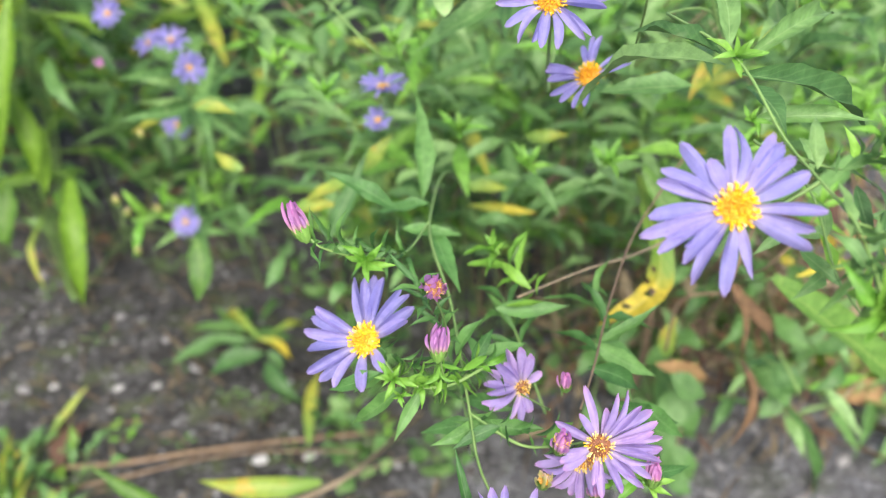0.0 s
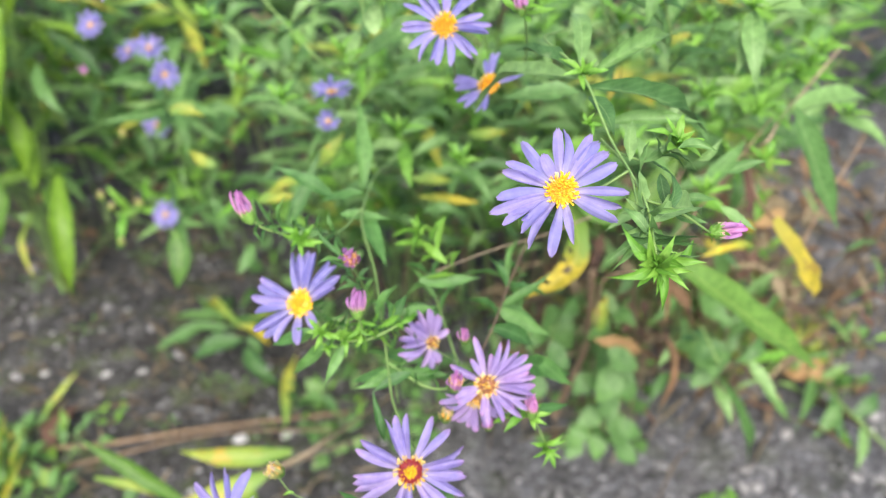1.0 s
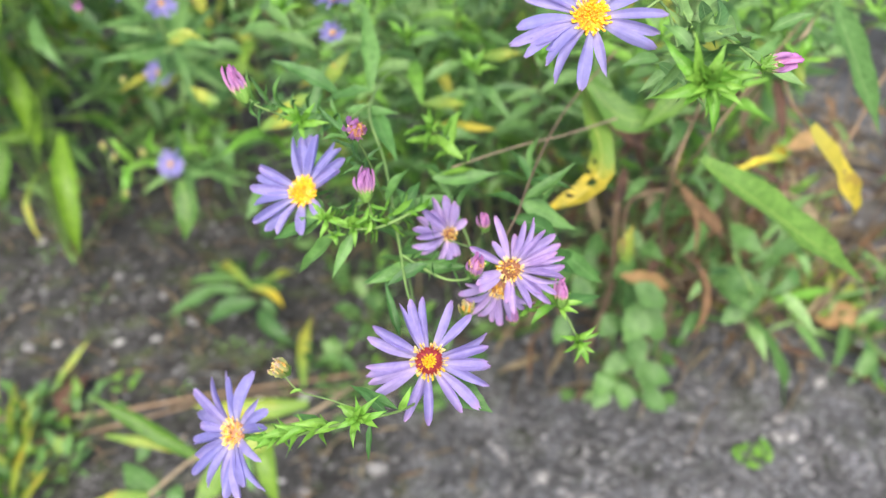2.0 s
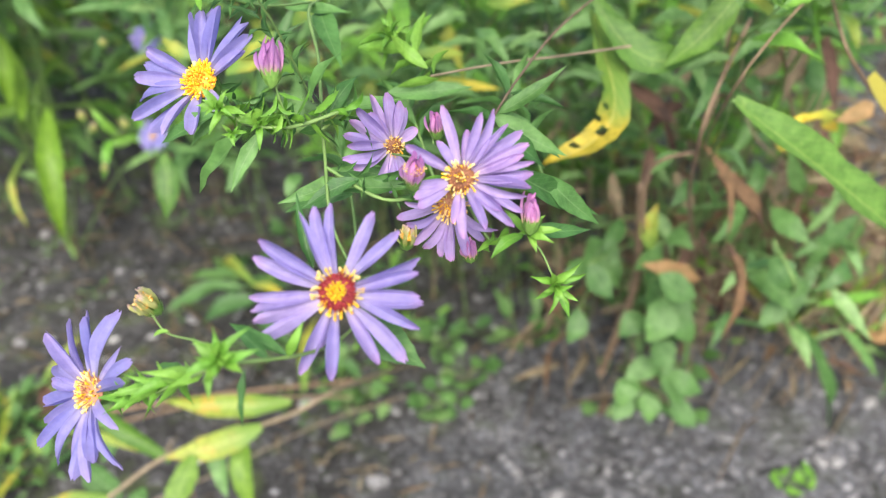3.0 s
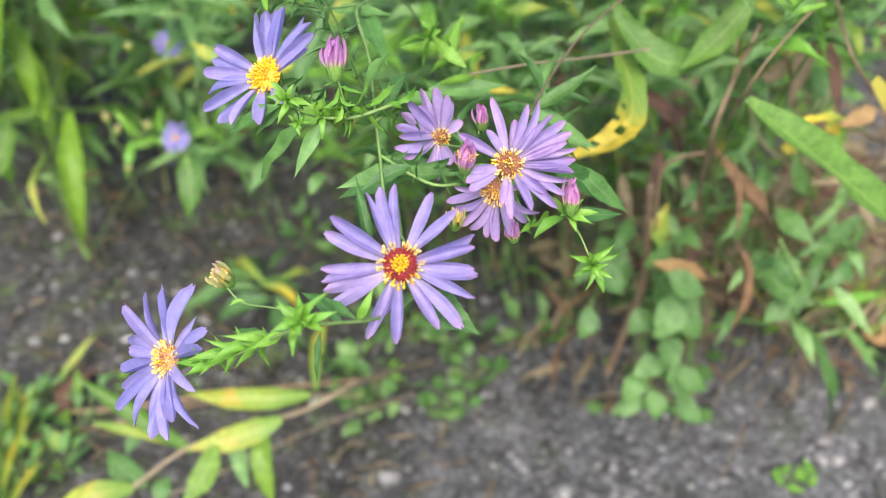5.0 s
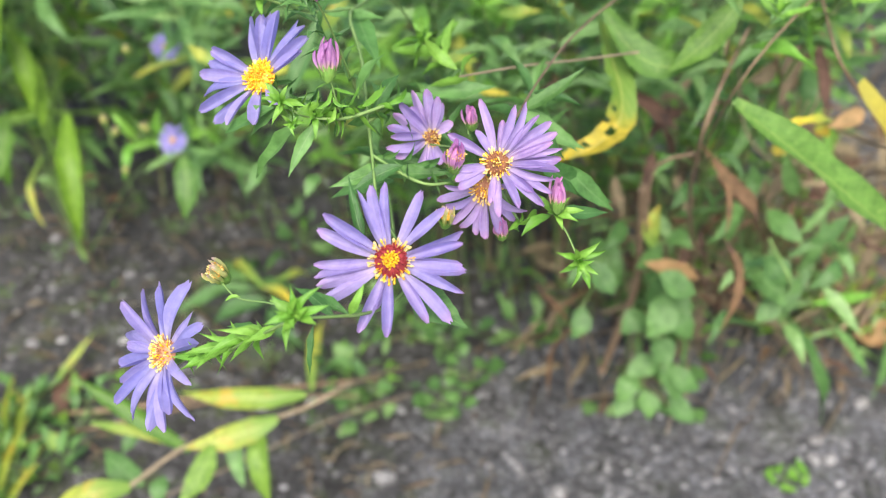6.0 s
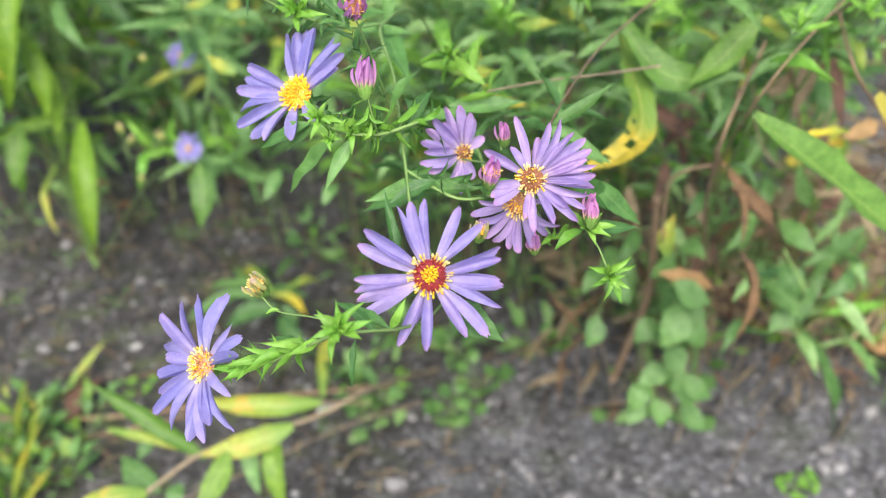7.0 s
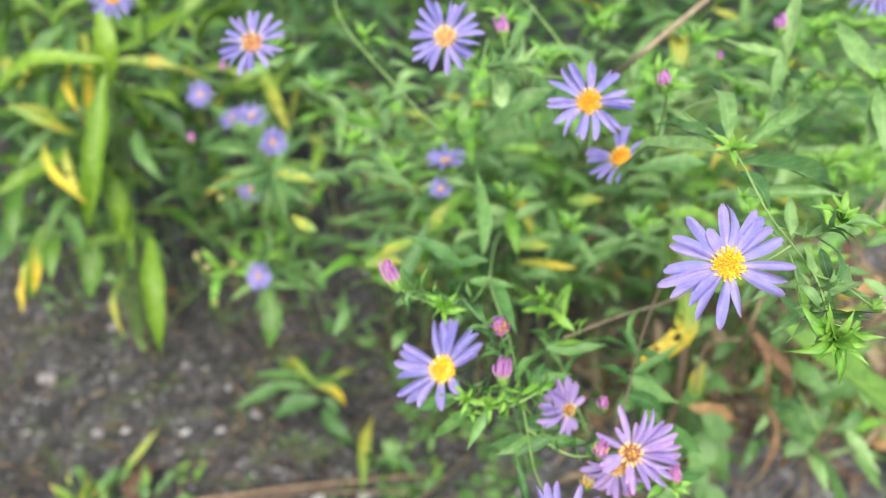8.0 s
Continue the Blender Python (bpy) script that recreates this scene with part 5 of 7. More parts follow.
sprig(broad, (0.0989, 0.3069, 0.1813), (0.1089, 0.2984, 0.1679), 0.0163, "soft", n=(0.15, -0.6, 0.78), shape=4)
sprig(broad, (0.1058, 0.3191, 0.1534), (0.0859, 0.3124, 0.1473), 0.0147, "soft", n=(0.15, -0.6, 0.78), shape=0)
sprig(broad, (0.1084, 0.3222, 0.1462), (0.1191, 0.3102, 0.1278), 0.0165, "soft", n=(0.15, -0.6, 0.78), shape=1)
sprig(broad, (0.1118, 0.3225, 0.1461), (0.1324, 0.3164, 0.1342), 0.0149, "soft", n=(0.15, -0.6, 0.78), shape=2)
sprig(broad, (0.0939, 0.3236, 0.1396), (0.0824, 0.3114, 0.1247), 0.0143, "soft", n=(0.15, -0.6, 0.78), shape=3)
sprig(broad, (0.0892, 0.3311, 0.1180), (0.0825, 0.3201, 0.1039), 0.0139, "soft", n=(0.15, -0.6, 0.78), shape=4)
sprig(broad, (0.1185, 0.3364, 0.1096), (0.1349, 0.3274, 0.0944), 0.0149, "soft", n=(0.15, -0.6, 0.78), shape=0)
sprig(broad, (0.0998, 0.3321, 0.1176), (0.1038, 0.3211, 0.1016), 0.0139, "soft", n=(0.15, -0.6, 0.78), shape=1)
sprig(broad, (0.1315, 0.2676, 0.2636), (0.1209, 0.2586, 0.2529), 0.0114, "aster", n=(0.15, -0.6, 0.78), shape=2)
sprig(broad, (0.1420, 0.2614, 0.2752), (0.1530, 0.2530, 0.2617), 0.0154, "soft", n=(0.15, -0.6, 0.78), shape=3)
sprig(broad, (0.1591, 0.2873, 0.2317), (0.1478, 0.2777, 0.2202), 0.0121, "soft", n=(0.15, -0.6, 0.78), shape=4)
sprig(broad, (0.0572, 0.2571, 0.2724), (0.0684, 0.2487, 0.2588), 0.0125, "soft", n=(0.15, -0.6, 0.78), shape=0)
sprig(broad, (0.0549, 0.2842, 0.2228), (0.0493, 0.2731, 0.2083), 0.0118, "soft", n=(0.15, -0.6, 0.78), shape=1)

# shoots of the canopy round the flowers
def shoot(root, top, count=12, long=0.036, wide=0.0075, kind="aster"):
    plant = thing("aster_shoot", root, "flowerless green aster shoot with lance-shaped leaves", "aster", "aster shoots of the canopy")
    a, b = Vector(root), Vector(top)
    mid = a.lerp(b, 0.55) + Vector((0, 0.03, 0.06))
    stem(plant, [a, mid, b], 0.0016, 0.0008)
    for i in range(count):
        f = 0.35 + 0.65 * (i + rnd.random()) / count
        p = a.lerp(mid, f / 0.55) if f < 0.55 else mid.lerp(b, (f - 0.55) / 0.45)
        w = i * 2.4 + rnd.uniform(-0.5, 0.5)
        out = Vector((math.cos(w), math.sin(w), 0))
        d = (out + Vector((0, 0.0, rnd.uniform(-0.45, 0.55)))).normalized()
        leaf(plant, p, p + d * long * rnd.uniform(0.6, 1.25) * (1.25 - 0.5 * f), wide * rnd.uniform(0.8, 1.2), kind if rnd.random() < 0.85 else "young", Vector((0, -0.35, 1)) - out * 0.3)
    tuft(plant, b, (0, -0.3, 1), 7, long * 0.35, wide * 0.4)


shoot((0.02, 0.56, 0), (-0.0235, 0.2106, 0.5172))
shoot((0.03, 0.58, 0), (-0.0063, 0.1879, 0.5100))
shoot((0.05, 0.60, 0), (0.0146, 0.2115, 0.5155))
shoot((0.06, 0.55, 0), (0.0362, 0.1821, 0.5073))
shoot((0.08, 0.60, 0), (0.0528, 0.2098, 0.5104))
shoot((0.09, 0.56, 0), (0.0656, 0.1745, 0.5032))
shoot((0.12, 0.58, 0), (0.0990, 0.2042, 0.5163))
shoot((0.13, 0.55, 0), (0.0947, 0.1509, 0.4853))
shoot((0.15, 0.60, 0), (0.1281, 0.1998, 0.5079))
shoot((0.16, 0.62, 0), (0.1541, 0.2144, 0.4750))
shoot((-0.06, 0.58, 0), (-0.0448, 0.2220, 0.4661))
shoot((-0.08, 0.58, 0), (-0.0690, 0.2005, 0.4551))
shoot((-0.10, 0.60, 0), (-0.0916, 0.2241, 0.4554))
shoot((-0.03, 0.55, 0), (-0.0195, 0.1951, 0.4440))
shoot((0.01, 0.55, 0), (0.0061, 0.1892, 0.4338))
shoot((0.05, 0.53, 0), (0.0322, 0.1695, 0.4473))
shoot((0.08, 0.55, 0), (0.0729, 0.1525, 0.4635))
shoot((0.15, 0.58, 0), (0.1363, 0.1956, 0.4330))
shoot((0.12, 0.52, 0), (0.1018, 0.1526, 0.4444))
shoot((-0.12, 0.66, 0), (-0.1153, 0.2649, 0.4624))
shoot((-0.09, 0.62, 0), (-0.0883, 0.2517, 0.4934))
shoot((0.18, 0.66, 0), (0.1726, 0.3050, 0.4795), 14)
shoot((0.24, 0.72, 0), (0.2133, 0.3534, 0.4409), 14, 0.040, 0.008, "young")
shoot((0.17, 0.62, 0), (0.1610, 0.2553, 0.4456), 14, 0.036, 0.0075, "young")
shoot((0.22, 0.72, 0), (0.2106, 0.3220, 0.3974), 14)
shoot((0.16, 0.60, 0), (0.1432, 0.2511, 0.4239), 14, 0.036, 0.0075, "young")
shoot((0.13, 0.60, 0), (0.1164, 0.2578, 0.4695), 14)
shoot((0.10, 0.60, 0), (0.0935, 0.2487, 0.4585), 14, 0.036, 0.0075, "pale")
shoot((0.26, 0.76, 0), (0.2543, 0.4667, 0.4238), 14, 0.046, 0.009)
shoot((0.20, 0.70, 0), (0.1738, 0.3678, 0.4638), 14, 0.042, 0.008, "young")
shoot((0.15, 0.60, 0), (0.1321, 0.2310, 0.4139), 12, 0.034, 0.007, "pale")
shoot((-0.02, 0.60, 0), (-0.0399, 0.2473, 0.4837), 13)
shoot((-0.16, 0.68, 0), (-0.1504, 0.3236, 0.4608), 13)
shoot((0.21, 0.63, 0), (0.1837, 0.2948, 0.4645), 14, 0.040, 0.008, "aster")
shoot((0.20, 0.60, 0), (0.1672, 0.2579, 0.4487), 14, 0.040, 0.008, "young")
shoot((0.23, 0.61, 0), (0.1959, 0.2717, 0.4143), 14, 0.040, 0.008, "aster")
shoot((0.19, 0.63, 0), (0.1564, 0.2932, 0.4814), 14, 0.040, 0.008, "aster")
shoot((0.17, 0.57, 0), (0.1369, 0.2260, 0.4409), 14, 0.040, 0.008, "aster")
shoot((0.24, 0.69, 0), (0.2064, 0.3463, 0.4657), 14, 0.040, 0.008, "aster")
drooper = thing("aster_shoot", (0.16, 0.58, 0.0), "aster shoot with large drooping leaves", "aster", "aster shoots of the canopy")
stem(drooper, [(0.16, 0.58, 0.0), (0.14, 0.40, 0.30), (0.11, 0.22, 0.48), (0.1005, 0.1315, 0.5266)], 0.0016, 0.0009)
leaf(drooper, (0.1005, 0.1313, 0.5263), (0.1006, 0.1101, 0.5088), 0.0085, shape=2)
leaf(drooper, (0.0993, 0.1310, 0.5259), (0.0950, 0.1184, 0.5087), 0.0070, shape=1)
leaf(drooper, (0.1010, 0.1316, 0.5266), (0.1231, 0.1357, 0.5222), 0.0070, shape=1)
leaf(drooper, (0.1001, 0.1320, 0.5273), (0.0902, 0.1584, 0.5390), 0.0080, shape=1)
leaf(drooper, (0.1010, 0.1320, 0.5273), (0.1111, 0.1559, 0.5340), 0.0060, shape=0)
leaf(drooper, (0.1018, 0.1316, 0.5266), (0.1193, 0.1522, 0.5282), 0.0065, shape=3)
tuft(drooper, (0.0999, 0.1299, 0.5278), (0.025, -0.465, 0.885), 8, 0.0090, 0.0025)

aster_m = thing("aster_plant", (0.15, 0.68, 0.0), "aster plant with violet flower turned away", "aster")
stem(aster_m, [(0.15, 0.68, 0.0), (0.14, 0.45, 0.34), (0.125, 0.28, 0.50), (0.1166, 0.1992, 0.5337)], 0.0018, 0.0008)
flower(aster_m, (0.1147, 0.1952, 0.5368), (-0.051, -0.967, 0.248), RIGHT, 0.0118, None, "violet", "fading", 0.26, 0.2, 0.1, 51)
aster_n = thing("aster_plant", (-0.33, 0.72, 0.0), "aster plant with violet flower on a tall stem", "aster")
stem(aster_n, [(-0.33, 0.72, 0.0), (-0.31, 0.55, 0.30), (-0.2367, 0.3236, 0.4867)], 0.0018, 0.0008)
flower(aster_n, (-0.2352, 0.3198, 0.4899), (0.084, -0.778, 0.623), RIGHT, 0.0135, None, "violet", "yellow", 0.26, 0.2, 0.1, 52)
stem(aster_i, [(0.0629, 0.1697, 0.4968), (0.0572, 0.1684, 0.5125), (0.0556, 0.1671, 0.5194)], 0.0009, 0.0006)
bud(aster_i, (0.0556, 0.1680, 0.5206), (-0.007, 0.116, 0.993), 0.0052, "bud", 0.1, 8)
bud(aster_k, (-0.2381, 0.3739, 0.2877), (0.029, -0.068, 0.997), 0.0095, "cream", 0.15, 8)
bud(aster_k, (-0.2317, 0.3705, 0.2814), (0.224, -0.049, 0.973), 0.0085, "cream", 0.15, 8)
bud(aster_k, (-0.2128, 0.3734, 0.2829), (-0.167, -0.084, 0.982), 0.0090, "cream", 0.15, 8)
bud(aster_k, (-0.2248, 0.3582, 0.2613), (0.029, -0.068, 0.997), 0.0085, "cream", 0.15, 8)
bud(aster_k, (-0.2168, 0.3806, 0.3316), (0.029, -0.068, 0.997), 0.0080, "cream", 0.15, 8)
bud(aster_k, (-0.2100, 0.3308, 0.4013), (0.029, -0.068, 0.997), 0.0090, "bud", 0.15, 8)
bud(aster_k, (-0.1616, 0.2637, 0.4744), (0.029, -0.068, 0.997), 0.0075, "bud", 0.15, 8)
stem(aster_k, [(-0.23, 0.55, 0.20), (-0.2323, 0.3818, 0.2621), (-0.2372, 0.3729, 0.2861)], 0.0012, 0.0008)
stem(aster_k, [(-0.23, 0.55, 0.20), (-0.2246, 0.3869, 0.2687), (-0.2127, 0.3724, 0.2813)], 0.0012, 0.0008)
leafy(aster_k, (-0.235, 0.60, 0.16), (-0.2293, 0.3760, 0.2711), 16, 0.026, 0.006, "young")
leaf(aster_j, (-0.0176, 0.2625, 0.3662), (0.0157, 0.2707, 0.3579), 0.0050, "yellow", shape=4)
leaf(aster_j, (-0.0629, 0.2163, 0.4080), (-0.0844, 0.2187, 0.3959), 0.0060, "pale", shape=1)
leaf(aster_j, (-0.1414, 0.3029, 0.3972), (-0.1547, 0.3004, 0.3947), 0.0050, "pale", shape=1)
leaf(aster_j, (-0.1313, 0.2365, 0.4276), (-0.1148, 0.2369, 0.4256), 0.0050, "pale", shape=1)
leaf(aster_j, (-0.0727, 0.1961, 0.3908), (-0.0563, 0.2142, 0.4246), 0.0076, "aster", n=(0.1, -0.65, 0.75), shape=0)
leaf(aster_j, (-0.0908, 0.2193, 0.3901), (-0.0694, 0.2164, 0.3946), 0.0062, "pale", n=(0.1, -0.65, 0.75), shape=1)
leaf(aster_j, (-0.0617, 0.2219, 0.4083), (-0.0481, 0.2270, 0.4244), 0.0064, "pale", n=(0.1, -0.65, 0.75), shape=2)
leaf(aster_j, (-0.0611, 0.2128, 0.3788), (-0.0755, 0.2036, 0.3775), 0.0066, "aster", n=(0.1, -0.65, 0.75), shape=3)
leaf(aster_j, (-0.1327, 0.2956, 0.3622), (-0.1456, 0.2947, 0.3722), 0.0066, "pale", n=(0.1, -0.65, 0.75), shape=4)
leaf(aster_j, (-0.1238, 0.3291, 0.3734), (-0.1461, 0.3251, 0.3799), 0.0075, "soft", n=(0.1, -0.65, 0.75), shape=5)
leaf(aster_j, (-0.0475, 0.2278, 0.3982), (-0.0330, 0.2277, 0.4072), 0.0061, "aster", n=(0.1, -0.65, 0.75), shape=6)
leaf(aster_j, (-0.0867, 0.2554, 0.3884), (-0.0955, 0.2453, 0.3853), 0.0065, "aster", n=(0.1, -0.65, 0.75), shape=7)
leaf(aster_j, (-0.1306, 0.2919, 0.3229), (-0.1386, 0.2969, 0.3406), 0.0075, "soft", n=(0.1, -0.65, 0.75), shape=0)
leaf(aster_j, (-0.1217, 0.3113, 0.2979), (-0.1292, 0.2950, 0.2864), 0.0079, "soft", n=(0.1, -0.65, 0.75), shape=1)
leaf(aster_j, (-0.0449, 0.2401, 0.3469), (-0.0518, 0.2272, 0.3401), 0.0066, "aster", n=(0.1, -0.65, 0.75), shape=2)
leaf(aster_j, (-0.0794, 0.2650, 0.3159), (-0.0852, 0.2533, 0.3105), 0.0066, "soft", n=(0.1, -0.65, 0.75), shape=3)
leaf(aster_j, (-0.0196, 0.2548, 0.3821), (0.0009, 0.2502, 0.3843), 0.0059, "pale", n=(0.1, -0.65, 0.75), shape=4)
leaf(aster_j, (0.0085, 0.2876, 0.3909), (0.0295, 0.2842, 0.3947), 0.0062, "pale", n=(0.1, -0.65, 0.75), shape=5)
leaf(aster_j, (-0.0630, 0.2786, 0.4012), (-0.0468, 0.2757, 0.4062), 0.0055, "aster", n=(0.1, -0.65, 0.75), shape=6)
leaf(aster_j, (-0.0141, 0.2535, 0.3629), (0.0094, 0.2492, 0.3652), 0.0066, "aster", n=(0.1, -0.65, 0.75), shape=7)
leaf(aster_f, (-0.0040, 0.1647, 0.5085), (-0.0316, 0.1595, 0.4920), 0.0095, shape=1)
leaf(aster_f, (0.0472, 0.1231, 0.5007), (0.0214, 0.1242, 0.4973), 0.0080, shape=1)
# dry stalks in the canopy
canopy_twig = thing("dry_twig", (0.03, 0.74, 0.0), "brown dry twig standing among the leaves", "twig", "dry stalks in the canopy")
stem(canopy_twig, [(0.03, 0.74, 0.0), (0.03, 0.60, 0.28), (0.0232, 0.3179, 0.4400), (0.0305, 0.2277, 0.4941), (0.0433, 0.2259, 0.5077), (0.0598, 0.2304, 0.5213)], 0.0040, 0.0030, STRAW)
stalk_a = thing("plant_stalk", (0.0, 0.66, 0.0), "thin green stalk crossing the canopy", "stalk", "thin stalks in the canopy")
stem(stalk_a, [(0.0, 0.66, 0.0), (0.02, 0.52, 0.33), (0.0206, 0.2771, 0.4349), (0.0116, 0.1965, 0.4949), (-0.0017, 0.1975, 0.5145), (-0.0165, 0.2172, 0.5258)], 0.0014, 0.0010)
stalk_b = thing("plant_stalk", (-0.04, 0.66, 0.0), "thin green stalk crossing the canopy", "stalk", "thin stalks in the canopy")
stem(stalk_b, [(-0.04, 0.66, 0.0), (-0.045, 0.42, 0.34), (-0.0439, 0.1985, 0.4676), (-0.0670, 0.2019, 0.4912), (-0.0923, 0.2259, 0.5092), (-0.0996, 0.2359, 0.5237)], 0.0012, 0.0009, STEM_GREEN)
stalk_c = thing("plant_stalk", (0.18, 0.62, 0.0), "thin pale stalk crossing the canopy", "stalk", "thin stalks in the canopy")
stem(stalk_c, [(0.18, 0.62, 0.0), (0.15, 0.42, 0.30), (0.1327, 0.2070, 0.4319), (0.1458, 0.2159, 0.4434), (0.1782, 0.2540, 0.4596)], 0.0022, 0.0016, STRAW)

plant_l = thing("long_leaved_plant", (-0.42, 0.62, 0.0), "tall plant with long hanging yellow-green leaves", "plant")
stem(plant_l, [(-0.42, 0.62, 0.0), (-0.40, 0.58, 0.20), (-0.36, 0.52, 0.36), (-0.35, 0.47, 0.48)], 0.0030, 0.0016)
sprig(plant_l, (-0.3142, 0.4699, 0.2417), (-0.3020, 0.4175, 0.1649), 0.0170, "lime", n=(0.331, -0.527, 0.783), shape=3)
sprig(plant_l, (-0.3350, 0.4622, 0.3154), (-0.3246, 0.4429, 0.2564), 0.0140, "lime", n=(0.331, -0.527, 0.783), shape=1)
sprig(plant_l, (-0.3185, 0.4638, 0.3827), (-0.3312, 0.4186, 0.2909), 0.0160, "lime", n=(0.136, -0.556, 0.820), shape=1)
sprig(plant_l, (-0.3487, 0.4489, 0.2492), (-0.3527, 0.4220, 0.2141), 0.0160, "long", n=(0.136, -0.556, 0.820), shape=1)
sprig(plant_l, (-0.3807, 0.4682, 0.2269), (-0.3139, 0.4805, 0.2390), 0.0100, "long", shape=1)
sprig(plant_l, (-0.1870, 0.3597, 0.2711), (-0.1848, 0.3364, 0.2404), 0.0150, "long", n=(0.136, -0.556, 0.820), shape=1)
sprig(plant_l, (-0.3448, 0.4768, 0.2030), (-0.3420, 0.4436, 0.1593), 0.0070, "pale", shape=3)
sprig(plant_l, (-0.3264, 0.4594, 0.3600), (-0.3498, 0.4421, 0.2633), 0.0150, "lime", n=(0.178, -0.609, 0.773), shape=1)
sprig(plant_l, (-0.3233, 0.4776, 0.3876), (-0.4134, 0.4735, 0.3589), 0.0140, "lime", shape=3)
sprig(plant_l, (-0.3519, 0.5151, 0.3947), (-0.3588, 0.4996, 0.3166), 0.0085, "yellow", shape=1)
sprig(plant_l, (-0.3879, 0.5102, 0.3007), (-0.3729, 0.4866, 0.2619), 0.0085, "yellow", shape=1)
sprig(plant_l, (-0.4058, 0.4799, 0.3491), (-0.3677, 0.4989, 0.3168), 0.0080, "pale", shape=3)
sprig(plant_l, (-0.3697, 0.4695, 0.2349), (-0.3703, 0.4608, 0.1848), 0.0145, "long", shape=1)
sprig(plant_l, (-0.4020, 0.4740, 0.2472), (-0.4217, 0.4562, 0.1860), 0.0160, "long", shape=1)
sprig(plant_l, (-0.4304, 0.4927, 0.2067), (-0.4385, 0.4645, 0.1646), 0.0100, "yellow", shape=1)


strap_plant = thing("long_leaved_plant", (-0.58, 0.98, 0.0), "tall plant with broad strap-shaped leaves, some turning yellow", "plant")
stem(strap_plant, [(-0.58, 0.98, 0.0), (-0.3746, 0.5654, 0.2729), (-0.3562, 0.5753, 0.3960)], 0.0040, 0.0022)
sprig(strap_plant, (-0.3295, 0.4891, 0.3694), (-0.4025, 0.4566, 0.3680), 0.0140, "lime", n=(-0.6, 0.1, 0.8), shape=2)
sprig(strap_plant, (-0.3396, 0.5022, 0.3543), (-0.3389, 0.5216, 0.4211), 0.0172, "lime", n=(0.3, -0.3, 0.9), shape=3)
sprig(strap_plant, (-0.3237, 0.4999, 0.3852), (-0.2629, 0.5043, 0.4191), 0.0214, "lime", n=(0.6, -0.1, 0.8), shape=4)
sprig(strap_plant, (-0.2627, 0.5066, 0.3856), (-0.2263, 0.5132, 0.4269), 0.0121, "long", n=(-0.6, 0.1, 0.8), shape=5)
sprig(strap_plant, (-0.3804, 0.5451, 0.3902), (-0.4083, 0.5019, 0.3650), 0.0118, "deep", n=(0.3, -0.3, 0.9), shape=0)
sprig(strap_plant, (-0.3558, 0.5051, 0.3984), (-0.3627, 0.4673, 0.3781), 0.0093, "deep", n=(0.6, -0.1, 0.8), shape=1)
sprig(strap_plant, (-0.3573, 0.5238, 0.3905), (-0.3410, 0.4661, 0.3359), 0.0096, "yellow", n=(-0.6, 0.1, 0.8), shape=2)
sprig(strap_plant, (-0.3812, 0.5055, 0.3108), (-0.4207, 0.4970, 0.3410), 0.0129, "pale", n=(0.3, -0.3, 0.9), shape=3)
sprig(strap_plant, (-0.3466, 0.4926, 0.2853), (-0.3210, 0.4448, 0.2444), 0.0179, "lime", n=(0.6, -0.1, 0.8), shape=4)
sprig(strap_plant, (-0.3745, 0.4597, 0.3313), (-0.3359, 0.4204, 0.3015), 0.0084, "yellow", n=(-0.6, 0.1, 0.8), shape=5)
sprig(strap_plant, (-0.4048, 0.5353, 0.3053), (-0.4261, 0.4968, 0.2862), 0.0103, "deep", n=(0.3, -0.3, 0.9), shape=0)
sprig(strap_plant, (-0.3972, 0.5343, 0.2840), (-0.4492, 0.4922, 0.2644), 0.0157, "lime", n=(0.6, -0.1, 0.8), shape=1)
sprig(strap_plant, (-0.3486, 0.4505, 0.3130), (-0.3711, 0.4083, 0.2884), 0.0121, "deep", n=(-0.6, 0.1, 0.8), shape=2)
sprig(strap_plant, (-0.3904, 0.4398, 0.3033), (-0.3869, 0.3957, 0.2715), 0.0130, "long", n=(0.3, -0.3, 0.9), shape=3)
sprig(strap_plant, (-0.3604, 0.4333, 0.2884), (-0.3336, 0.4005, 0.2703), 0.0130, "deep", n=(0.6, -0.1, 0.8), shape=4)
sprig(strap_plant, (-0.3858, 0.5117, 0.4133), (-0.4039, 0.4816, 0.4067), 0.0140, "long", n=(-0.6, 0.1, 0.8), shape=5)
sprig(strap_plant, (-0.3052, 0.5097, 0.3973), (-0.2636, 0.4785, 0.3793), 0.0112, "deep", n=(0.3, -0.3, 0.9), shape=0)
sprig(strap_plant, (-0.3123, 0.4837, 0.3583), (-0.2628, 0.4629, 0.3551), 0.0121, "long", n=(0.6, -0.1, 0.8), shape=1)
sprig(strap_plant, (-0.3073, 0.4703, 0.3369), (-0.2735, 0.4327, 0.3104), 0.0112, "deep", n=(-0.6, 0.1, 0.8), shape=2)
sprig(strap_plant, (-0.3640, 0.4215, 0.2707), (-0.3576, 0.3871, 0.2535), 0.0121, "long", n=(0.3, -0.3, 0.9), shape=3)
sprig(strap_plant, (-0.3806, 0.4154, 0.2640), (-0.3696, 0.3815, 0.2469), 0.0084, "yellow", n=(0.6, -0.1, 0.8), shape=4)
sprig(strap_plant, (-0.2891, 0.5249, 0.4182), (-0.3014, 0.4908, 0.4044), 0.0140, "long", n=(-0.6, 0.1, 0.8), shape=5)
sprig(strap_plant, (-0.3844, 0.4864, 0.3742), (-0.3994, 0.4752, 0.3963), 0.0102, "deep", n=(0.3, -0.3, 0.9), shape=0)
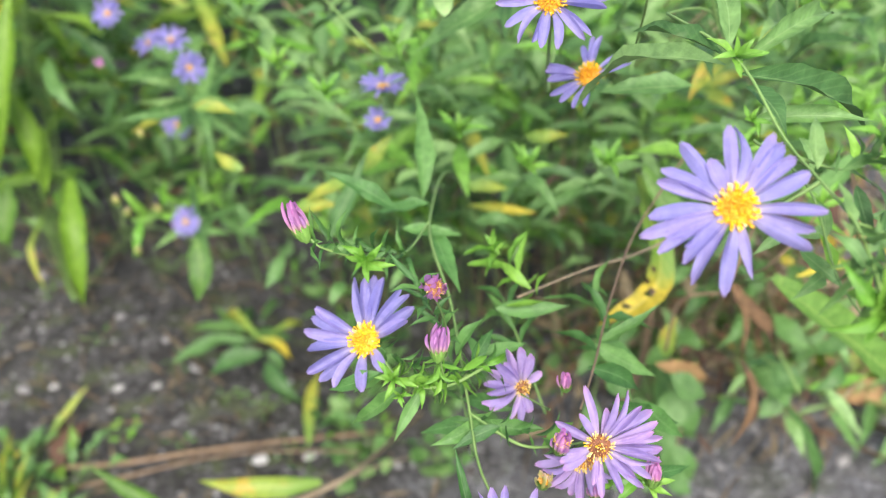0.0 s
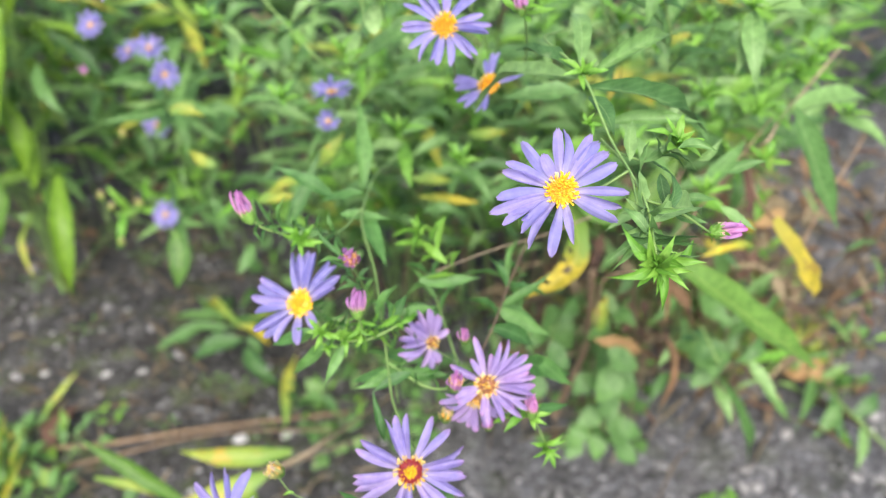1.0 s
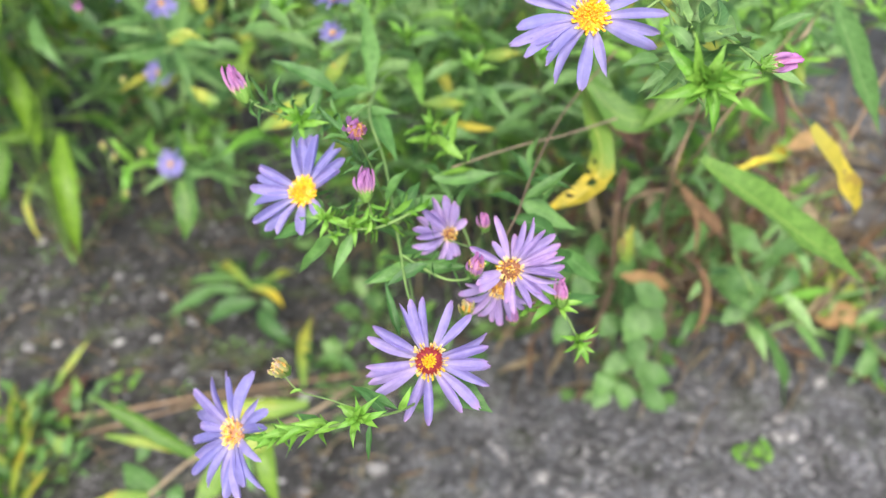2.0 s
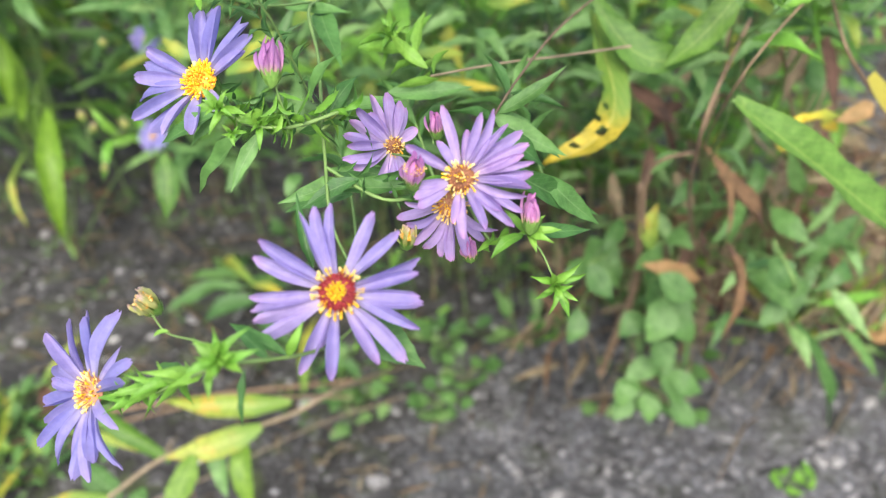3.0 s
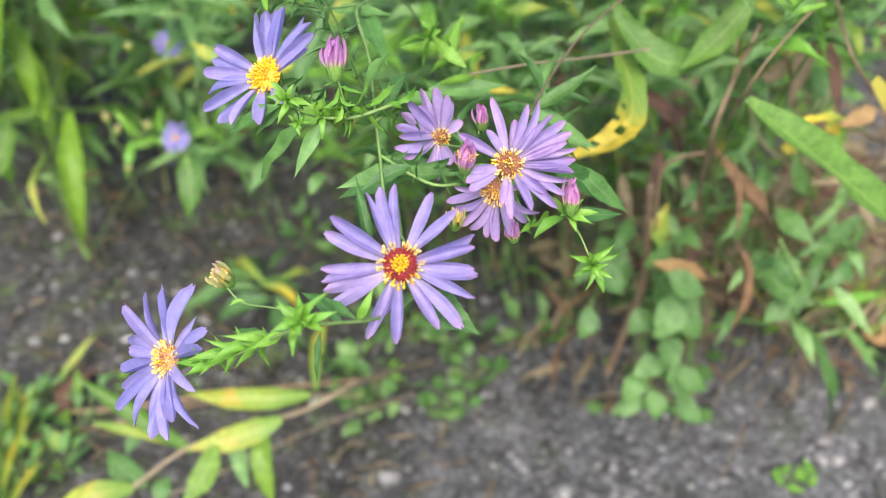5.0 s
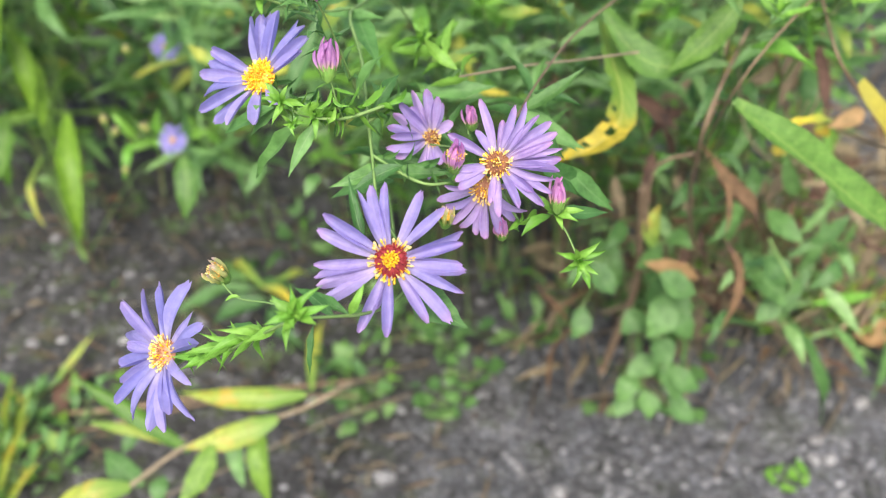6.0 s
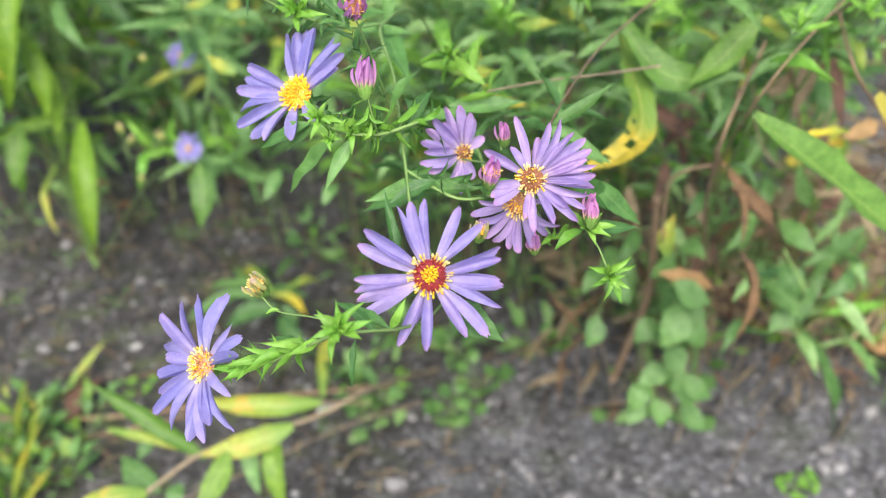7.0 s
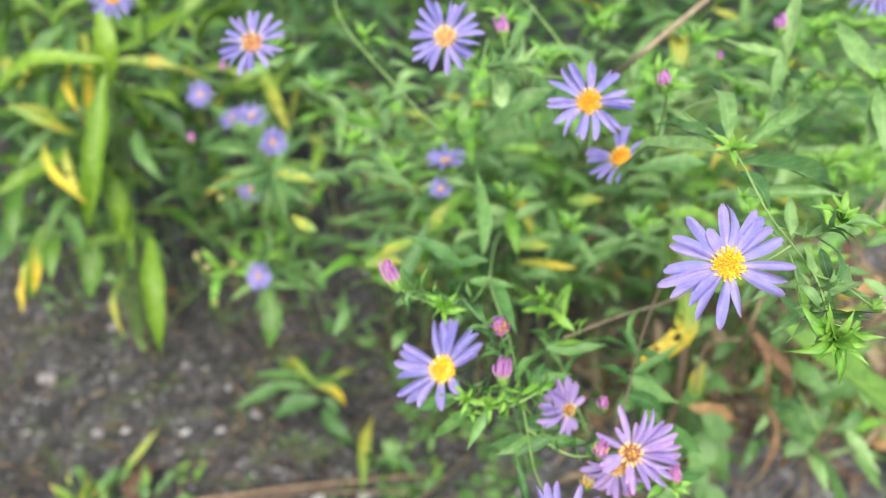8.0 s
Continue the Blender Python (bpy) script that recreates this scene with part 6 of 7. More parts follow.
sprig(strap_plant, (-0.4022, 0.4226, 0.2787), (-0.4029, 0.3875, 0.2615), 0.0140, "deep", n=(0.6, -0.1, 0.8), shape=1)


def leafy_stem(root, top, count, long, wide, kinds, label, droop=0.5):
    """A filler shoot: a curved stem with leaves set in a spiral up its length."""
    plant = thing("leafy_plant", root, label, "plant", "undergrowth behind the flowers")
    a, b = Vector(root), Vector(top)
    mid = a.lerp(b, 0.5) + Vector((rnd.uniform(-0.02, 0.02), 0.03, 0.05))
    stem(plant, [a, mid, b], 0.0018, 0.0007, STEM_BROWN if rnd.random() < 0.4 else STEM_GREEN)
    for i in range(count):
        f = 0.22 + 0.78 * (i + rnd.random()) / count
        p = a.lerp(mid, 2 * f) if f < 0.5 else mid.lerp(b, 2 * f - 1)
        w = i * 2.4 + rnd.uniform(-0.5, 0.5)
        out = Vector((math.cos(w), math.sin(w), 0))
        d = (out + Vector((0, -0.25, 0.75 * f + 0.15 - droop * rnd.random()))).normalized()
        s = long * rnd.uniform(0.65, 1.2) * (1 - 0.35 * max(0, f - 0.6))
        r = rnd.random()
        kind = kinds[2] if r < 0.06 else kinds[1] if r < 0.3 else kinds[0]
        leaf(plant, p, p + d * s, wide * rnd.uniform(0.75, 1.2), kind, Vector((0, -0.2, 1)) - out * 0.2)
    return plant


TALL = "green lance-leaved plant standing among the asters"
ASTERS, LONGS, LOWS = ("aster", "young", "pale"), ("deep", "long", "pale"), ("aster", "young", "dry")


def depth_of(x, y, z):
    return 0.8 * (y + 0.17) + 0.6 * (0.63 - z)


# close thicket behind the flowers
for i in range(34):
    x = -0.11 + 0.21 * ((i * 0.618) % 1.0)
    y = 0.25 + 0.30 * rnd.random()
    z = 0.455 - 0.25 * max(0.0, y - 0.30) - 0.40 * max(0.0, -0.02 - x) + rnd.uniform(-0.09, 0.015)
    if 0.03 < x < 0.11 and y < 0.36:
        y += 0.10
    leafy_stem((x + rnd.uniform(-0.05, 0.05), max(0.62, y + 0.14), 0.0), (x, y, z), 14, 0.054, 0.0100, ASTERS, TALL)
# to the side of the gravel
for i in range(26):
    y = 0.44 + 0.45 * rnd.random()
    z = 0.43 + rnd.uniform(-0.10, 0.05)
    x = min(0.08 + 0.30 * ((i * 0.618) % 1.0), 0.35 * depth_of(0, y, z) + 0.02)
    leafy_stem((x + rnd.uniform(-0.03, 0.02), max(0.66, y + 0.18), 0.0), (x, y, z), 14, 0.056, 0.0105, ASTERS, TALL)
# thicket over the dark soil
for i in range(21):
    x = -0.72 + 0.56 * ((i * 0.618) % 1.0)
    y = 0.52 + 0.40 * rnd.random()
    leafy_stem((x + rnd.uniform(-0.03, 0.03), max(0.70, y + 0.10), 0.0), (x, y, 0.30 + rnd.uniform(-0.08, 0.10)), 15, 0.066, 0.0125, LONGS, TALL, 0.8)
# long-leaved stems over the dark soil
for i in range(8):
    x = -0.62 + 0.36 * ((i * 0.618) % 1.0)
    y = 0.56 + 0.26 * rnd.random()
    leafy_stem((x, max(0.72, y + 0.1), 0.0), (x, y, 0.40 + rnd.uniform(-0.08, 0.06)), 12, 0.105, 0.0120, ("long", "long", "pale"), "tall stem with long drooping yellow-green leaves", 1.5)
# far thicket, past counting
def thicket_mesh(count):
    verts, faces, uvs = [], [], []
    for i in range(count):
        x = -1.25 + 2.3 * ((i * 0.618) % 1.0)
        y = 0.86 + 1.25 * rnd.random()
        top = 0.34 + rnd.uniform(-0.10, 0.10)
        for k in range(15):
            w = k * 2.4 + rnd.uniform(-0.5, 0.5)
            p = Vector((x + rnd.uniform(-0.02, 0.02), y, top * (0.25 + 0.75 * (k + rnd.random()) / 15)))
            d = Vector((math.cos(w), math.sin(w) - 0.25, rnd.uniform(-0.5, 0.7))).normalized()
            long, wide = 0.072 * rnd.uniform(0.6, 1.2), 0.013 * rnd.uniform(0.7, 1.2)
            m = placed(p, frame_of(d, (0, -0.2, 1)), wide, long, long)
            src = LEAVES["aster" if k % 3 else "long"][rnd.randrange(5)]
            n = len(verts)
            verts += [tuple(m @ v.co) for v in src.vertices]
            uvs += [(0.5 * (j % 3), (j // 3) / 11) for j in range(len(src.vertices))]
            faces += [tuple(n + q for q in pl.vertices) for pl in src.polygons]
    return bare("thicket", verts, faces, [LEAF_MASS], uvs)


thicket = new("thicket", thicket_mesh(380))
tagged(thicket, "dense green lance-leaved thicket beyond the flowers", "undergrowth", kind="stuff")
# lower undergrowth
for i in range(64):
    x = -0.62 + 1.0 * ((i * 0.618) % 1.0)
    y = 0.62 + 0.35 * rnd.random() + 0.5 * max(0, x - 0.15)
    if x > 0.06 and i % 2:
        continue
    leafy_stem((x, y + 0.03, 0.0), (x + rnd.uniform(-0.04, 0.04), y - 0.03, 0.13 + rnd.uniform(-0.06, 0.07)), 11, 0.046, 0.0110, LOWS, "low green plant in the shade of the asters")


def weed(at, count, long, wide, kinds, label, group, rise=0.4):
    plant = thing("weed", at, label, "weed", group)
    for i in range(count):
        w = i * 2.4 + rnd.uniform(-0.6, 0.6)
        d = Vector((math.cos(w), math.sin(w), rise * rnd.uniform(0.3, 1.8))).normalized()
        reach = long * rnd.uniform(0.4, 1.5)
        a = Vector(at) + d * reach
        stem(plant, [at, Vector(at) + d * reach * 0.5 + Vector((0, 0, reach * 0.2)), a], 0.0007, 0.0005, name="stalk")
        leaf(plant, a, a + (d + Vector((0, 0, -0.3))).normalized() * long * rnd.uniform(0.5, 0.9), wide * rnd.uniform(0.7, 1.2), kinds[i % len(kinds)], Vector((0, -0.2, 1)))
    return plant


WEEDS = "small weeds on the gravel"
young_plant = thing("weed", (-0.2272, 0.5700, 0.0000), "young plant with narrow green leaves turning yellow", "weed", WEEDS)
stem(young_plant, [(-0.2272, 0.5700, 0.0), (-0.2272, 0.5680, 0.03), (-0.2086, 0.5123, 0.0550)], 0.0028, 0.0018)
leaf(young_plant, (-0.2331, 0.5109, 0.0550), (-0.2824, 0.4973, 0.0350), 0.0129, "deep", Vector((0, -0.5, 1)), shape=0)
leaf(young_plant, (-0.2159, 0.5232, 0.0550), (-0.2757, 0.5469, 0.0350), 0.0110, "deep", Vector((0, -0.5, 1)), shape=1)
leaf(young_plant, (-0.1950, 0.4948, 0.0550), (-0.2456, 0.4803, 0.0350), 0.0166, "deep", Vector((0, -0.5, 1)), shape=2)
leaf(young_plant, (-0.2037, 0.5126, 0.0550), (-0.2485, 0.5646, 0.0350), 0.0099, "pale", Vector((0, -0.5, 1)), shape=3)
leaf(young_plant, (-0.2102, 0.5197, 0.0550), (-0.1801, 0.5368, 0.0350), 0.0120, "deep", Vector((0, -0.5, 1)), shape=4)
leaf(young_plant, (-0.1929, 0.4843, 0.0550), (-0.1560, 0.4563, 0.0350), 0.0145, "deep", Vector((0, -0.5, 1)), shape=5)
leaf(young_plant, (-0.2061, 0.5125, 0.0550), (-0.1754, 0.5108, 0.0350), 0.0089, "yellow", Vector((0, -0.5, 1)), shape=6)
leaf(young_plant, (-0.2151, 0.5195, 0.0550), (-0.2259, 0.5824, 0.0350), 0.0100, "deep", Vector((0, -0.5, 1)), shape=7)
leaf(young_plant, (-0.2192, 0.5155, 0.0550), (-0.2620, 0.5761, 0.0350), 0.0100, "deep", Vector((0, -0.5, 1)), shape=0)
leaf(young_plant, (-0.1934, 0.4985, 0.0550), (-0.1819, 0.4924, 0.0350), 0.0098, "deep", Vector((0, -0.5, 1)), shape=1)
leaf(young_plant, (-0.2078, 0.5087, 0.0550), (-0.2726, 0.5163, 0.0350), 0.0089, "deep", Vector((0, -0.5, 1)), shape=2)
leaf(young_plant, (-0.1953, 0.5206, 0.0550), (-0.1726, 0.5529, 0.0350), 0.0080, "pale", Vector((0, -0.5, 1)), shape=3)
leaf(young_plant, (-0.2184, 0.5118, 0.0550), (-0.2365, 0.5036, 0.0350), 0.0109, "deep", Vector((0, -0.5, 1)), shape=4)
leaf(young_plant, (-0.2084, 0.5351, 0.0550), (-0.2010, 0.5923, 0.0350), 0.0091, "deep", Vector((0, -0.5, 1)), shape=5)
upright = thing("fallen_leaf", (-0.1531, 0.4425, 0.0000), "yellow-green leaf standing against the weeds", "leaf")
leaf(upright, (-0.1509, 0.4331, 0.0100), (-0.1517, 0.5039, 0.0300), 0.0110, "pale", Vector((0, -0.6, 1)), shape=1)
lone = thing("fallen_leaf", (-0.3760, 0.4392, 0.0000), "single yellow-green leaf rising from the soil", "leaf")
leaf(lone, (-0.3768, 0.4370, 0.0000), (-0.3469, 0.4745, 0.0300), 0.0066, "pale", Vector((0, -0.8, 1)), shape=0)
for i, (gx, gy) in enumerate(((-0.1262, 0.4595), (-0.1091, 0.5686), (-0.1530, 0.6191), (-0.0983, 0.4408), (-0.2009, 0.6545), (-0.0785, 0.5064), (-0.1447, 0.6986))):
    weed((gx, gy, 0.0), 13, 0.026, 0.012, ("aster", "round", "young"), "low leafy weed under the flowers", "weeds under the flowers", 1.1)
weed((-0.5100, 0.6523, 0.0300), 5, 0.020, 0.010, ("aster",), "weed with narrow green leaves on bare soil", WEEDS, 0.6)
weed((0.1235, 0.4864, 0.0300), 13, 0.026, 0.020, ("soft", "round", "soft"), "low weed with rounded soft green leaves", WEEDS, 0.9)
weed((0.1388, 0.4531, 0.0000), 12, 0.020, 0.016, ("soft", "round", "soft"), "low weed with rounded soft green leaves", WEEDS, 0.5)
weed((0.1031, 0.4512, 0.0000), 8, 0.020, 0.016, ("soft", "round", "soft"), "low weed with rounded soft green leaves", WEEDS, 0.5)
weed((-0.0448, 0.4304, 0.0000), 14, 0.018, 0.014, ("soft", "round", "soft"), "low weed with rounded soft green leaves", WEEDS, 0.5)
weed((-0.0245, 0.4643, 0.0000), 10, 0.018, 0.014, ("soft", "round", "soft"), "low weed with rounded soft green leaves", WEEDS, 0.5)
weed((-0.1116, 0.4205, 0.0000), 10, 0.018, 0.015, ("round",), "low weed with rounded soft green leaves", WEEDS, 0.5)
weed((0.2160, 0.3670, 0.0000), 9, 0.0085, 0.011, ("fresh", "tender", "fresh"), "bright green seedling on the gravel", WEEDS, 0.3)
weed((-0.3184, 0.4465, 0.0000), 4, 0.010, 0.014, ("fresh",), "bright green seedling on the gravel", WEEDS, 0.3)
weed((0.2310, 0.5192, 0.0500), 14, 0.036, 0.014, ("aster", "round"), "weed with narrow green leaves on bare soil", WEEDS, 0.8)
weed((0.3345, 0.4839, 0.0000), 9, 0.028, 0.012, ("aster", "young", "dry"), "weed with narrow green leaves on bare soil", WEEDS, 0.4)
weed((-0.3762, 0.3619, 0.0000), 17, 0.022, 0.0055, ("soft", "deep", "aster"), "tuft of narrow bright green leaves", WEEDS, 1.2)

for gx, gy in ((0.119, 0.468), (0.158, 0.504), (0.104, 0.560), (0.268, 0.547), (0.312, 0.580), (0.327, 0.493), (0.364, 0.552), (0.055, 0.550), (0.018, 0.504), (-0.006, 0.595)):
    weed((gx, gy, 0.0), 9, 0.026, 0.011, ("soft", "aster", "young"), "low weed with soft green leaves", "low weeds by the gravel", 1.2)
for i in range(15):
    x = 0.07 + 0.26 * ((i * 0.618) % 1.0)
    y = 0.42 + 0.5 * max(0.0, x - 0.10) + 0.22 * rnd.random()
    leafy_stem((x, y + 0.05, 0.0), (x + rnd.uniform(-.03, .03), y - 0.03, 0.16 + rnd.uniform(-0.08, 0.10)), 13, 0.040, 0.0085, ("straw", "young", "dry"), "half-withered weed with thin straw-coloured leaves by gravel")
for i in range(5):
    x, y = 0.11 + 0.25 * ((i * 0.618) % 1.0), 0.50 + 0.26 * rnd.random()
    weed((x, y, 0.0), 12, 0.032, 0.010, ("aster", "young", "long"), "low straggling weed with narrow green leaves", "straggling weeds by the gravel", 1.6)
for i in range(3):
    x, y = -0.10 + 0.22 * ((i * 0.618) % 1.0), 0.46 + 0.10 * rnd.random()
    weed((x, y, 0.0), 11, 0.028, 0.011, ("aster", "round"), "low leafy weed under the flowers", "weeds under the flowers", 1.3)
for i in range(8):
    x, y = 0.10 + 0.20 * ((i * 0.618) % 1.0), 0.48 + 0.2 * rnd.random()
    stalk = thing("dry_stalk", (x, y, 0.0), "thin brown dry stalk standing in the weeds", "twig", "dry stalks in the weeds")
    stem(stalk, [(x, y, 0.0), (x + rnd.uniform(-.03, .03), y - 0.02, 0.08), (x + rnd.uniform(-.06, .06), y - 0.05, 0.15 + 0.08 * rnd.random())], 0.0016, 0.0008, STRAW if i % 2 else STEM_BROWN)

for i in range(24):
    x = 0.06 + 0.30 * ((i * 0.618) % 1.0)
    y = 0.40 + 0.4 * max(0.0, x - 0.12) + 0.26 * rnd.random()
    stalk = thing("dry_stalk", (x, y, 0.0), "thin straw-brown dry stalk with withered leaves", "twig", "dry stalks in the weeds")
    lean, tall = rnd.uniform(-.08, .08), 0.10 + 0.22 * rnd.random()
    tip = Vector((x + lean, y - 0.08 * rnd.random(), tall))
    stem(stalk, [(x, y, 0.0), (x + lean * 0.3, y - 0.02, tall * 0.5), tip], 0.0017, 0.0010, STRAW if i % 3 else STEM_BROWN)
    for k in range(4):
        p = Vector((x, y, 0.0)).lerp(tip, 0.35 + 0.2 * k)
        d = Vector((rnd.uniform(-1, 1), rnd.uniform(-1, 0.4), rnd.uniform(-1.2, 0.1))).normalized()
        leaf(stalk, p, p + d * rnd.uniform(0.02, 0.045), rnd.uniform(0.003, 0.007), "dry" if k % 2 else "straw", Vector((0, -0.4, 1)))
for i in range(44):
    x = 0.07 + 0.27 * ((i * 0.618) % 1.0)
    y = 0.30 + 0.5 * max(0.0, x - 0.14) + 0.16 * rnd.random()
    stalk = thing("dry_stalk", (x, y + 0.10, 0.0), "thin brown stalk with shrivelled hanging leaves", "twig", "dry stalks in the weeds")
    lean, tall = rnd.uniform(-.07, .07), 0.20 + 0.16 * rnd.random()
    tip = Vector((x + lean, y - 0.02, tall))
    stem(stalk, [(x, y + 0.10, 0.0), (x + lean * 0.4, y + 0.06, tall * 0.5), tip], 0.0015, 0.0008, STRAW if i % 3 else STEM_BROWN)
    for k in range(5):
        p = Vector((x, y + 0.08, 0.02)).lerp(tip, 0.30 + 0.15 * k)
        d = Vector((rnd.uniform(-1, 1), rnd.uniform(-0.6, 0.4), rnd.uniform(-1.3, 0.2))).normalized()
        leaf(stalk, p, p + d * rnd.uniform(0.015, 0.04), rnd.uniform(0.002, 0.005), ("straw", "dry", "dead", "aster")[(i + k) % 4], Vector((0, -0.5, 1)))
for i in range(26):
    x, y = -0.50 + 0.47 * ((i * 0.618) % 1.0), 0.40 + 0.34 * rnd.random()
    weed((x, y, height(x, y)), 5, 0.010, 0.0035, ("young", "aster", "deep"), "tiny green seedling on dark soil", "seedlings on the soil", 0.5)
for i, (gx, gy) in enumerate(((-0.3559, 0.3066), (-0.3698, 0.3565), (-0.3903, 0.3321))):
    blades = thing("grass_tuft", (gx, gy, 0.0), "tuft of light green grass blades", "grass", "grass tufts on the soil")
    for k in range(4):
        a = k * 2.4 + i
        d = Vector((math.cos(a) * 0.5, math.sin(a) * 0.5, rnd.uniform(0.5, 1.2))).normalized()
        leaf(blades, (gx, gy, 0.0), Vector((gx, gy, 0.0)) + d * rnd.uniform(0.04, 0.08), rnd.uniform(0.004, 0.006), "long" if k % 3 else "pale", Vector((0, -1, 0.4)))

for gx, gy in ((-0.372, 0.374), (-0.329, 0.336), (-0.358, 0.324), (-0.332, 0.388), (-0.375, 0.411)):
    weed((gx, gy, 0.0), 13, 0.024, 0.0085, ("soft", "long", "aster"), "lush bright green weed on the soil", "lush weeds", 1.1)
for i, (gx, gy) in enumerate(((-0.3928, 0.3860), (-0.3570, 0.3284))):
    weed((gx, gy, 0.0), 20, 0.022, 0.0050, ("long", "soft", "pale"), "lush bright green weed on the soil", "lush weeds", 1.3)
for i, (gx, gy) in enumerate(((0.2953, 0.5632), (0.3129, 0.5178), (0.2447, 0.5295), (0.1542, 0.5902))):
    weed((gx, gy, 0.0), 14, 0.030, 0.0095, ("young", "aster", "pale"), "light green weed with narrow leaves by the gravel", "light weeds by the gravel", 1.2)
    blades = thing("grass_tuft", (gx, gy + 0.02, 0.0), "sparse tuft of thin drooping grass", "grass", "grass tufts by the gravel")
    for k in range(7):
        a = k * 2.4 + i
        d = Vector((math.cos(a) * 0.7, math.sin(a) * 0.7 - 0.2, rnd.uniform(0.3, 1.0))).normalized()
        leaf(blades, (gx, gy + 0.02, 0.0), Vector((gx, gy + 0.02, 0.0)) + d * rnd.uniform(0.06, 0.11), rnd.uniform(0.003, 0.006), "long" if k % 3 else "pale", Vector((0, -1, 0.5)))

# litter of dry leaves and straw by the gravel
def litter_mesh(count):
    verts, faces, uvs = [], [], []
    for i in range(count):
        x = 0.02 + 0.52 * rnd.random()
        y = 0.40 + 0.5 * max(0.0, x - 0.18) + 0.36 * rnd.random() ** 0.9
        if i % 13 == 1:
            x, y = -0.45 + 0.45 * rnd.random(), 0.40 + 0.40 * rnd.random()
        w = rnd.uniform(0, 6.28)
        d = Vector((math.cos(w), math.sin(w), rnd.uniform(-0.15, 0.35))).normalized()
        straw = i % 13 == 1 or i % 4
        long = rnd.uniform(0.03, 0.09) if straw else rnd.uniform(0.018, 0.04)
        wide = rnd.uniform(0.0012, 0.0026) if straw else rnd.uniform(0.005, 0.009)
        p = Vector((x, y, height(x, y) + 0.003 + 0.02 * rnd.random() ** 2))
        m = placed(p, frame_of(d, (rnd.uniform(-.6, .6), rnd.uniform(-.6, .6), 1)), wide, long, long)
        if i > 320:
            p.x, p.y = -0.62 + 0.62 * rnd.random(), 0.30 + 0.50 * rnd.random()
            p.z = height(p.x, p.y) + 0.002 + 0.004 * rnd.random()
            long, wide = rnd.uniform(0.006, 0.03), rnd.uniform(0.0008, 0.0028)
            m = placed(p, frame_of(d, (rnd.uniform(-.6, .6), rnd.uniform(-.6, .6), 1)), wide, long, long)
        src = LEAVES["straw" if straw else "dry"][rnd.randrange(5)]
        n = len(verts)
        verts += [tuple(m @ v.co) for v in src.vertices]
        uvs += [(0.5 * (j % 3), (j // 3) / 11) for j in range(len(src.vertices))]
        faces += [tuple(n + q for q in pl.vertices) for pl in src.polygons]
    return bare("leaf_litter", verts, faces, [LEAF_LITTER], uvs)


litter = new("leaf_litter", litter_mesh(900))
tagged(litter, "brown leaf litter and straw on the ground", "leaf litter", kind="stuff")
# pale dead stems through the canopy
for i in range(22):
    x = -0.16 + 0.42 * ((i * 0.618) % 1.0)
    y = 0.36 + 0.22 * rnd.random()
    stalk = thing("dry_stalk", (x, y + 0.2, 0.0), "thin straw-coloured dead stem among the leaves", "twig", "dead stems in the canopy")
    lean = rnd.uniform(-.16, .16)
    z = 0.44 - 0.25 * max(0.0, y - 0.30) - 0.40 * max(0.0, -0.02 - x)
    stem(stalk, [(x, y + 0.2, 0.0), (x + lean * 0.3, y + 0.1, z * 0.6), (x + lean, y - 0.02, z)], 0.0018, 0.0011, STRAW if i % 2 else STEM_BROWN)

runner = thing("weed", (0.3332, 0.5466, 0.0000), "straggling green weed creeping over the gravel", "weed")
stem(runner, [(0.3283, 0.5591, 0.0000), (0.3242, 0.4890, 0.0300), (0.3331, 0.4421, 0.0400), (0.3617, 0.4057, 0.0300)], 0.0050, 0.0034)
leaf(runner, (0.3198, 0.5003, 0.0300), (0.2897, 0.4341, 0.0200), 0.0110, "aster", Vector((0, -0.6, 1)), shape=1)
leaf(runner, (0.3247, 0.4632, 0.0400), (0.3268, 0.4180, 0.0200), 0.0110, "aster", Vector((0, -0.6, 1)), shape=0)
leaf(runner, (0.3289, 0.4525, 0.0400), (0.3024, 0.4275, 0.0200), 0.0140, "deep", Vector((0, -0.6, 1)), shape=1)
leaf(runner, (0.3358, 0.4352, 0.0400), (0.3590, 0.4566, 0.0500), 0.0140, "deep", Vector((0, -0.6, 1)), shape=2)
leaf(runner, (0.3242, 0.4890, 0.0300), (0.3498, 0.4896, 0.0500), 0.0120, "aster", Vector((0, -0.6, 1)), shape=1)
leaf(runner, (0.3397, 0.4251, 0.0400), (0.3299, 0.3922, 0.0200), 0.0100, "aster", Vector((0, -0.6, 1)), shape=1)
yellowing = thing("leafy_plant", (-0.0622, 0.4849, 0.0), "low stalk with broad leaves turning from green to yellow", "plant")
stem(yellowing, [(-0.0622, 0.4849, 0.0), (-0.0775, 0.2873, 0.1584), (-0.1045, 0.2531, 0.1664), (-0.1591, 0.2229, 0.1669), (-0.1851, 0.1935, 0.1640)], 0.0036, 0.0030, STRAW)
leaf(yellowing, (-0.0992, 0.2508, 0.1799), (-0.1677, 0.2421, 0.1869), 0.0124, "pale", n=(0.05, -0.75, 0.66), shape=1)
leaf(yellowing, (-0.1124, 0.2349, 0.1767), (-0.1620, 0.2176, 0.1686), 0.0144, "pale", n=(0.05, -0.75, 0.66), shape=4)
leaf(yellowing, (-0.1605, 0.2204, 0.1636), (-0.2250, 0.2350, 0.2035), 0.0104, "long", n=(0.05, -0.75, 0.66), shape=0)
leaf(yellowing, (-0.1465, 0.2199, 0.1694), (-0.1627, 0.1963, 0.1470), 0.0137, "long", n=(0.05, -0.75, 0.66), shape=4)
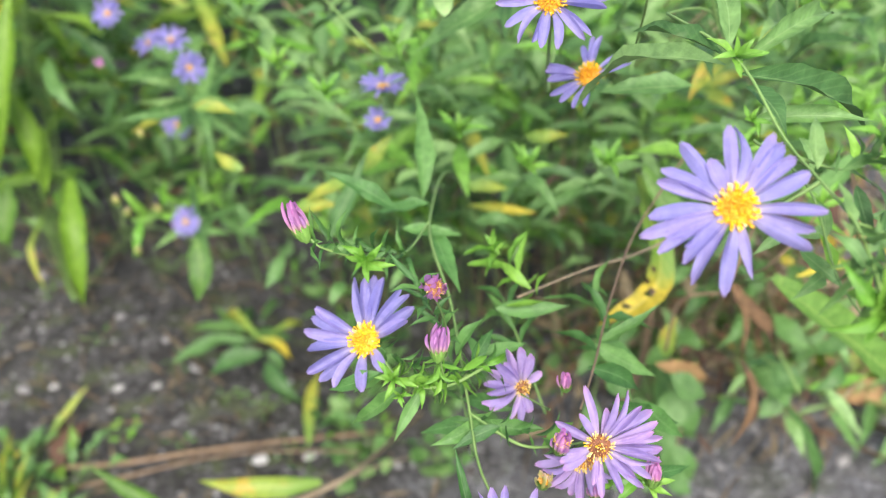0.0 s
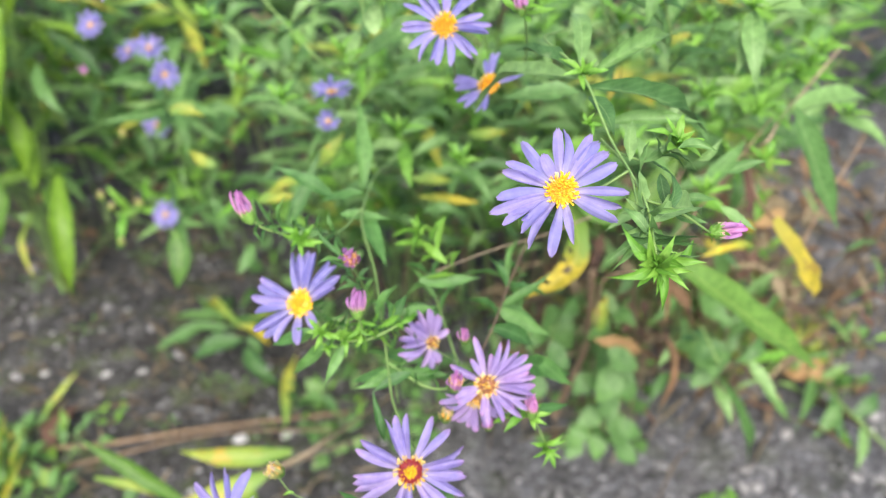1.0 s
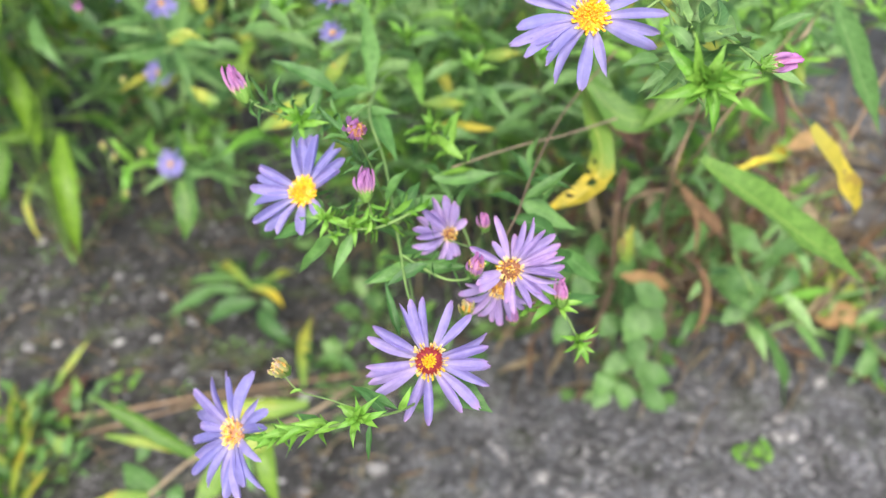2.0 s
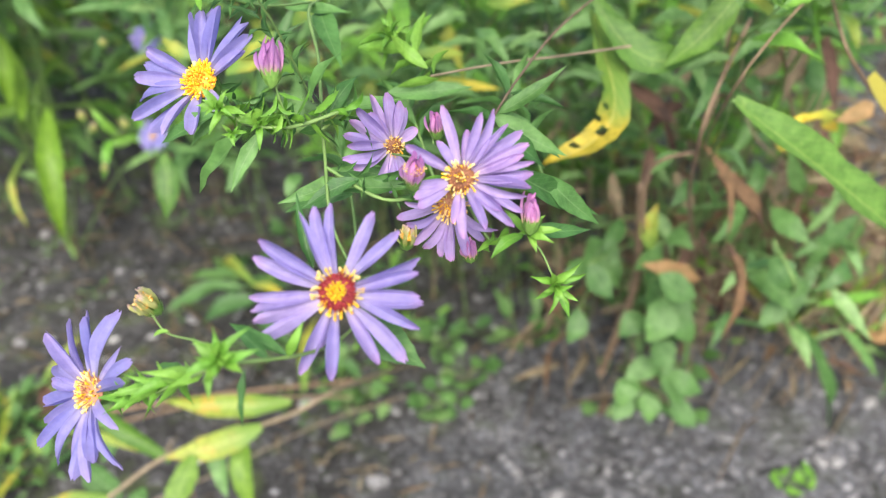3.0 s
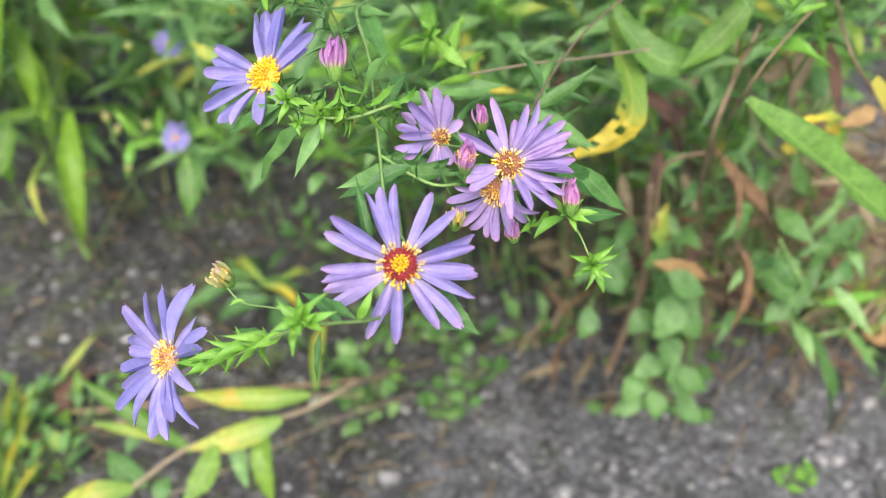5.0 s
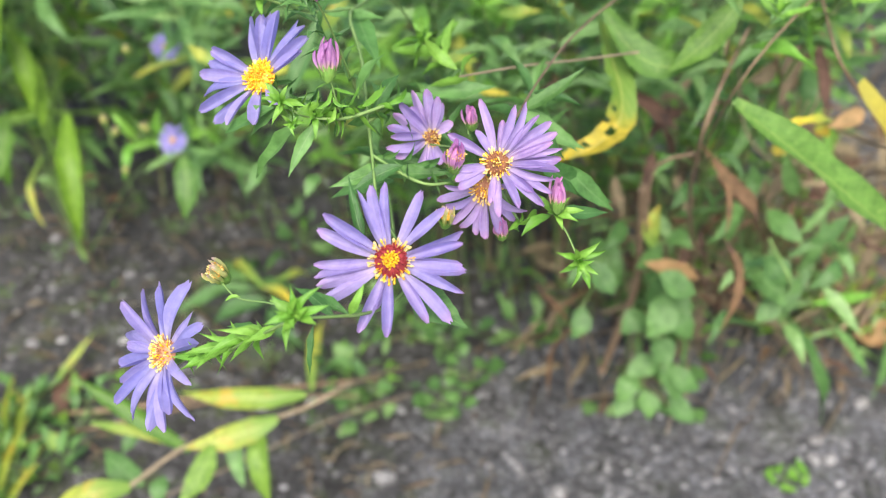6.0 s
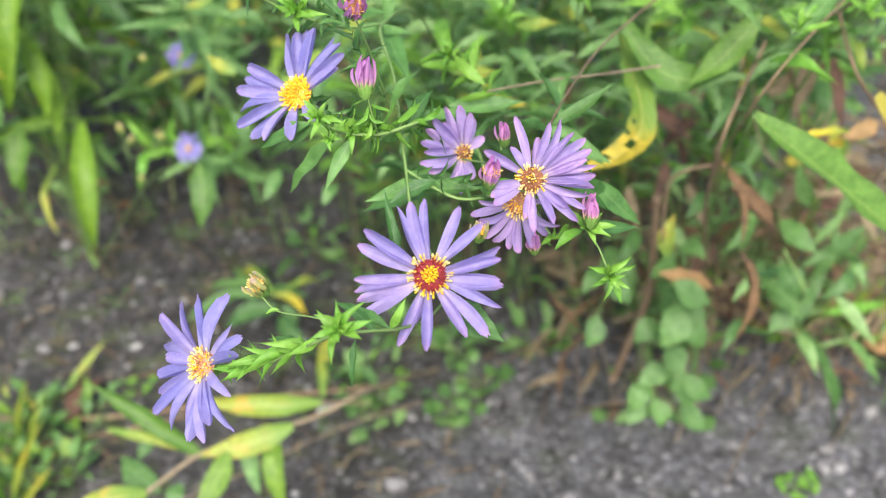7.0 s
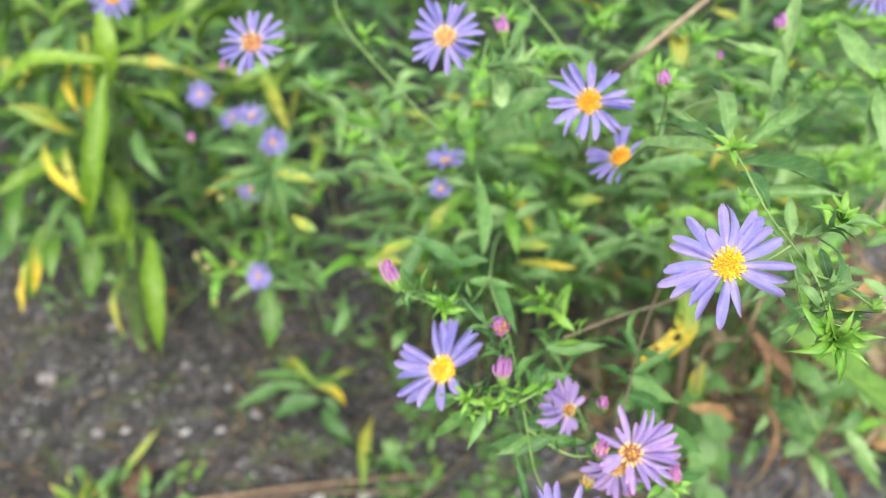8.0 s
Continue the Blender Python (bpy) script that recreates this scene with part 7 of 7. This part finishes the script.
leaf(yellowing, (-0.1250, 0.2403, 0.1689), (-0.1170, 0.2105, 0.1337), 0.0120, "long", n=(0.05, -0.75, 0.66), shape=3)
leaf(yellowing, (-0.1804, 0.1974, 0.1600), (-0.1991, 0.2034, 0.1804), 0.0155, "soft", n=(0.05, -0.75, 0.66), shape=4)
leaf(yellowing, (-0.1851, 0.1932, 0.1635), (-0.2233, 0.1809, 0.1608), 0.0140, "pale", n=(0.05, -0.75, 0.66), shape=3)
leaf(yellowing, (-0.1402, 0.2357, 0.1647), (-0.1317, 0.2146, 0.1420), 0.0092, "soft", n=(0.05, -0.75, 0.66), shape=0)
leaf(yellowing, (-0.2244, 0.2383, 0.1643), (-0.1704, 0.2311, 0.1542), 0.0057, "pale", n=(0.05, -0.75, 0.66), shape=8)
leaf(yellowing, (-0.1985, 0.2406, 0.1634), (-0.2042, 0.2263, 0.1526), 0.0086, "soft", n=(0.05, -0.75, 0.66), shape=1)
leaf(yellowing, (-0.1707, 0.2045, 0.1599), (-0.1716, 0.1922, 0.1512), 0.0102, "soft", n=(0.05, -0.75, 0.66), shape=3)
dead = thing("dead_leaf", (-0.3425, 0.4214, 0.0000), "brown dead leaf lying on the soil", "leaf")
leaf(dead, (-0.3501, 0.3930, 0.0120), (-0.3407, 0.4484, 0.0120), 0.022, "dead", Vector((0, 0, 1)), shape=1)
dead_2 = thing("dead_leaf", (0.3262, 0.5302, 0.0000), "brown dead leaf lying on the soil", "leaf")
leaf(dead_2, (0.2926, 0.5038, 0.0300), (0.3343, 0.4891, 0.0300), 0.024, "tan", shape=1)
straws = thing("dry_stalk", (-0.4106, 0.3997, 0.0000), "reddish dry stalk lying across the soil", "twig")
stem(straws, [(-0.4874, 0.3960, 0.0060), (-0.3331, 0.3998, 0.0100), (-0.2149, 0.4259, 0.0120), (-0.0979, 0.4533, 0.0080)], 0.0062, 0.0034, STEM_BROWN)
straws_2 = thing("dry_stalk", (-0.2875, 0.3890, 0.0000), "reddish dry stalk lying across the soil", "twig", "dry stalks on the ground")
stem(straws_2, [(-0.4608, 0.3410, 0.0080), (-0.3166, 0.3806, 0.0120), (-0.2120, 0.4151, 0.0160), (-0.1051, 0.4279, 0.0120)], 0.0044, 0.0022, STEM_BROWN)
straws_3 = thing("dry_stalk", (-0.2283, 0.3466, 0.0000), "thin dry stalk leaning over the soil", "twig", "dry stalks on the ground")
stem(straws_3, [(-0.2961, 0.2865, 0.0100), (-0.2183, 0.3075, 0.0300), (-0.1221, 0.3586, 0.0500), (-0.0598, 0.3813, 0.0600)], 0.0016, 0.0010, STRAW)

# ---------------------------------------------------------------- stones, last
for i in range(300):
    x = rnd.uniform(-0.55, 0.5)
    y = rnd.uniform(0.24, 0.85)
    s = 0.0020 + 0.0054 * rnd.random() ** 3
    if x < -0.04 and i % 2:
        x = -x
    pale = rnd.random() < 0.04
    s = min(s, 0.0040) if pale else s
    me = rnd.choice(PALE) if pale else rnd.choice(PEBBLES)
    piece("stone", me, ground, Matrix.Translation((x, y, height(x, y) + s * 0.15)) @ Euler((rnd.uniform(-.4, .4), rnd.uniform(-.4, .4), rnd.uniform(0, 6))).to_matrix().to_4x4() @ Matrix.Diagonal((s * rnd.uniform(1, 1.6), s, s, 1)))

for i, (gx, gy) in enumerate(((-0.5067, 0.5716), (-0.2722, 0.5291), (-0.4240, 0.4993), (-0.3647, 0.5968), (-0.0789, 0.3469))):
    s = (0.0095, 0.0055, 0.0060, 0.0050, 0.0080)[i]
    piece("stone", PEBBLES[i], ground, Matrix.Translation((gx, gy, height(gx, gy) + s * 0.25)) @ Matrix.Diagonal((s * 1.35, s, s, 1)))


for gx, gy, s in ((-0.190, 0.421, 0.0085), (-0.151, 0.430, 0.0075), (-0.271, 0.528, 0.0065), (-0.300, 0.501, 0.0055), (-0.396, 0.503, 0.0060), (0.317, 0.462, 0.0060)):
    piece("stone", PALE[1], ground, Matrix.Translation((gx, gy, height(gx, gy))) @ Matrix.Diagonal((s, s * 0.85, s * 0.8, 1)))


def gravel_mesh(count):
    tris = [[(v.co.x, v.co.y, v.co.z) for v in me.vertices] for me in PEBBLES]
    polys = [tuple(p.vertices) for p in PEBBLES[0].polygons]
    verts, faces = [], []
    for i in range(count):
        x, y = rnd.uniform(-0.75, 0.7), 0.18 + 1.0 * rnd.random() ** 1.3
        if x < -0.02 and rnd.random() < 0.6:
            continue
        s = 0.0010 + 0.0020 * rnd.random() ** 2
        z, c, d = height(x, y) + s * 0.2, math.cos(i), math.sin(i)
        n = len(verts)
        for a, b, e in tris[i % 8]:
            verts.append((x + s * 1.25 * (a * c - b * d), y + s * (a * d + b * c), z + s * e))
        faces += [tuple(n + k for k in p) for p in polys]
    return bare("gravel", verts, faces, [GRIT], smooth=False)


gm, gnt, gb = mat("grit")
gi = gnt.nodes.new("ShaderNodeNewGeometry")
gnt.links.new(ramp(gnt, gi.outputs["Random Per Island"], [(0.0, (0.055, 0.053, 0.053)), (0.6, (0.155, 0.151, 0.152)), (0.95, (0.25, 0.246, 0.25)), (1.0, (0.38, 0.375, 0.375))]), gb.inputs["Base Color"])
gb.inputs["Roughness"].default_value = 0.85
GRIT = gm
gravel = piece("gravel", gravel_mesh(24000), ground, Matrix())
tagged(gravel, "fine grey gravel scattered over the soil", kind="stuff")
